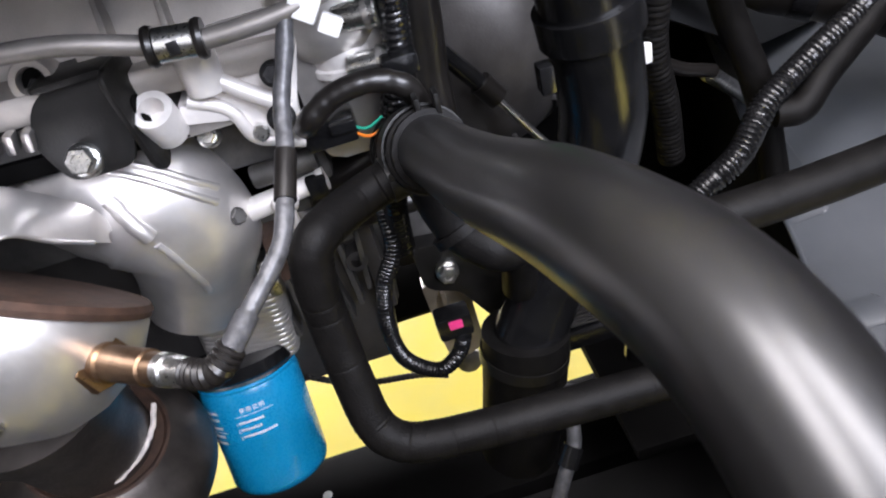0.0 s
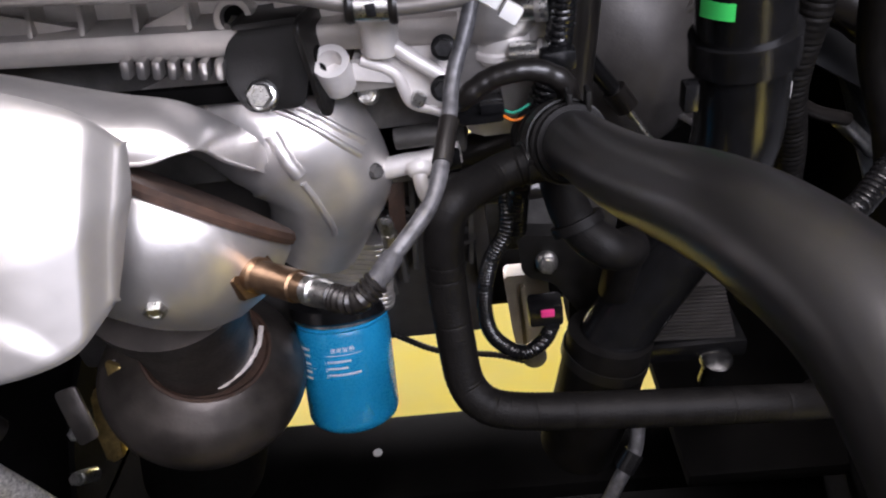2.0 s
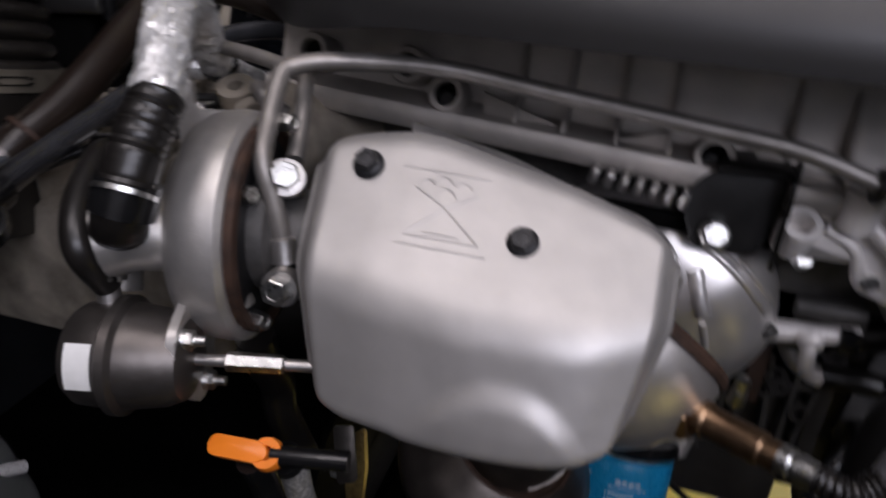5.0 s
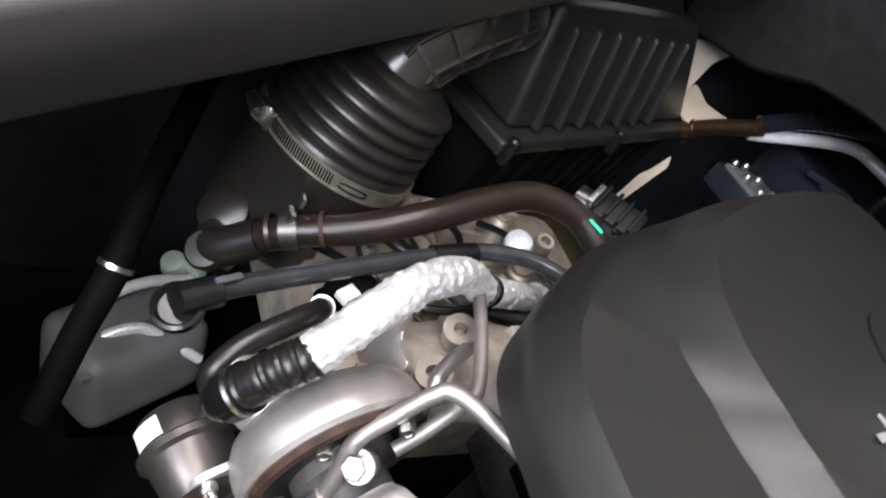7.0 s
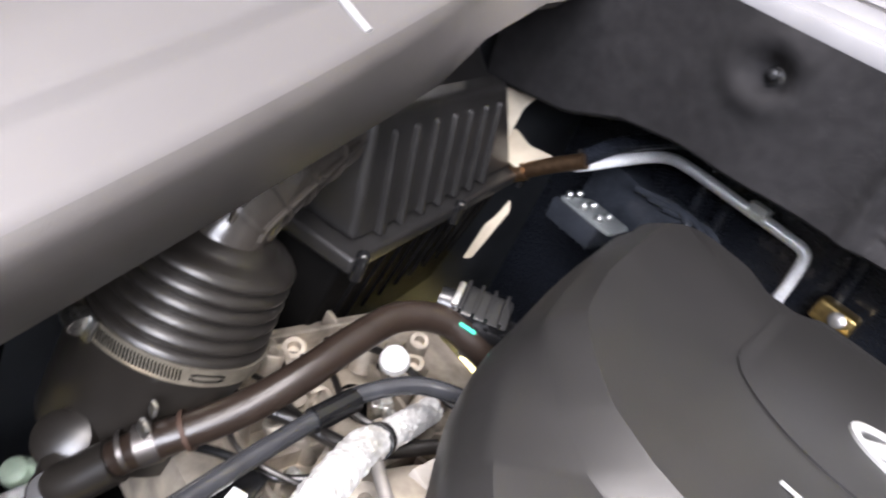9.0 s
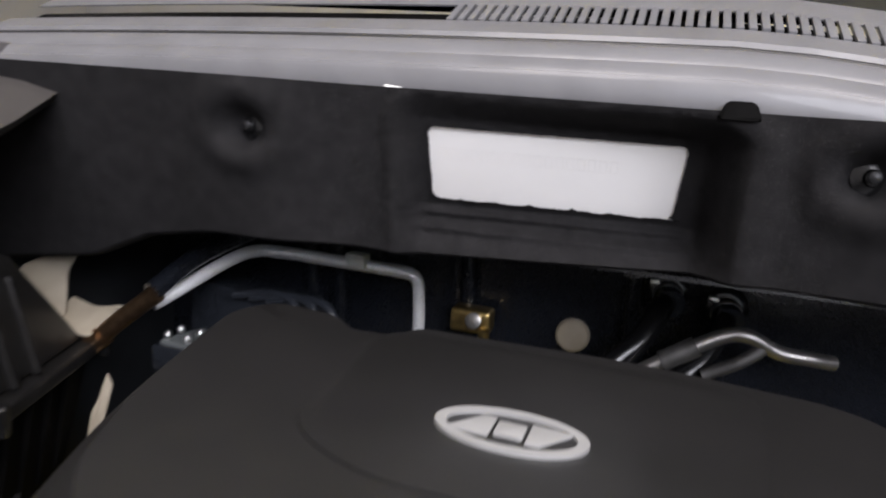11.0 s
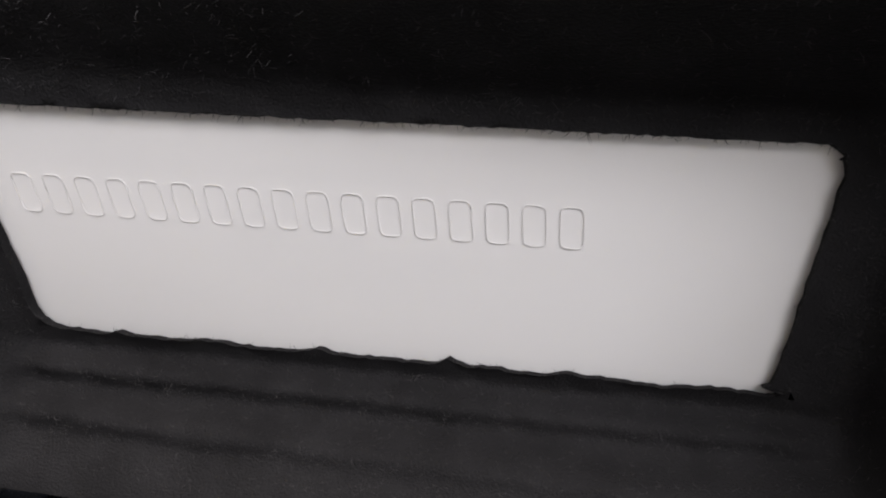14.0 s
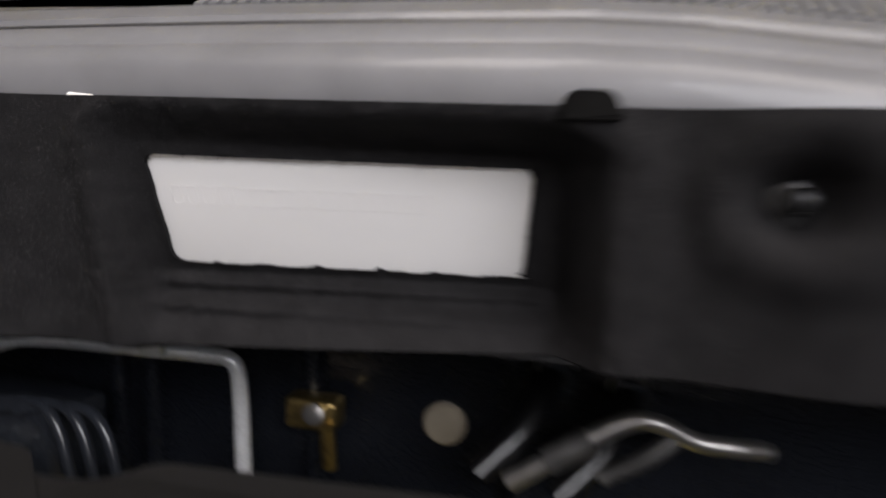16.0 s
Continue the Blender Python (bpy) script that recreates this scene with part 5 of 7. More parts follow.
part("shroud", block((0.0, -0.41, 0.51), (1.1, 0.05, 0.6), 0.01), M_PLASTIC, t)
t = thing("lower_intercooler_core", (0.32, 0.12, 0.5), "grey finned cooler core seen between hoses", "cooler")
for k in range(15):
    # Fins take the dark cast colour in place of shade.
    part("fin_plate", block((0.320, 0.145, 0.497 + 0.0042 * k), (0.080 - 0.0022 * k, 0.05, 0.0026), 0.0008, Matrix.Rotation(radians(3), 3, "Y")), M_BELL, t)
part("lower_tank", block((0.320, 0.142, 0.484), (0.10, 0.055, 0.020), 0.005), M_PLASTIC, t)
part("stub", lathe([(0.0, -0.03), (0.010, -0.03), (0.010, 0.004), (0.013, 0.005), (0.013, 0.012), (0.0105, 0.013), (0.0, 0.013)], (0.342, 0.112, 0.470), (0.0, -0.3, 1.0), 24), M_PLASTIC, t)
part("stub_collar", lathe([(0.0130, 0.0), (0.0136, 0.001), (0.0136, 0.004), (0.0130, 0.005)], (0.342, 0.112, 0.4745), (0.0, -0.3, 1.0), 24), M_ZINC, t)
# dipstick and hoses at the left, low
t = thing("dipstick", (-0.14, -0.13, 0.7), "orange oil dipstick handle on a black stem", "dipstick")
part("handle", slab(rounded([(-0.017, -0.005), (0.010, -0.005), (0.014, 0.0), (0.010, 0.005), (-0.017, 0.005)], 0.004), 0.008, (-0.160, -0.132, 0.7290), frame_of((1, 0.1, -0.02), (0, -0.6, 0.8)), 0.0012), M_ORANGE, t)
part("ring", lathe([(0.0035, -0.004), (0.0072, -0.004), (0.0080, 0.0), (0.0072, 0.004), (0.0035, 0.004), (0.0035, -0.004)], (-0.148, -0.1305, 0.729), (0, -0.6, 0.8), 24), M_ORANGE, t)
part("arm", tube([(-0.146, -0.130, 0.729), (-0.125, -0.127, 0.7305), (-0.110, -0.124, 0.731)], 0.005, 12), M_PLASTIC, t)
part("stem", tube([(-0.158, -0.13, 0.722), (-0.157, -0.12, 0.69), (-0.155, -0.10, 0.60)], 0.0075, 14), M_PLASTIC, t)
t = thing("braided_hose", (-0.18, -0.05, 0.6), "worn silver braided hose going down below the dipstick", "hose")
part("hose", tube([(-0.183, -0.062, 0.650), (-0.182, -0.054, 0.636), (-0.1815, -0.049, 0.606), (-0.180, -0.040, 0.57), (-0.174, -0.03, 0.52), (-0.162, -0.02, 0.46)], 0.0092, 22, 8, ribbed(0.0034, 0.06)), M_BRAID, t)
part("end_collar", band((-0.1827, -0.060, 0.648), (0.05, 0.45, -0.85), 0.0096, 0.008, 0.0012), M_BLACKBOLT, t)
t = thing("drain_hose", (-0.2, -0.03, 0.68), "black rubber hose bending down behind the dipstick", "hose")
part("hose", tube([(-0.200, -0.055, 0.735), (-0.206, -0.040, 0.705), (-0.2085, -0.022, 0.672), (-0.2085, -0.0195, 0.645), (-0.200, -0.01, 0.60)], 0.0115, 18), M_RUBBER, t)
solid("yellow_bracket", slab(rounded([(-0.007, -0.02), (0.006, -0.024), (0.008, 0.014), (-0.003, 0.022)], 0.003), 0.004, (-0.118, 0.02, 0.605), frame_of((1, 0.2, 0), (0, -1, 0.3)), 0.001), M_BRASS, (-0.125, 0.012, 0.57), "yellow tinted bracket below the shield", "bracket")

t = thing("hose_branch", (0.23, 0.01, 0.69), "black moulded branch pipe under the thick hose", "pipe")
part("pipe", tube([(0.203, 0.036, 0.742), (0.2045, 0.0345, 0.722), (0.2125, 0.029, 0.697), (0.2290, 0.0180, 0.684), (0.2440, 0.030, 0.672), (0.250, 0.060, 0.650), (0.246, 0.075, 0.60)], 0.0128, 20), M_FABRIC, t)
part("collar", band((0.2125, 0.029, 0.697), (0.3, -0.4, -0.75), 0.0146, 0.006, 0.0022), M_FABRIC, t)
solid("rust_red_strip", upright([(0.086, 0.66), (0.098, 0.66), (0.103, 0.712), (0.091, 0.712)], 0.004, 0.092, (0.2, -1, 0.3), 0.0008), M_RUST, (0.094, 0.092, 0.66), "rust-red steel strip beside the oil cooler", "bracket")
solid("thin_wire", tube([(0.062, 0.128, 0.530), (0.10, 0.12, 0.512), (0.15, 0.118, 0.502), (0.175, 0.115, 0.494)], 0.0026, 8, 6, ribbed(0.004, 0.2)), M_RUBBER, (0.11, 0.12, 0.5), "thin black wire crossing above the floor", "cable")
t = thing("rear_mount_casting", (0.19, 0.40, 0.2), "tan dusty cast mount hanging behind the thick hose", "bracket")
part("body", upright(rounded([(0.165, 0.345), (0.225, 0.345), (0.225, 0.235), (0.200, 0.225), (0.174, 0.232), (0.170, 0.262)], 0.006), 0.04, 0.42, (0, -1, 0.25), 0.003), M_BEIGE, t)
part("rib", upright(rounded([(0.186, 0.340), (0.192, 0.340), (0.197, 0.240), (0.190, 0.240)], 0.002), 0.010, 0.395, (0, -1, 0.25), 0.001), M_BEIGE, t)
part("lug", lathe([(0.0, -0.01), (0.018, -0.01), (0.018, 0.012), (0.014, 0.014), (0.0, 0.014)], (0.197, 0.40, 0.216), (0, -1, 0.3), 24), M_DULLCAST, t)
t = thing("drain_line", (0.25, 0.03, 0.47), "thin grey drain line with a black joint", "pipe")
part("line", tube([(0.262, 0.05, 0.51), (0.258, 0.0396, 0.488), (0.2527, 0.0264, 0.471), (0.236, 0.011, 0.452), (0.22, 0.0, 0.42)], 0.0058, 12), M_GREYWRAP, t)
part("joint", tube([(0.2527, 0.0264, 0.471), (0.243, 0.018, 0.460)], 0.0085, 14, 4), M_PLASTIC, t)

# ---- engine cover ----
OUT = rounded([(-0.165, -0.034), (0.08, -0.046), (0.27, -0.05), (0.30, 0.20), (0.20, 0.43), (0.165, 0.45), (0.01, 0.463), (-0.187, 0.442), (-0.199, 0.408), (-0.243, 0.402), (-0.266, 0.432), (-0.335, 0.436), (-0.352, 0.388), (-0.309, 0.235), (-0.277, 0.147), (-0.245, 0.066)], 0.048, 12)


def engine_cover():
    t = thing("engine_cover", (-0.02, 0.2, 0.9), "matt charcoal plastic engine cover with raised plateau", "engine cover")
    c = Vector((-0.02, 0.19))
    # way round the cover in degrees, where the sloped band begins and ends
    turn, s_out, s_in = (-180, -166, -162, -150, -139, -131, -124, -107, -90, -60, 0, 90, 150, 180), (0.958, 0.954, 0.948, 0.885, 0.83, 0.77, 0.70, 0.64, 0.63, 0.68, 0.9, 0.92, 0.95, 0.958), (0.89, 0.875, 0.86, 0.79, 0.735, 0.655, 0.60, 0.545, 0.52, 0.55, 0.83, 0.85, 0.88, 0.89)
    ring_def = [(0, 1.024, 0.898), (0, 1.024, 0.917), (0, 1.021, 0.9235), (0, 1.012, 0.9295), (0, 0.995, 0.9350), (0, 0.978, 0.9410), (0, 0.955, 0.9470), (1, 0.0, 0.9585), (1, 0.06, 0.9600), (1, 0.5, 0.9680), (1, 0.94, 0.9755), (1, 1.0, 0.9765), (2, 0.8, 0.9785), (2, 0.55, 0.982), (2, 0.3, 0.983), (2, 0.1, 0.983)]
    bm = bmesh.new()
    rings = []
    for zone, s, z in ring_def:
        ring = []
        for x, y in OUT:
            deg = math.degrees(math.atan2(y - c.y, x - c.x))
            so, si = float(np.interp(deg, turn, s_out)), float(np.interp(deg, turn, s_in))
            k = s if zone == 0 else so + (si - so) * s if zone == 1 else si * s
            if zone == 0:
                k = 1 - (1 - s) * min(1.0, (1 - so) / 0.06)
            rim = 0.012 * smooth01((x + 0.20) / 0.10) * smooth01((0.10 - y) / 0.10) if z < 0.90 else 0.0
            ring.append(bm.verts.new((c.x + (x - c.x) * k, c.y + (y - c.y) * k, z + rim - 0.012 * (c.x + (x - c.x) * k))))
        rings.append(ring)
    n = len(OUT)
    for a, b in zip(rings, rings[1:]):
        for k in range(n):
            bm.faces.new((a[k], a[(k + 1) % n], b[(k + 1) % n], b[k]))
    bm.faces.new(rings[-1])
    part("shell", bm, M_COVER, t, smooth=30)
    pad = rounded([(-0.185, 0.34), (-0.165, 0.20), (-0.11, 0.168), (0.03, 0.170), (0.07, 0.195), (0.083, 0.27), (0.088, 0.375), (-0.17, 0.375)], 0.03, 6)
    part("badge_plateau", slab(pad, 0.004, (0, 0, 0.9835), None, 0.0017), M_COVER, t, smooth=60)
    return t


COVER = engine_cover()


part("lettering", text_mesh("TURBO", 0.0258, 0.0006, Matrix.Translation((-0.033, 0.1125, 0.9838)) @ Matrix.Rotation(radians(3), 4, "Z") @ Matrix.Rotation(radians(0.7), 4, "Y") @ Matrix.Diagonal((1.5, 1, 1, 1))), M_LETTER, COVER, "raised silver word TURBO")


def oval(rx, ry, n=48):
    return [(rx * math.cos(2 * math.pi * k / n), ry * math.sin(2 * math.pi * k / n)) for k in range(n)]


def oval_ring(at, r0, r1, thick):
    bm = bmesh.new()
    n = 56
    rings = []
    for (rx, ry), z in ((r0, 0), (r0, thick), (r1, thick), (r1, 0)):
        rings.append([bm.verts.new((at[0] + x, at[1] + y, at[2] + z)) for x, y in oval(rx, ry, n)])
    for a, b in zip(rings, rings[1:] + rings[:1]):
        for k in range(n):
            bm.faces.new((a[k], a[(k + 1) % n], b[(k + 1) % n], b[k]))
    return bm


LG = (-0.052, 0.243, 0.9855)
part("badge_ring", oval_ring(LG, (0.043, 0.0255), (0.0365, 0.0195), 0.0022), M_LETTER, COVER, "plain silver oval ring")
part("badge_bar", slab([(-0.034, -0.010), (-0.010, -0.012), (-0.010, 0.012), (-0.018, 0.012)], 0.0022, (LG[0], LG[1], LG[2] + 0.001)), M_LETTER, COVER)
part("badge_bar", slab([(0.034, 0.010), (0.010, 0.012), (0.010, -0.012), (0.018, -0.012)], 0.0022, (LG[0], LG[1], LG[2] + 0.001)), M_LETTER, COVER)
part("badge_square", slab(rounded([(-0.008, -0.008), (0.008, -0.008), (0.008, 0.008), (-0.008, 0.008)], 0.001), 0.0022, (LG[0], LG[1], LG[2] + 0.001)), M_LETTER, COVER)

# ---- left side: intake, air box ----
BC = Vector((-0.410, -0.0334, 0.8555))
BX = Vector((-0.0345, 0.227, 1)).normalized()


def round_bc(a):
    """The direction out of the bellows' axis at an angle, 0 to the front and turning to the right."""
    d = Vector((math.sin(a), -math.cos(a), 0))
    return (d - BX * d.dot(BX)).normalized()


t = thing("intake_bellows", BC, "black rubber intake bellows between throttle pipe and air box", "hose")
RINGS = [(0.0570 - 0.00125 * (k / 8) + 0.0050 * abs(math.sin(math.pi * k / 8)), 0.0125 + 0.00135 * k) for k in range(41)]
part("bellows", lathe([(0.0620, -0.008), (0.0628, 0.009), (0.0610, 0.0112), (0.0575, 0.012)] + RINGS + [(0.0440, 0.068), (0.0395, 0.070), (0.037, 0.074)], BC, BX, 72), M_BELLOWS, t, smooth=60)
part("lower_sleeve", lathe([(0.057, -0.09), (0.060, -0.02), (0.0625, -0.010), (0.0628, -0.007)], BC, BX, 56), M_BELLOWS, t)
DUCT = [BC + BX * 0.066, (-0.4150, -0.012, 0.933), (-0.423, 0.010, 0.953), (-0.445, 0.050, 0.966), (-0.475, 0.093, 0.966), (-0.50, 0.14, 0.960)]
WAY = spline(DUCT, 8)
DUCT_TUBE = part("duct", tube(DUCT, 0.0275, 40, 8, lambda s, n: 1.12 - 0.12 * min(1.0, s / 0.03)), M_DUCT, t)
part("duct_collar", band(BC + BX * 0.070, BX, 0.0315, 0.007, 0.0035, 48), M_DUCT, DUCT_TUBE)
for k in (9, 14, 19, 25, 31):
    part("duct_rib", band(WAY[k], WAY[k + 1] - WAY[k], 0.0272, 0.0035, 0.0034), M_DUCT, DUCT_TUBE)
for turned in (-0.75, 0.15, 1.0):
    line = []
    for a, b in zip(WAY[6:33], WAY[7:34]):
        d = (b - a).normalized()
        side = d.cross(Vector((0, 0, 1))).normalized()
        line.append(a + 0.0285 * (math.cos(turned) * side + math.sin(turned) * side.cross(d)))
    part("duct_seam", tube(line, 0.0024, 8, 1), M_DUCT, DUCT_TUBE)
t = thing("worm_clamp", BC, "bright steel worm-drive clamp round the bellows", "clamp")
STRAP = part("strap", band(BC + BX * 0.001, BX, 0.0630, 0.0125, 0.0014, 72), M_CLAMP, t)
for sgn in (-1, 1):
    part("strap_edge", band(BC + BX * (0.001 + 0.0058 * sgn), BX, 0.0642, 0.0012, 0.0006, 72), M_CLAMP, STRAP)
d = round_bc(0.14)
HOUSE = part("screw_housing", block(BC + BX * 0.001 + 0.0680 * d, (0.013, 0.015, 0.009), 0.003, frame_of(BX.cross(d), d)), M_ZINC, t)
part("screw", hex_bolt(BC + BX * 0.001 + 0.0715 * round_bc(0.06), -BX.cross(round_bc(0.06)), 0.0085, 0.011, 0.009, 0.012), M_ZINC, t)
part("saddle", block(BC + BX * 0.001 + 0.0660 * round_bc(0.20), (0.016, 0.0155, 0.003), 0.001, frame_of(BX.cross(d), d)), M_ZINC, HOUSE)
for k in range(26):
    d = round_bc(0.33 + 0.033 * k)
    part("thread_slot", block(BC + BX * 0.001 + 0.0645 * d, (0.0010, 0.0080, 0.0010), 0, frame_of(BX.cross(d), d) @ Matrix.Rotation(radians(12), 3, "Z")), M_DARK, STRAP)
for k in range(9):
    d = round_bc(1.27 + 0.04 * k)
    part("slot_edge", block(BC + BX * (0.001 + 0.0022 * (0.6 if k in (0, 8) else 1)) + 0.0645 * d, (0.0030, 0.0008, 0.0012), 0, frame_of(BX.cross(d), d)), M_DARK, STRAP)
    part("slot_edge", block(BC + BX * (0.001 - 0.0022 * (0.6 if k in (0, 8) else 1)) + 0.0645 * d, (0.0030, 0.0008, 0.0012), 0, frame_of(BX.cross(d), d)), M_DARK, STRAP)

AO = Vector((-0.42, 0.11, 0.0))


def abox(u, w, z):
    """A point of the air box: along its side, into it, up."""
    return AO + Vector((-0.347, 0.938, 0)) * u + Vector((-0.938, -0.347, 0)) * w + Vector((0, 0, z))


def prism(bottom, top, bevel=0.006):
    """A solid between two four-cornered outlines of air box points."""
    bm = bmesh.new()
    lo, hi = [bm.verts.new(abox(*p)) for p in bottom], [bm.verts.new(abox(*p)) for p in top]
    bm.faces.new(lo[::-1])
    bm.faces.new(hi)
    for i in range(4):
        j = (i + 1) % 4
        bm.faces.new((lo[i], lo[j], hi[j], hi[i]))
    bmesh.ops.bevel(bm, geom=bm.edges, offset=bevel, segments=3, profile=0.6, affect="EDGES")
    return bm


t = thing("air_box", abox(0.15, 0.1, 0.7), "black plastic air filter box with ribbed lid", "air filter box")
LID = part("lid", prism([(0.012, 0.008, 0.885), (0.372, 0.008, 0.885), (0.372, 0.2, 0.885), (0.012, 0.2, 0.885)], [(0.010, 0.028, 0.995), (0.275, 0.028, 0.998), (0.275, 0.19, 1.0), (0.010, 0.19, 0.998)], 0.008), M_GRAIN, t)
part("crown", prism([(0.025, 0.034, 0.985), (0.272, 0.034, 0.985), (0.272, 0.19, 0.985), (0.025, 0.19, 0.985)], [(0.11, 0.125, 1.062), (0.255, 0.115, 1.066), (0.255, 0.185, 1.066), (0.11, 0.185, 1.062)], 0.014), M_GRAIN, t)
part("ledge", prism([(-0.006, -0.006, 0.868), (0.388, -0.006, 0.868), (0.388, 0.21, 0.868), (-0.006, 0.21, 0.868)], [(-0.006, -0.006, 0.884), (0.388, -0.006, 0.884), (0.388, 0.21, 0.884), (-0.006, 0.21, 0.884)], 0.004), M_GRAIN, t)
# Tray and its ribs coloured near black to cancel floor light, shade painted in.
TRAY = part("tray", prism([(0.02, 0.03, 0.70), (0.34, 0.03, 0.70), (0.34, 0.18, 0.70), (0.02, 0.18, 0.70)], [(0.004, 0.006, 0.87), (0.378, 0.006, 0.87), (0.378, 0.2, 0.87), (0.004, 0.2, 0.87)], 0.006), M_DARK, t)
for k in range(7):
    u0 = 0.035 + 0.037 * k
    part("lid_rib", prism([(u0 + 0.010, 0.0015, 0.886), (u0 + 0.019, 0.0015, 0.886), (u0 + 0.019, 0.03, 0.886), (u0 + 0.010, 0.03, 0.886)], [(u0 + 0.002, 0.020, 0.978), (u0 + 0.010, 0.020, 0.978), (u0 + 0.010, 0.04, 0.985), (u0 + 0.002, 0.04, 0.985)], 0.0025), M_GRAIN, LID)
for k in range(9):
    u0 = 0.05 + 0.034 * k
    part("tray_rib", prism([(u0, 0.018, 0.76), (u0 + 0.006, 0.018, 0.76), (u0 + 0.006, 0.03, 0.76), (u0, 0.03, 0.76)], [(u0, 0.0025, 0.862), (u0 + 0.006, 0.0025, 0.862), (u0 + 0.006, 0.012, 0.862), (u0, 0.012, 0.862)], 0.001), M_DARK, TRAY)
for u0 in (0.004, 0.19, 0.382):
    part("latch", lathe([(0.006, -0.012), (0.006, 0.012), (0.004, 0.014)], abox(u0, -0.008, 0.876), (0, 0, 1), 16), M_PLASTIC, t)

# hoses above the gearbox, left
t = thing("breather_hose", (-0.33, 0.02, 0.85), "dark brown-black formed coolant hose with a spring clamp", "hose")
HA = [(-0.352, -0.108, 0.790), (-0.345, -0.090, 0.808), (-0.335, -0.07, 0.8285), (-0.326, -0.03, 0.848), (-0.325, 0.01, 0.868), (-0.333, 0.055, 0.884), (-0.338, 0.095, 0.892), (-0.325, 0.13, 0.892), (-0.30, 0.15, 0.882), (-0.28, 0.165, 0.87)]
part("hose", tube(HA, 0.0112, 24, 8, ribbed(0.003, 0.02)), M_BROWNHOSE, t)
for k, q in enumerate(((-0.3425, -0.0835, 0.8175), (-0.331, -0.055, 0.8365))):
    part("clip_band", band(q, (0.3, 0.75, 0.55), 0.0122, 0.003, 0.0007), M_CATSTEEL if k == 0 else M_RUST, t)
part("clamp", band((-0.3375, -0.0735, 0.8255), (0.3, 0.8, 0.5), 0.0120, 0.012, 0.0010), M_CATSTEEL, t)
part("clamp_ear", block((-0.338, -0.079, 0.8395), (0.011, 0.004, 0.007), 0.001), M_ZINC, t)
part("clamp_tab", block((-0.345, -0.072, 0.846), (0.007, 0.003, 0.009), 0.001), M_ZINC, t)
part("paint_mark", slab(rounded([(-0.007, -0.0016), (0.007, -0.0016), (0.007, 0.0016), (-0.007, 0.0016)], 0.0015), 0.0006, (-0.3085, 0.136, 0.8985), frame_of((0.7, 0.6, -0.25), (0.4, -0.3, 0.86)), 0), M_TEAL, t, "green paint mark")
t = thing("hose_connector", (-0.322, 0.158, 0.89), "black ribbed quick connector with a silver clip", "connector")
CT = frame_of((0.75, 0.62, -0.2), (0.1, -0.3, 0.95))
CB = Vector((-0.3185, 0.1600, 0.8975))
part("body", block(CB, (0.044, 0.032, 0.026), 0.004, CT), M_PLASTIC, t)
for k in range(4):
    part("rib", block(CB + CT @ Vector((-0.016 + 0.0105 * k, 0, 0.0145)), (0.003, 0.031, 0.006), 0.001, CT), M_PLASTIC, t)
part("clip", block(CB + CT @ Vector((-0.021, 0.0, 0.0135)), (0.005, 0.024, 0.005), 0.001, CT), M_ZINC, t, "small silver spring clip")
part("nose", lathe([(0.0, -0.012), (0.0125, -0.012), (0.0135, 0.0), (0.0125, 0.008), (0.0, 0.008)], CB + CT @ Vector((-0.026, 0, -0.002)), CT @ Vector((-1, 0, 0)), 24), M_PLASTIC, t)
t = thing("hose_elbow", (-0.37, -0.115, 0.79), "black plastic water outlet elbow", "pipe")
part("elbow", tube([(-0.343, -0.088, 0.810), (-0.352, -0.108, 0.788), (-0.364, -0.108, 0.784), (-0.385, -0.092, 0.795), (-0.405, -0.06, 0.81)], 0.0140, 20), M_BELLOWS, t)
part("body", lathe([(0.0, -0.02), (0.018, -0.02), (0.020, 0.0), (0.018, 0.012), (0.010, 0.016), (0.0, 0.016)], (-0.3800, -0.100, 0.7915), (0.35, -0.6, 0.7), 28), M_BELLOWS, t)
part("cap", lathe([(0.0135, -0.02), (0.0145, 0), (0.0145, 0.007), (0.0125, 0.010), (0.0, 0.0105)], (-0.3540, -0.1135, 0.7805), (0.45, -0.6, 0.65), 28), M_BELLOWS, t)
t = thing("vapour_pipe", (-0.29, -0.05, 0.85), "grey-black plastic vapour pipe with a quick connector", "pipe")
VP = [(-0.258, -0.150, 0.847), (-0.272, -0.11, 0.847), (-0.29, -0.04, 0.85), (-0.302, 0.02, 0.855), (-0.305, 0.05, 0.860), (-0.295, 0.085, 0.868), (-0.275, 0.11, 0.870), (-0.25, 0.13, 0.866)]
part("pipe", tube(VP, 0.0064, 20), M_VAPOUR, t)
part("coupling", tube([(-0.300, 0.01, 0.854), (-0.3045, 0.045, 0.857)], 0.0086, 18, 4), M_PLASTIC, t)
part("quick_connector", tube([(-0.254, -0.160, 0.847), (-0.262, -0.138, 0.847)], 0.0092, 18, 4), M_PLASTIC, t)
part("lock_tab", block((-0.2635, -0.134, 0.8565), (0.004, 0.016, 0.0025), 0.001, Matrix.Rotation(radians(20), 3, "Z")), M_PRIMER, t)
part("flange_ring", lathe([(0.007, -0.003), (0.0135, -0.003), (0.0135, 0.003), (0.0115, 0.004), (0.0095, 0.001), (0.007, 0.001)], (-0.2555, -0.157, 0.84), (0.3, -0.4, 0.85), 28), M_PLASTIC, t)
t = thing("foil_sleeved_hose", (-0.24, -0.04, 0.87), "hose in a crinkled silver foil sleeve", "hose")
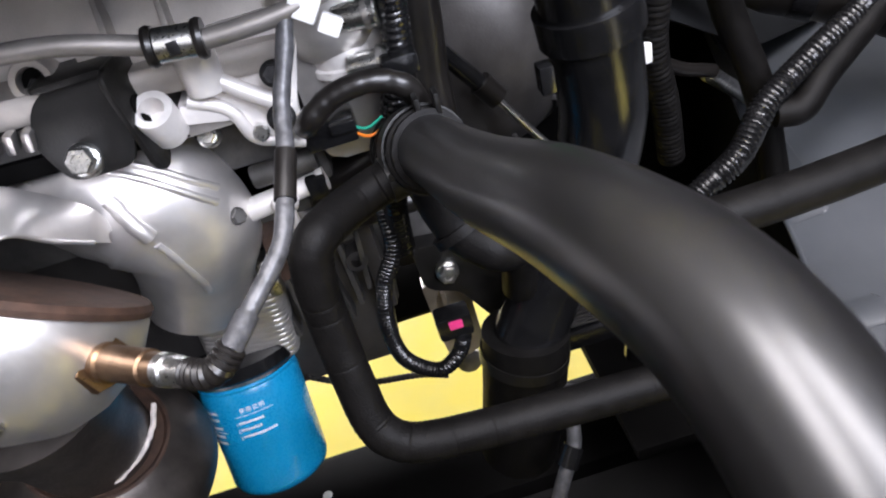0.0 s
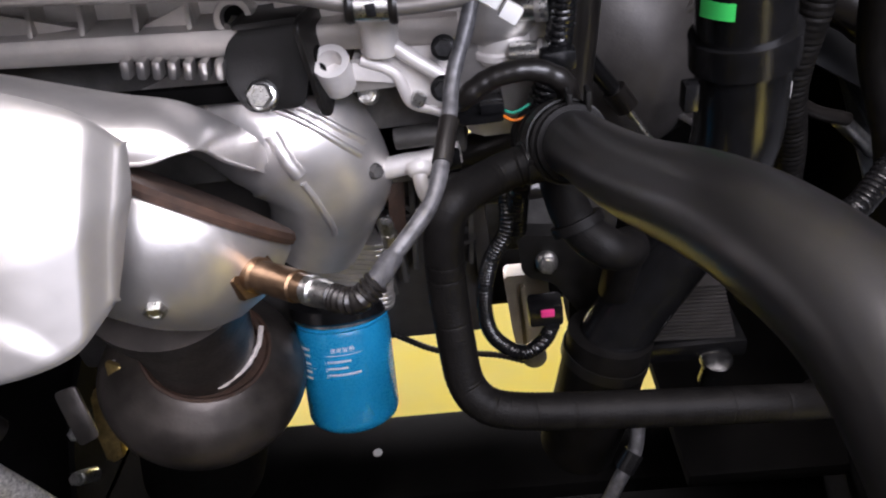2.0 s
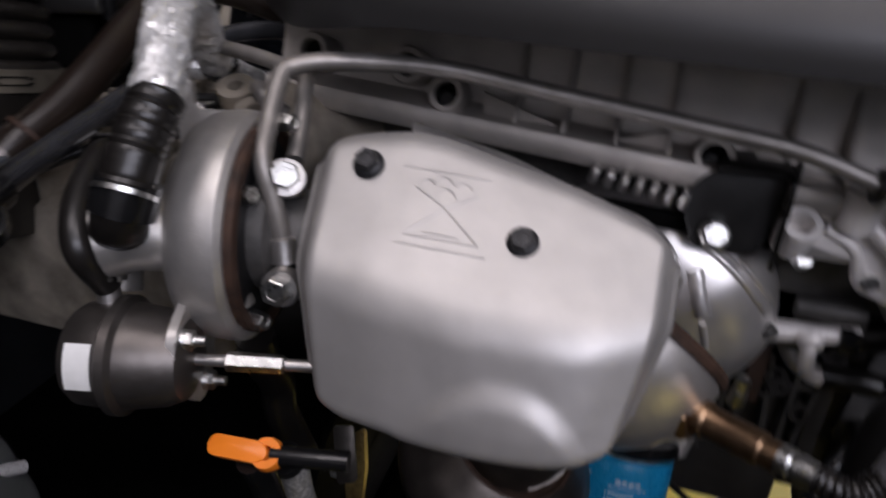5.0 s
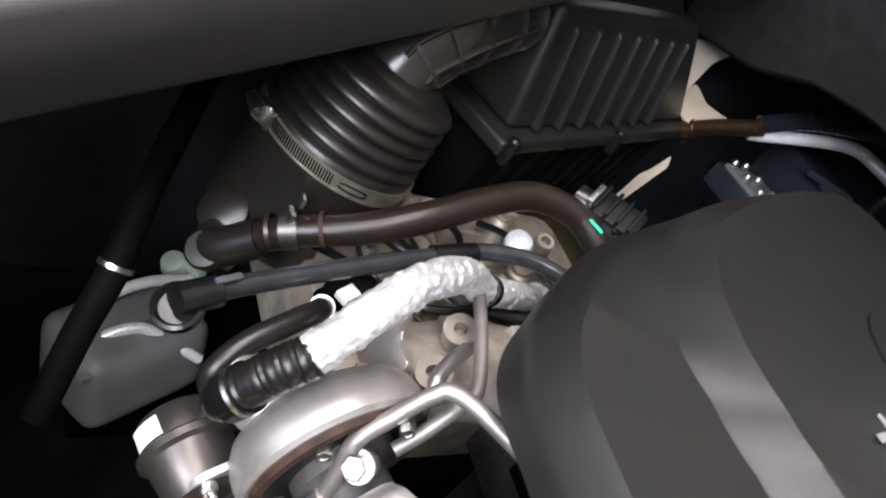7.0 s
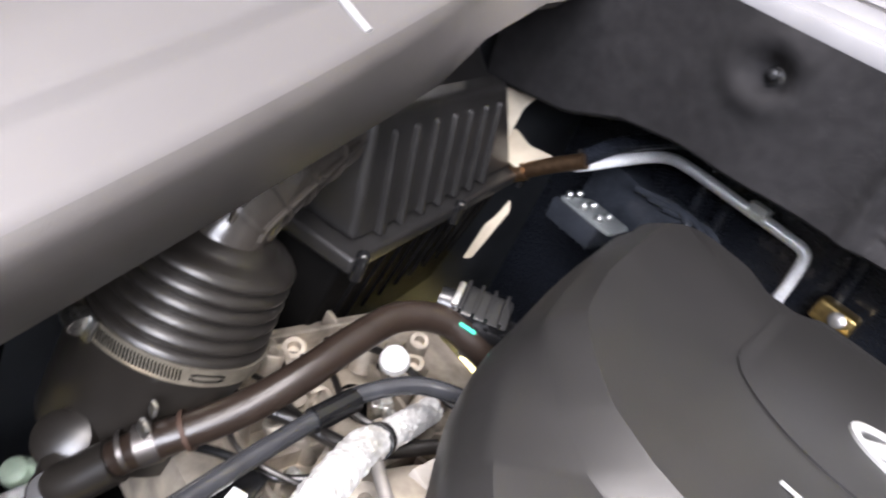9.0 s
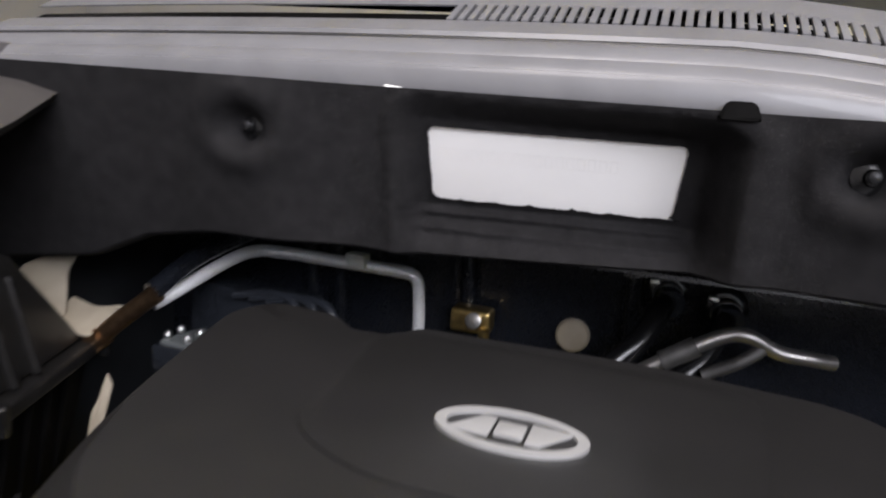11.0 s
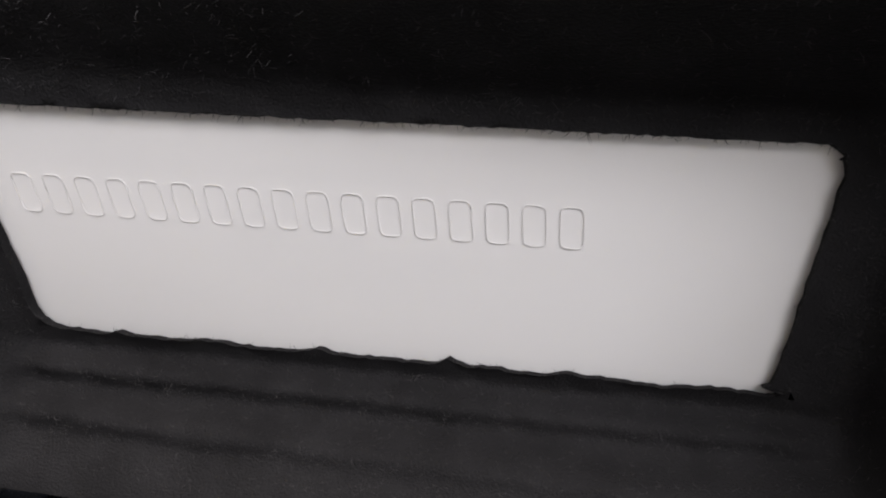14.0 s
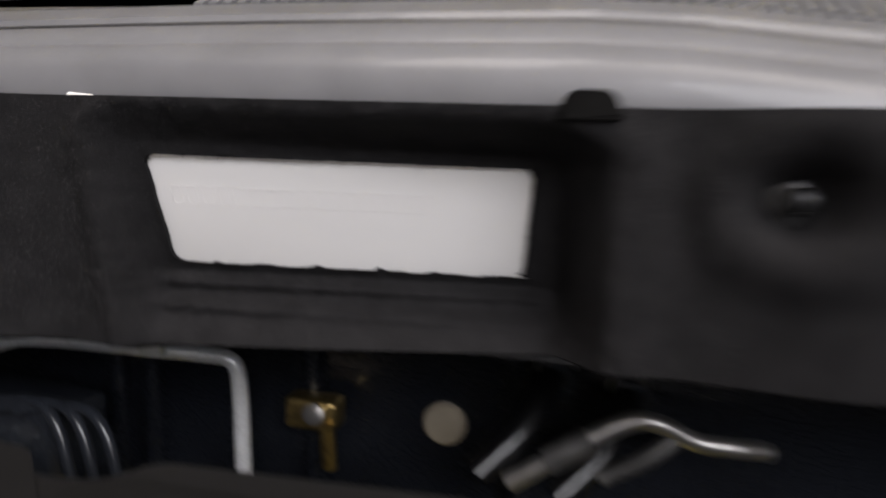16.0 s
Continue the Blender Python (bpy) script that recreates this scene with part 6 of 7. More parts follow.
FS = [(-0.1925, -0.115, 0.889), (-0.1980, -0.100, 0.903), (-0.206, -0.083, 0.913), (-0.218, -0.060, 0.917), (-0.233, -0.030, 0.909), (-0.250, 0.000, 0.890), (-0.2640, 0.030, 0.866), (-0.280, 0.075, 0.845), (-0.2976, 0.1278, 0.825)]


def crinkled(bm, centre, size):
    """Creases in thin foil: each point moved along the way out of the hose by folded noise."""
    for v in bm.verts:
        near = min(centre, key=lambda c: (c - v.co).length_squared)
        out = (v.co - near).normalized()
        k = abs(noise.noise(v.co * 95)) + 0.6 * abs(noise.noise(v.co * 230 + Vector((3, 1, 0)))) + 0.4 * noise.noise(v.co * 520)
        v.co += out * size * (0.45 - k)
    return bm


part("sleeve", crinkled(tube(FS, 0.0098, 56, 10, lambda s, n: 1.0), spline(FS, 10), 0.0024), M_FOIL, t, smooth=26)
part("strap", band((-0.2650, 0.033, 0.8645), (-0.35, 0.8, -0.5), 0.0104, 0.010, 0.0014), M_PLASTIC, t)
t = thing("boost_connector", (-0.2, -0.14, 0.86), "black ribbed quick connector on the foil-sleeved hose", "connector")
part("sleeve", tube([(-0.1925, -0.113, 0.890), (-0.1930, -0.129, 0.873), (-0.195, -0.141, 0.852), (-0.200, -0.140, 0.840)], 0.0108, 28, 8, ribbed(0.0036, 0.09)), M_RUBBER, t)
part("collar", tube([(-0.1935, -0.136, 0.862), (-0.196, -0.141, 0.849)], 0.0128, 22, 4), M_PLASTIC, t)
part("wire_clip", band((-0.193, -0.14, 0.858), (0, -0.6, -0.8), 0.0115, 0.002, 0.0008), M_ZINC, t)
t = thing("vacuum_hose", (-0.22, -0.1, 0.82), "small black vacuum hose with spring clips", "hose")
part("hose", tube([WA + Vector((-0.013, 0.008, 0.030)), (-0.222, -0.14, 0.828), (-0.232, -0.125, 0.842), (-0.243, -0.098, 0.850), (-0.255, -0.08, 0.845), (-0.272, -0.068, 0.83)], 0.0068, 16), M_RUBBER, t)
for at, ax in ((WA + Vector((-0.014, 0.010, 0.034)), (-0.1, 0.3, 1)), ((-0.262, -0.074, 0.839), (-0.6, 0.4, -0.6))):
    part("clip", band(at, ax, 0.0071, 0.006, 0.0008), M_ZINC, t)
    part("clip_ear", block(Vector(at) + Vector((0.004, -0.006, 0.004)), (0.007, 0.003, 0.007), 0.0006), M_ZINC, t)

# gearbox top and metal under the hoses
t = thing("gearbox_casing", (-0.36, 0.08, 0.7), "cast aluminium gearbox top with ribs and bosses", "gearbox")
part("case", block((-0.34, 0.10, 0.74), (0.22, 0.30, 0.10), 0.02), M_GEARCAST, t)
for k in range(6):
    part("rib", block((-0.42 + 0.035 * k, 0.07, 0.795), (0.005, 0.22, 0.022), 0.002), M_GEARCAST, t)
for k in range(3):
    part("rib", block((-0.34, -0.01 + 0.07 * k, 0.795), (0.20, 0.005, 0.020), 0.002), M_GEARCAST, t)
for x, y in ((-0.31, 0.06), (-0.35, 0.04), (-0.29, 0.12), (-0.34, 0.14)):
    part("boss", lathe([(0.012, -0.01), (0.012, 0.012), (0.009, 0.014), (0.009, 0.018)], (x, y, 0.80), (0.1, -0.2, 1), 24), M_GEARCAST, t)
rng = random.Random(5)
GEAR = t
for k in range(16):
    x, y = rng.uniform(-0.40, -0.25), rng.uniform(-0.04, 0.19)
    r = rng.uniform(0.006, 0.011)
    part("boss", lathe([(r * 1.3, -0.02), (r, 0.0), (r, 0.012), (r * 0.85, 0.014), (r * 0.5, 0.014), (r * 0.45, 0.006)], (x, y, 0.795 + rng.uniform(0, 0.018)), (rng.uniform(-0.3, 0.3), rng.uniform(-0.5, 0.1), 1), 18), M_GEARCAST, GEAR)
for k in range(12):
    x, y = rng.uniform(-0.41, -0.25), rng.uniform(-0.03, 0.19)
    part("web", block((x, y, 0.80), (rng.uniform(0.02, 0.05), 0.004, rng.uniform(0.015, 0.035)), 0.001, Matrix.Rotation(rng.uniform(0, 3.1), 3, "Z")), M_GEARCAST, GEAR)
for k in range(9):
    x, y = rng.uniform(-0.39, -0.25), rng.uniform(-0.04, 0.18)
    # Near-black disc on the casing paints the shade of a recess.
    part("recess_shade", lathe([(rng.uniform(0.008, 0.016), 0), (0.008, 0.004)], (x, y, 0.7905), (0, 0, 1), 20), M_DARK, GEAR)
for k in range(7):
    p = (rng.uniform(-0.38, -0.26), rng.uniform(-0.03, 0.17), 0.812)
    solid("gearbox_bolt", hex_bolt(p, (rng.uniform(-0.2, 0.2), -0.3, 1), 0.008, 0.012, 0.006, 0.02), M_ZINC, p, "small bright flanged bolt on the gearbox casing", "bolt", "gearbox bolts")
t = thing("gearbox_wires", (-0.31, 0.08, 0.81), "thin black wires lying over the gearbox casing", "cable")
for k in range(4):
    y0 = -0.02 + 0.05 * k
    part("wire", tube([(-0.41, y0 - 0.02, 0.80), (-0.36, y0 + rng.uniform(-0.02, 0.02), 0.828), (-0.31, y0 + rng.uniform(-0.02, 0.03), 0.83), (-0.26, y0 + 0.03, 0.825)], rng.uniform(0.002, 0.004), 8), M_RUBBER, t)
t = thing("ladder_bracket", (-0.36, 0.06, 0.8), "cream cast bracket with rungs under the bellows", "bracket")
for dx in (-0.011, 0.011):
    part("rail", block((-0.385 + dx, 0.065, 0.80), (0.005, 0.05, 0.006), 0.001, Matrix.Rotation(radians(-50), 3, "X")), M_GEARCAST, t)
for k in range(3):
    part("rung", block((-0.385, 0.052 + 0.013 * k, 0.816 - 0.0155 * k), (0.022, 0.004, 0.005), 0.001, Matrix.Rotation(radians(-50), 3, "X")), M_GEARCAST, t)
t = thing("shift_cable", (-0.31, 0.03, 0.82), "black shift cable and wires over the gearbox", "cable")
part("cable", tube([(-0.40, -0.03, 0.80), (-0.36, -0.01, 0.822), (-0.32, 0.02, 0.828), (-0.285, 0.05, 0.826), (-0.262, 0.10, 0.835)], 0.0055, 12), M_RUBBER, t)
part("wire", tube([(-0.36, -0.06, 0.80), (-0.32, -0.035, 0.82), (-0.285, -0.01, 0.825), (-0.27, 0.03, 0.835), (-0.285, 0.08, 0.84)], 0.0032, 10), M_PLASTIC, t)
part("ball_end", lathe([(0.0, -0.01), (0.010, -0.008), (0.0125, 0.0), (0.011, 0.006), (0.006, 0.0095), (0.0, 0.0105)], (-0.3414, 0.1179, 0.8385), (0.2, -0.5, 0.8), 24), M_PIPE, t)
t = thing("selector_plug", (-0.30, -0.03, 0.83), "black plug with a white lock and wires", "connector")
part("body", block((-0.288, -0.042, 0.822), (0.026, 0.030, 0.022), 0.003, Matrix.Rotation(radians(30), 3, "Z")), M_PLASTIC, t)
part("lock", block((-0.276, -0.052, 0.836), (0.010, 0.014, 0.006), 0.001, Matrix.Rotation(radians(30), 3, "Z")), M_WHITEPL, t)
t = thing("turbine_inlet_casting", (-0.2, 0.0, 0.8), "pale cast aluminium casting with webs by the turbocharger", "engine part")
part("body", tube([(-0.235, -0.03, 0.80), (-0.235, 0.03, 0.815), (-0.22, 0.08, 0.82), (-0.2, 0.12, 0.81)], 0.034, 24), M_GEARCAST, t)
for at in ((-0.235, 0.005, 0.857), (-0.205, -0.025, 0.855)):
    part("boss", lathe([(0.011, -0.01), (0.011, 0.004), (0.0045, 0.004), (0.0045, -0.006)], at, (0.1, -0.4, 0.9), 24), M_GEARCAST, t)
part("oil_pipe", tube([(-0.218, 0.0, 0.862), (-0.205, -0.02, 0.868), (-0.192, -0.035, 0.868), (-0.185, -0.03, 0.860)], 0.0045, 14), M_STEEL, t)
t = thing("sensor_block", (-0.30, 0.165, 0.87), "black ribbed electrical plug beside the engine cover", "connector")
TURN = Matrix.Rotation(radians(40), 3, "Z")
part("body", block((-0.300, 0.168, 0.885), (0.05, 0.032, 0.03), 0.004, TURN), M_PLASTIC, t)
for k in range(3):
    part("rib", block(Vector((-0.300, 0.168, 0.901)) + TURN @ Vector((-0.014 + 0.014 * k, 0, 0)), (0.004, 0.03, 0.004), 0.001, TURN), M_PLASTIC, t)
part("latch", block(Vector((-0.300, 0.168, 0.885)) + TURN @ Vector((-0.03, 0, 0.004)), (0.012, 0.018, 0.014), 0.002, TURN), M_PLASTIC, t)

# ---- left wing and its lining ----
def wing_edge(a):
    """The inner edge of the wing's flange, from the front to the cowl."""
    return Vector((-0.2454, -0.4137, 0.9127)).lerp(Vector((-0.589, 0.394, 1.1614)), a) + 4 * a * (1 - a) * Vector((0.0504, -0.0113, 0.0092))


def lining_edge(a):
    return Vector((-0.2643, -0.437, 0.8203)).lerp(Vector((-0.5249, 0.4329, 1.1500)), a) + 4 * a * (1 - a) * Vector((0.0153, 0.0014, 0.006))


t = thing("front_wing", (-0.6, 0.0, 0.9), "grey painted front wing flange with a dark inner lining", "body panel", kind="structure")
rows = []
for k in range(25):
    a = -0.1 + 1.1 * k / 24
    e, lo = wing_edge(a), lining_edge(a)
    # a shallow cut-out in the lining above the air box
    lo = lo + Vector((0, 0, 0.022)) * (smooth01((a - 0.62) / 0.06) - 0.6 * smooth01((a - 0.78) / 0.05))
    rows.append([lo + Vector((-0.30, 0, -0.06)), lo + Vector((-0.03, 0, -0.006)), lo + Vector((-0.004, 0, -0.002)), lo + Vector((0.0, 0, 0.003)), lo.lerp(e, 0.5) + Vector((0.002, 0, 0)), e + Vector((0.003, 0, -0.005)), e + Vector((0.001, 0, -0.001)), e + Vector((-0.004, 0, 0.002))])
part("lining", shell(rows, 0.003), M_BODYDARK, t, smooth=50)
rows = []
for k in range(25):
    a = -0.1 + 1.1 * k / 24
    e = wing_edge(a)
    rows.append([e + Vector(q) for q in ((-0.003, 0, 0.001), (-0.006, 0, 0.0045), (-0.012, 0, 0.0075), (-0.040, 0, 0.0165), (-0.046, 0, 0.0195), (-0.050, 0, 0.0240), (-0.056, 0, 0.0275), (-0.085, 0, 0.034), (-0.092, 0, 0.037), (-0.14, 0.0, 0.036), (-0.25, 0, 0.005), (-0.32, 0, -0.08), (-0.34, 0, -0.3))])
part("outer_skin", shell(rows, 0.001), M_BODY, t, smooth=60)
E0 = wing_edge(0.565)
part("joint", tube([E0 + Vector((-0.012, 0.0, 0.0085)), E0 + Vector((-0.026, -0.004, 0.0130)), E0 + Vector((-0.041, -0.008, 0.0180))], 0.0022, 8, 1), M_LETTER, t, "pale seam between two wing panels")

# ---- bulkhead: cowl, felt mat, painted plate ----
PT, PL = Vector((-0.073, 0.4259, 1.1413)), radians(25.2)
WW, WH = 0.198, 0.0648
UX = Vector((1, 0.164, 0)).normalized()
UV = Vector((0, math.sin(PL), -math.cos(PL)))
UN = UX.cross(-UV).normalized()
if UN.y > 0:
    UN = -UN
PM = Matrix((UX, -UV, UN)).transposed()


def on_plate(u, v, d=0.0):
    """A point by the window: u right of its middle, v below its top, d out of the plate."""
    return PT + UX * u + UV * v + UN * d


def smoothstep(a, b, x):
    k = min(1.0, max(0.0, (x - a) / (b - a)))
    return k * k * (3 - 2 * k)


WX0, WX1, WZ0, WZ1 = -0.1707, 0.0247, 1.0826, 1.1413


def plate_y(x, z):
    return 0.4259 + 0.164 * (min(WX1 + 0.01, max(WX0 - 0.01, x)) + 0.073) + (WZ1 - z) * 0.470


def felt_low(x):
    """The lower edge of the mat."""
    return float(np.interp(x, (-0.62, -0.50, -0.43, -0.36, -0.26, -0.19, -0.01, 0.14, 0.8), (0.975, 0.994, 1.024, 1.036, 1.037, 1.036, 1.045, 1.053, 1.07)))


def felt_y(x, z):
    """The mat: close to the plate round its window, further out elsewhere, with two beads below the window."""
    d = math.hypot(max(WX0 - x, x - WX1, 0.0), max(WZ0 - z, z - WZ1, 0.0))
    far = 0.392 + (1.165 - z) * 0.22 - 0.022 * smoothstep(0.05, 0.14, max(WX0 - x, x - WX1, 0.0))
    y = plate_y(x, z) - 0.003
    side = math.hypot(max(WX0 - x, 0.55 * (x - WX1), 0.0), max(z - WZ1, 0.0))
    below = max(WZ0 - z, 0.0)
    y += (far - y) * (1 - (1 - smoothstep(0.005, 0.022, side)) * (1 - 0.75 * smoothstep(0.004, 0.050, below))) - 0.0035 * math.exp(-((side - 0.026) / 0.007) ** 2)
    inside = 1 - smoothstep(0.0, 0.016, max(WX0 - x, x - WX1, 0.0))
    y += 0.0015 * math.exp(-((WZ0 - z - 0.0045) / 0.0030) ** 2) * inside
    y -= 0.0036 * math.exp(-((WZ0 - z - 0.0112) / 0.0034) ** 2) * inside
    y -= 0.0042 * math.exp(-((WZ0 - z - 0.0235) / 0.0042) ** 2) * inside
    for sx, sz in STUDS:
        q = math.hypot(x - sx, z - sz)
        y += 0.019 * math.exp(-(q / 0.015) ** 4) - 0.006 * math.exp(-((q - 0.030) / 0.011) ** 2)
    y += 0.006 * noise.noise(Vector((x * 9, z * 9, 0.3))) * smoothstep(0.03, 0.1, d) + (1 - smoothstep(0.02, 0.06, d)) * (0.0008 * noise.noise(Vector((x * 130, z * 130, 2))) + 0.0005 * noise.noise(Vector((x * 310, z * 310, 5))))
    return y


STUDS = ((-0.315, 1.129), (0.134, 1.133))


def felt_mat():
    t = thing("bulkhead_mat", (-0.07, 0.45, 1.0), "black moulded felt mat with a cut-out window", "insulation mat")
    xs = [float(x) for a, b, n in ((-0.62, -0.24, 31), (-0.24, WX0, 30), (WX0, WX1, 121), (WX1, 0.10, 34), (0.10, 0.78, 60)) for x in np.linspace(a, b, n)[0 if a < -0.6 else 1:]]
    i0, i1 = xs.index(WX0), xs.index(WX1)
    lows, mids, highs = 40, 20, 18
    j0, j1 = lows, lows + mids
    rng = random.Random(4)
    bm = bmesh.new()
    g = {}
    for i, x in enumerate(xs):
        low = felt_low(x)
        zs = [low + (WZ0 - low) * k / lows for k in range(lows)] + [WZ0 + (WZ1 - WZ0) * k / mids for k in range(mids)] + [WZ1 + (1.168 - WZ1) * k / highs for k in range(highs + 1)]
        for j, z in enumerate(zs):
            if i0 < i < i1 and j0 < j < j1:
                continue
            xx, zz = x, z
            if i0 <= i <= i1 and j == j0:
                zz += 0.0010 * noise.noise(Vector((x * 70, 0, 0))) + rng.uniform(-0.0003, 0.0003) 
                zz += sum(h * math.exp(-((x - c) / 0.0022) ** 2) for c, h in ((-0.148, 0.0012), (-0.092, 0.0016), (-0.058, 0.0020), (-0.029, 0.0013))) + 0.0025 * smoothstep(0.006, 0.0, min(x - WX0, WX1 - x))
            if i0 <= i <= i1 and j == j1:
                zz += rng.uniform(-0.0002, 0.0002) - 0.0028 * smoothstep(0.005, 0.0, min(x - WX0, WX1 - x))
            if i in (i0, i1) and j0 <= j <= j1:
                xx -= 0.0056 * (WZ1 - z) / (WZ1 - WZ0) if i == i1 else 0
                xx += (1 if i == i0 else -1) * (0.0022 * (smoothstep(0.005, 0.0, z - WZ0) + smoothstep(0.005, 0.0, WZ1 - z)) + rng.uniform(0, 0.0006))
            g[i, j] = bm.verts.new((xx, felt_y(x, z) if not (i0 <= i <= i1 and j0 <= j <= j1) else plate_y(xx, zz) - 0.0035, zz))
    n = lows + mids + highs
    for i in range(len(xs) - 1):
        for j in range(n):
            if i0 <= i < i1 and j0 <= j < j1:
                continue
            bm.faces.new([g[k] for k in ((i, j), (i + 1, j), (i + 1, j + 1), (i, j + 1))])
    rim = [g[i, j0] for i in range(i0, i1 + 1)] + [g[i1, j] for j in range(j0 + 1, j1 + 1)] + [g[i, j1] for i in range(i1 - 1, i0 - 1, -1)] + [g[i0, j] for j in range(j1 - 1, j0, -1)]
    back = [bm.verts.new(v.co + Vector((0, 0.0030, 0))) for v in rim]
    for k in range(len(rim)):
        m = (k + 1) % len(rim)
        bm.faces.new((rim[k], rim[m], back[m], back[k]))
    edge = [g[i, 0] for i in range(len(xs))]
    fold = [bm.verts.new(v.co + Vector((0, 0.012, -0.004))) for v in edge]
    deep = [bm.verts.new((v.co.x, 0.56, v.co.z + 0.03)) for v in edge]
    for k in range(len(edge) - 1):
        bm.faces.new((edge[k], edge[k + 1], fold[k + 1], fold[k]))
        bm.faces.new((fold[k], fold[k + 1], deep[k + 1], deep[k]))
    rim_at = [v.co.copy() for v in rim]
    part("felt", bm, M_FELT, t, smooth=70)
    # loose fibres on the mat round the window and along its cut edge
    fz = bmesh.new()

    def fibre(p, d, size, wide):
        side = d.cross(Vector((rng.uniform(-1, 1), rng.uniform(-1, 1), rng.uniform(-1, 1)))).normalized() * wide
        bend = p + d * size * 0.55 + Vector((rng.uniform(-1, 1), 0, rng.uniform(-1, 1))) * size * 0.15
        a, b, c, e = (fz.verts.new(q) for q in (p - side, p + side, bend + side * 0.8, bend - side * 0.8))
        tip = fz.verts.new(p + d * size + Vector((rng.uniform(-1, 1), 0, rng.uniform(-1, 1))) * size * 0.4)
        fz.faces.new((a, b, c, e))
        fz.faces.new((e, c, tip))

    mid = sum(rim_at, Vector()) / len(rim_at)
    for _ in range(700):
        p = rng.choice(rim_at)
        d = Vector(((mid.x - p.x) * 0.25 + rng.uniform(-0.03, 0.03), -0.02, (mid.z - p.z) + rng.uniform(-0.02, 0.02))).normalized()
        fibre(p, d, rng.uniform(0.0006, 0.0024), 0.00007)
    for _ in range(22000):
        x, z = rng.uniform(-0.26, 0.12), rng.uniform(1.045, 1.166)
        if WX0 - 0.002 < x < WX1 + 0.002 and WZ0 - 0.004 < z < WZ1 + 0.002:
            continue
        p = Vector((x, felt_y(x, z) - 0.0001, z))
        fibre(p, Vector((rng.uniform(-1, 1), -0.35, rng.uniform(-1, 1))).normalized(), rng.uniform(0.0007, 0.0022), 0.00005)
    part("fuzz", fz, M_FIBRE, t)
    for sx, sz in STUDS:
        p = Vector((sx, felt_y(sx, sz) - 0.001, sz))
        part("push_fastener", lathe([(0.013, 0), (0.0125, 0.003), (0.006, 0.005), (0.005, 0.009), (0.003, 0.010)], p, (0, -1, 0), 28), M_PLASTIC, t)
        part("fastener_pin", lathe([(0.0045, 0.008), (0.004, 0.012), (0.002, 0.013)], p, (0, -1, 0.1), 16), M_BLACKBOLT, t)
    return t


felt_mat()
t = thing("bulkhead_upper_panel", (-0.07, 0.46, 1.05), "glossy white painted bulkhead panel with a stamped row", "body panel", kind="structure")
part("panel", slab([(-0.13, -0.078), (0.13, -0.078), (0.13, 0.03), (-0.13, 0.03)], 0.004, on_plate(0, 0, -0.0024), PM, 0.0005), M_PLATE, t)

# stamped row: one narrow raised outline for each mark
for k in range(17):
    u = -WW / 2 + 0.0108 + 0.00832 * k
    v = 0.0228
    c = [(u - 0.0026, v - 0.0052), (u + 0.0026, v - 0.0052), (u + 0.0026, v + 0.0052), (u - 0.0026, v + 0.0052)]
    pts = [on_plate(a, b, 0.0000) for a, b in rounded(c, 0.0018, 4)]
    part("stamped_bar", tube(pts + pts[:1], 0.00011, 6, 1), M_PLATE, t)

# cowl: bright flange, seal, grille
t = thing("cowl", (-0.05, 0.45, 1.18), "bright grey cowl flange with black seal and slotted grille", "cowl", kind="structure")


def cowl_drop(x):
    """The cowl falls away to both wings."""
    return -0.035 * (x - 0.05) ** 2 - 0.10 * max(0.0, x - 0.07)


def strip(profile, x0, x1, mat, name):
    rows = [[(x, y, z + cowl_drop(x)) for y, z in profile] for x in np.linspace(x0, x1, 31)]
    return part(name, shell(rows, 0.0015), mat, t)


strip([(0.415, 1.160), (0.396, 1.164), (0.3945, 1.167), (0.3965, 1.184), (0.3985, 1.1875), (0.402, 1.188)], -0.66, 0.85, M_TRIM, "front_flange")
strip([(0.402, 1.1872), (0.404, 1.1872), (0.4055, 1.190), (0.413, 1.197), (0.4155, 1.198)], -0.66, 0.85, M_TRIM, "step")
strip([(0.4155, 1.1968), (0.417, 1.197), (0.4185, 1.2005), (0.430, 1.209), (0.434, 1.2105), (0.437, 1.209)], -0.66, 0.85, M_TRIM, "upper_step")
strip([(0.436, 1.2085), (0.4385, 1.2125), (0.443, 1.214), (0.447, 1.212)], -0.66, 0.85, M_SEAL, "seal")
strip([(0.446, 1.212), (0.449, 1.2185), (0.453, 1.2205), (0.472, 1.2295), (0.474, 1.230)], -0.66, 0.85, M_TRIM, "grille_front")
strip([(0.509, 1.2475), (0.514, 1.2505), (0.535, 1.2605), (0.552, 1.267), (0.556, 1.262)], -0.66, 0.85, M_TRIM, "grille_rear")
# Near-black strip paints the shade between the grille bars.
strip([(0.470, 1.218), (0.515, 1.240)], -0.66, 0.85, M_DARK, "grille_shade_bed")
for k in range(92):
    x = -0.18 + 0.0091 * k
    part("grille_bar", block((x, 0.4915, 1.2385 + cowl_drop(x)), (0.0058, 0.040, 0.004), 0.0008, Matrix.Rotation(radians(27), 3, "X")), M_TRIM, t)
t = thing("windscreen", (0.1, 0.9, 1.27), "dark tinted windscreen glass behind the cowl", "window", kind="structure")
part("pane", slab([(-0.66, 0.0), (0.85, 0.0), (0.75, 0.95), (-0.56, 0.95)], 0.006, (0, 0.548, 1.247), frame_of((1, 0, 0), (0, -0.56, 0.83)), 0.0), M_SCREEN, t)
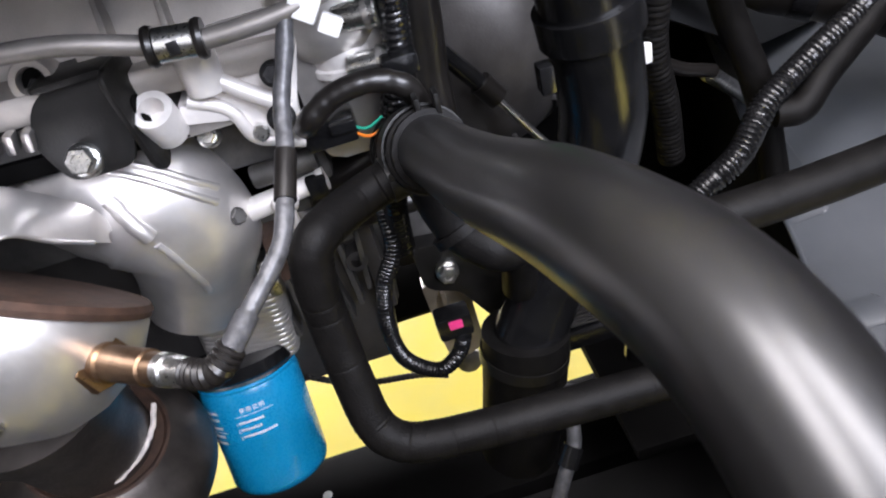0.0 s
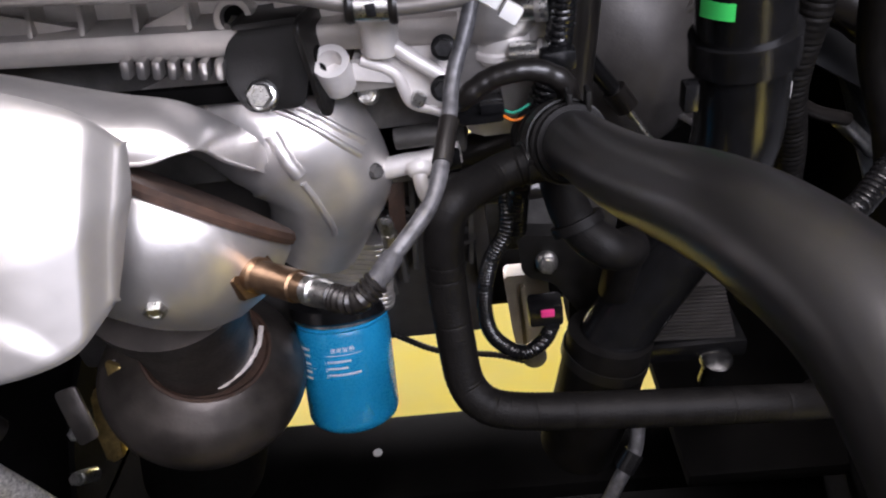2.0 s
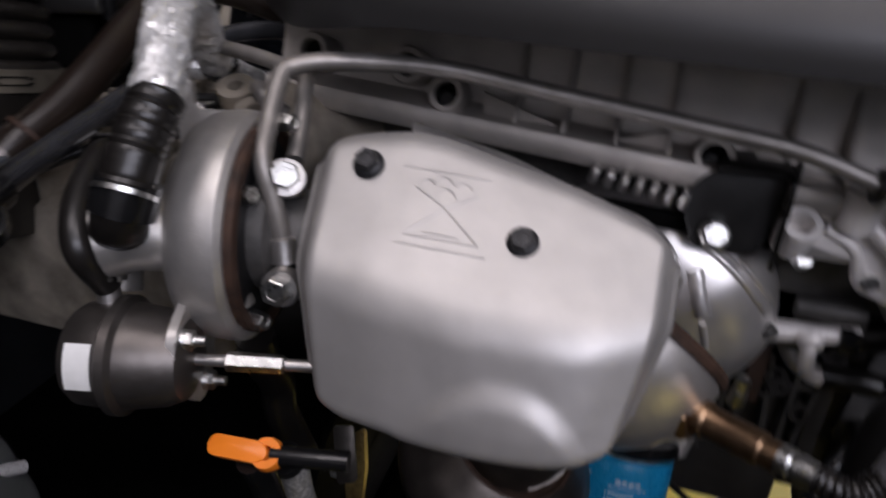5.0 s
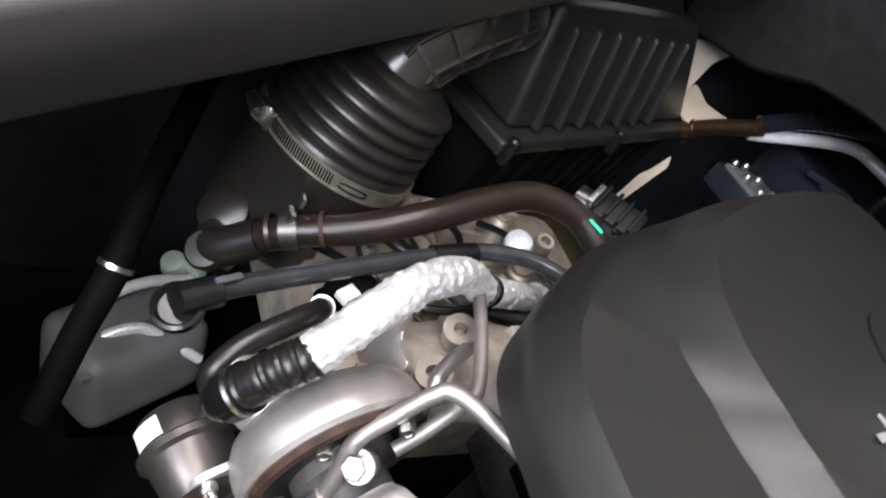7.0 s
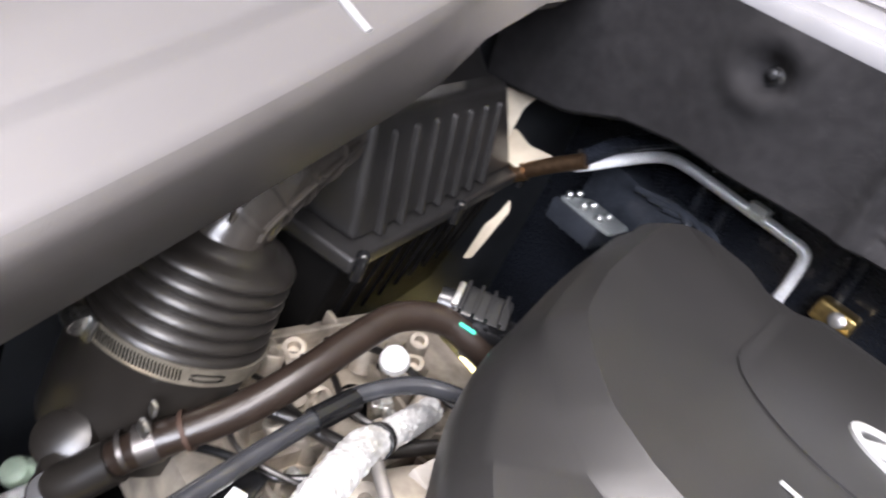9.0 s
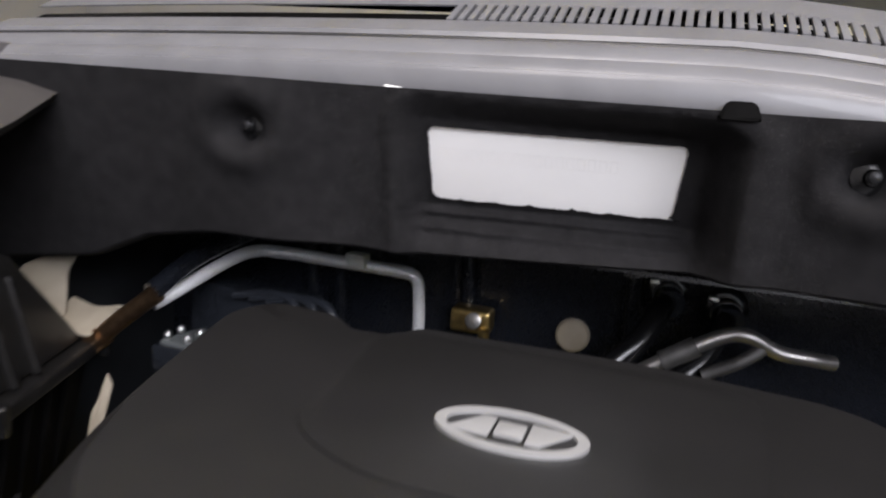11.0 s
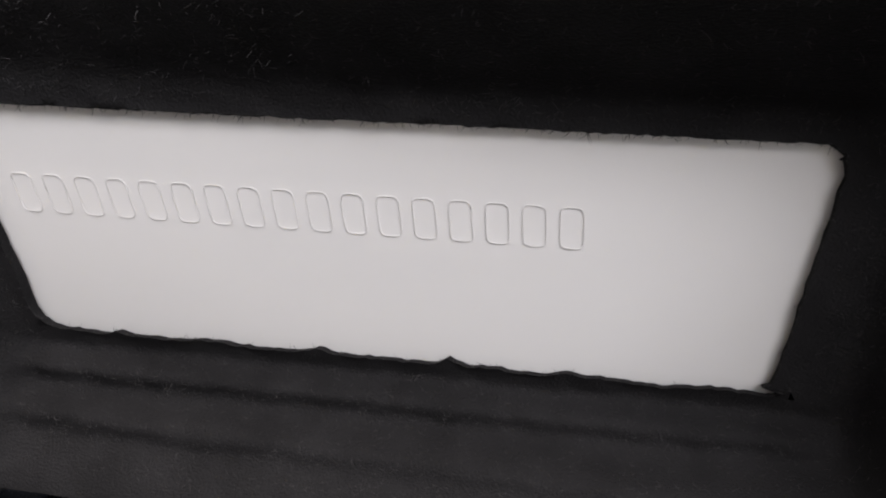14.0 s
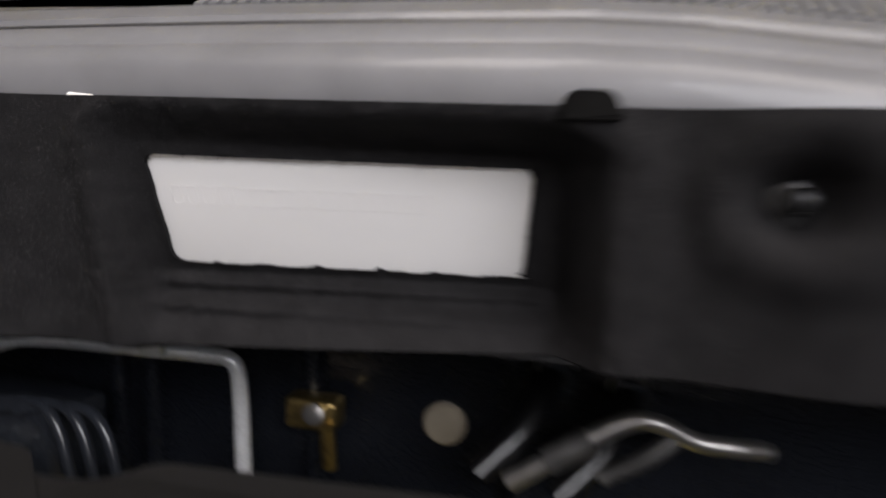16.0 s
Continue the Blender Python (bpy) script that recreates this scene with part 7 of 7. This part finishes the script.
# Unseen box in place of the car body; keeps the rear lamp out.
solid("body_light_block", block((0.08, 1.95, 0.82), (1.5, 2.3, 0.88), 0.03), M_DARK, (0.08, 1.95, 0.4), "added dark box for the unseen car body, blocks the rear lamp", "car body", kind="structure")
solid("wing_corner_block", block((-0.62, 0.43, 1.165), (0.05, 0.06, 0.04), 0.006), M_BODY, (-0.62, 0.43, 1.14), "grey painted corner where wing and cowl meet", "body panel", kind="structure")
solid("cowl_catch", slab(rounded([(-0.014, -0.006), (0.014, -0.006), (0.009, 0.006), (-0.009, 0.006)], 0.003), 0.012, (0.050, 0.3925, 1.168), frame_of((1, 0, 0), (0, -1, 0.1)), 0.002), M_DARK, (0.050, 0.3925, 1.162), "small black rubber catch on the cowl flange", "clip")

# lower bulkhead with pipes
t = thing("lower_bulkhead", (0, 0.7, 0.5), "dark blue-black painted lower bulkhead with swages", "body panel", kind="structure")
part("panel", slab([(-0.7, 0.45), (0.8, 0.45), (0.8, 1.06), (-0.7, 1.06)], 0.006, (0, 0.725, 0), frame_of((1, 0, 0), (0, -1, 0)), 0), M_DASH, t)
part("shelf", slab([(-0.7, 0.50), (0.8, 0.50), (0.8, 0.725), (-0.7, 0.725)], 0.004, (0, 0, 1.03), None, 0), M_DASH, t)
for x in (-0.42, -0.38, -0.2, 0.0):
    part("swage", tube([(x, 0.72, 0.72), (x, 0.715, 0.85), (x - 0.01, 0.719, 0.98)], 0.012, 12), M_DASH, t)
t = thing("bright_pipe", (-0.35, 0.64, 0.95), "bright silver bent pipe in front of the bulkhead", "pipe")
part("pipe", tube([(-0.495, 0.487, 0.925), (-0.485, 0.505, 0.934), (-0.4575, 0.560, 0.962), (-0.4400, 0.592, 0.9725), (-0.415, 0.612, 0.9715), (-0.34, 0.632, 0.9660), (-0.279, 0.650, 0.9605), (-0.2625, 0.653, 0.958), (-0.2545, 0.655, 0.949), (-0.2515, 0.656, 0.925), (-0.2500, 0.657, 0.89), (-0.249, 0.66, 0.82)], 0.0075, 18), M_PIPE, t)
part("clip", block((-0.325, 0.635, 0.970), (0.026, 0.018, 0.018), 0.003), M_WHITEPL, t)
t = thing("bulkhead_hose", (-0.45, 0.66, 0.97), "thick black hose behind the bright pipe", "hose")
part("hose", tube([(-0.480, 0.468, 0.946), (-0.470, 0.520, 0.972), (-0.450, 0.585, 0.992), (-0.425, 0.635, 1.002), (-0.39, 0.665, 1.002), (-0.345, 0.690, 0.994), (-0.31, 0.722, 0.98)], 0.0105, 22), M_DASH, t)
t = thing("brass_valve", (-0.17, 0.66, 0.9), "brass expansion valve fitting on the bulkhead", "valve")
part("body", block((-0.192, 0.690, 0.905), (0.050, 0.03, 0.030), 0.006, None, 3), M_BRASS, t)
part("stem", lathe([(0.007, -0.03), (0.007, 0.014), (0.004, 0.016)], (-0.172, 0.672, 0.886), (0, -0.2, 1), 18), M_BRASS, t)
part("cap", lathe([(0.010, 0), (0.010, 0.006), (0.008, 0.007)], (-0.186, 0.674, 0.908), (0, -1, 0.2), 20), M_STEEL, t)
t = thing("bulkhead_plug", (-0.062, 0.69, 0.895), "round grey rubber plug in the bulkhead", "plug")
part("disc", lathe([(0.021, 0), (0.021, 0.004), (0.018, 0.007), (0.012, 0.0075)], (-0.0721, 0.720, 0.8967), (0, -1, 0.05), 32), M_BEIGE, t)
for x, z in ((0.028, 0.975), (0.09, 0.965)):
    t = thing("heater_stub", (x, 0.67, z), "black heater pipe stub with bright collar", "pipe", "heater stubs")
    part("grommet", lathe([(0.024, 0), (0.024, 0.006), (0.018, 0.01), (0.014, 0.01)], (x, 0.695, z), (0, -1, 0.1), 28), M_PLASTIC, t)
    part("spigot", lathe([(0.0155, 0.008), (0.0155, 0.028), (0.0175, 0.030), (0.0175, 0.036), (0.0150, 0.038), (0.0, 0.038)], (x, 0.695, z), (0.1, -1, -0.25), 28), M_UNIT, t)
    part("collar", lathe([(0.0160, 0.012), (0.0166, 0.013), (0.0166, 0.019), (0.0160, 0.020)], (x, 0.695, z), (0.1, -1, -0.25), 28), M_ZINC, t)
    part("clip_tab", block((x - 0.014, 0.672, z + 0.012), (0.010, 0.012, 0.005), 0.001), M_ZINC, t)
    part("pipe", tube([(x, 0.668, z - 0.004), (x - 0.006, 0.645, z - 0.014), (x - 0.022, 0.62, z - 0.042), (x - 0.05, 0.60, z - 0.07)], 0.0125, 20), M_PLASTIC, t)
t = thing("fuel_line", (0.16, 0.64, 0.92), "dull metal bent line near the bulkhead", "pipe")
part("line", tube([(0.003, 0.600, 0.902), (0.049, 0.605, 0.934), (0.086, 0.610, 0.956), (0.109, 0.610, 0.959), (0.137, 0.615, 0.9465), (0.166, 0.620, 0.9435), (0.19, 0.63, 0.94)], 0.0075, 16), M_STEEL, t)
part("joint", tube([(0.030, 0.603, 0.921), (0.062, 0.607, 0.942)], 0.0105, 16, 4), M_DULLCAST, t)
part("branch", tube([(0.07, 0.60, 0.915), (0.105, 0.605, 0.935), (0.13, 0.615, 0.955)], 0.0065, 14), M_DULLCAST, t)
# black box and beige bracket at the left rear
t = thing("control_unit", (-0.45, 0.58, 0.85), "black control unit box with ribs", "control unit")
part("box", block((-0.44, 0.60, 0.88), (0.16, 0.06, 0.10), 0.006, Matrix.Rotation(radians(-12), 3, "Z")), M_UNIT, t)
for k in range(3):
    part("rib", tube([(-0.44 + 0.022 * k, 0.555, 0.928), (-0.385 + 0.022 * k, 0.555, 0.938), (-0.355 + 0.022 * k, 0.55, 0.925), (-0.335 + 0.022 * k, 0.545, 0.87)], 0.005, 10), M_UNIT, t)
part("plug", block((-0.465, 0.52, 0.862), (0.075, 0.055, 0.03), 0.004), M_UNIT, t)
part("terminal_plate", slab(rounded([(-0.042, -0.028), (0.042, -0.028), (0.036, 0.030), (-0.030, 0.030)], 0.006), 0.004, (-0.455, 0.525, 0.879), None, 0.001), M_TANK, t)
for k in range(6):
    part("pin", lathe([(0.0045, 0), (0.0045, 0.010), (0.002, 0.013)], (-0.492 + 0.026 * (k % 3), 0.508 + 0.022 * (k // 3), 0.879), (0.2, -0.4, 1), 14), M_ZINC, t)
t = thing("beige_bracket", (-0.58, 0.46, 0.9), "torn beige painted bracket behind the air box", "bracket")
part("upright", slab(rounded([(-0.03, -0.045), (0.012, -0.05), (0.014, 0.0), (0.046, 0.056), (0.036, 0.068), (0.004, 0.022), (-0.032, 0.004)], 0.006), 0.007, (-0.595, 0.455, 0.955), frame_of((0.8, 0.6, 0), (0.5, -0.8, 0.2)), 0.001), M_BEIGE, t)
part("foot", slab(rounded([(-0.035, -0.02), (0.0, -0.032), (0.034, -0.012), (0.036, 0.006), (0.0, 0.004), (-0.03, 0.018)], 0.006), 0.005, (-0.555, 0.47, 0.912), frame_of((0.9, 0.4, 0), (0.2, -0.7, 0.7)), 0.001), M_BEIGE, t)
part("lower_strap", slab(rounded([(-0.010, -0.055), (0.000, -0.048), (0.006, -0.01), (0.012, 0.030), (0.005, 0.044), (-0.001, 0.015), (-0.007, 0.0)], 0.003), 0.005, (-0.545, 0.46, 0.80), frame_of((0.9, 0.4, 0), (0.4, -0.8, 0.3)), 0.001), M_BEIGE, t)
t = thing("strut_rod", (-0.52, 0.49, 0.88), "brown metal rod between bracket and bulkhead", "rod")
part("rod", tube([(-0.545, 0.462, 0.885), (-0.515, 0.465, 0.912), (-0.475, 0.47, 0.945)], 0.0100, 18), M_BRONZE, t)
part("socket", tube([(-0.552, 0.46, 0.879), (-0.538, 0.463, 0.891)], 0.0125, 18, 4), M_BRONZE, t)
solid("left_inner_wing", slab([(-0.6, 0.35), (0.75, 0.35), (0.75, 1.15), (-0.6, 0.80)], 0.006, (-0.66, 0, 0), frame_of((0, 1, 0), (1, 0, 0)), 0), M_TOWER, (-0.70, 0, 0.35), "dark inner wing panel", "body panel", kind="structure")
t = thing("coolant_tank", (-0.45, -0.10, 0.46), "pale grey-green pressed case with bright pipes on top", "case")
TANK_TURN = Matrix.Rotation(radians(28), 3, "Z") @ Matrix.Rotation(radians(-12), 3, "Y")
part("case", block((-0.448, -0.112, 0.530), (0.095, 0.13, 0.09), 0.024, TANK_TURN, 4), M_TANK, t)
part("stand", block((-0.450, -0.112, 0.450), (0.05, 0.07, 0.11), 0.006), M_DARK, t, "dark bracket under the case")
for k in range(2):
    part("swage", block(Vector((-0.455 + 0.035 * k, -0.102, 0.572 - 0.006 * k)), (0.010, 0.13, 0.010), 0.004, TANK_TURN), M_TANK, t)
part("pipe", tube([(-0.462, -0.150, 0.575), (-0.474, -0.130, 0.586), (-0.487, -0.098, 0.590), (-0.498, -0.060, 0.585)], 0.0055, 14), M_PIPE, t)
part("pipe", tube([(-0.425, -0.155, 0.555), (-0.432, -0.138, 0.574), (-0.436, -0.110, 0.582), (-0.430, -0.080, 0.568), (-0.425, -0.05, 0.55)], 0.0055, 14), M_PIPE, t)
part("valve", lathe([(0.0, -0.01), (0.012, -0.01), (0.015, 0.004), (0.012, 0.014), (0.006, 0.018), (0.0, 0.018)], (-0.522, -0.070, 0.575), (0.2, -0.5, 0.8), 14), M_MINT, t, "pale green plastic fitting")
part("valve_arm", block((-0.510, -0.058, 0.590), (0.030, 0.012, 0.010), 0.003, TANK_TURN), M_MINT, t)
# Tray and upright sheet sized to keep yellow floor light off the air box.
solid("wing_liner_tray", slab([(-0.66, -0.42), (-0.24, -0.42), (-0.24, 0.72), (-0.66, 0.72)], 0.008, (0, 0, 0.40), None, 0.001), M_DARK, (-0.45, 0.1, 0.39), "dark tray below the left of the bay, widened to stop floor light", "body panel", kind="structure")
solid("floor_light_stop", slab([(-0.42, 0.19), (0.72, 0.19), (0.72, 0.60), (0.30, 0.60), (0.10, 0.50), (0.02, 0.404), (-0.42, 0.404)], 0.006, (-0.243, 0, 0), frame_of((0, 1, 0), (1, 0, 0)), 0.001), M_DARK, (-0.243, 0.1, 0.19), "added dark upright sheet that stops floor light", "body panel", kind="structure")
t = thing("side_hose", (-0.27, -0.185, 0.75), "long black hose with a bright clip along the wing", "hose")
part("hose", tube([(-0.60, -0.06, 0.85), (-0.50, -0.11, 0.82), (-0.41, -0.148, 0.785), (-0.358, -0.1666, 0.752), (-0.33, -0.183, 0.715), (-0.30, -0.20, 0.66)], 0.0105, 20), M_DARK, t)
part("clip", lathe([(0.0122, -0.0018), (0.0122, 0.0018)], (-0.358, -0.1666, 0.752), (-0.6, 0.3, 0.75), 20), M_ZINC, t)
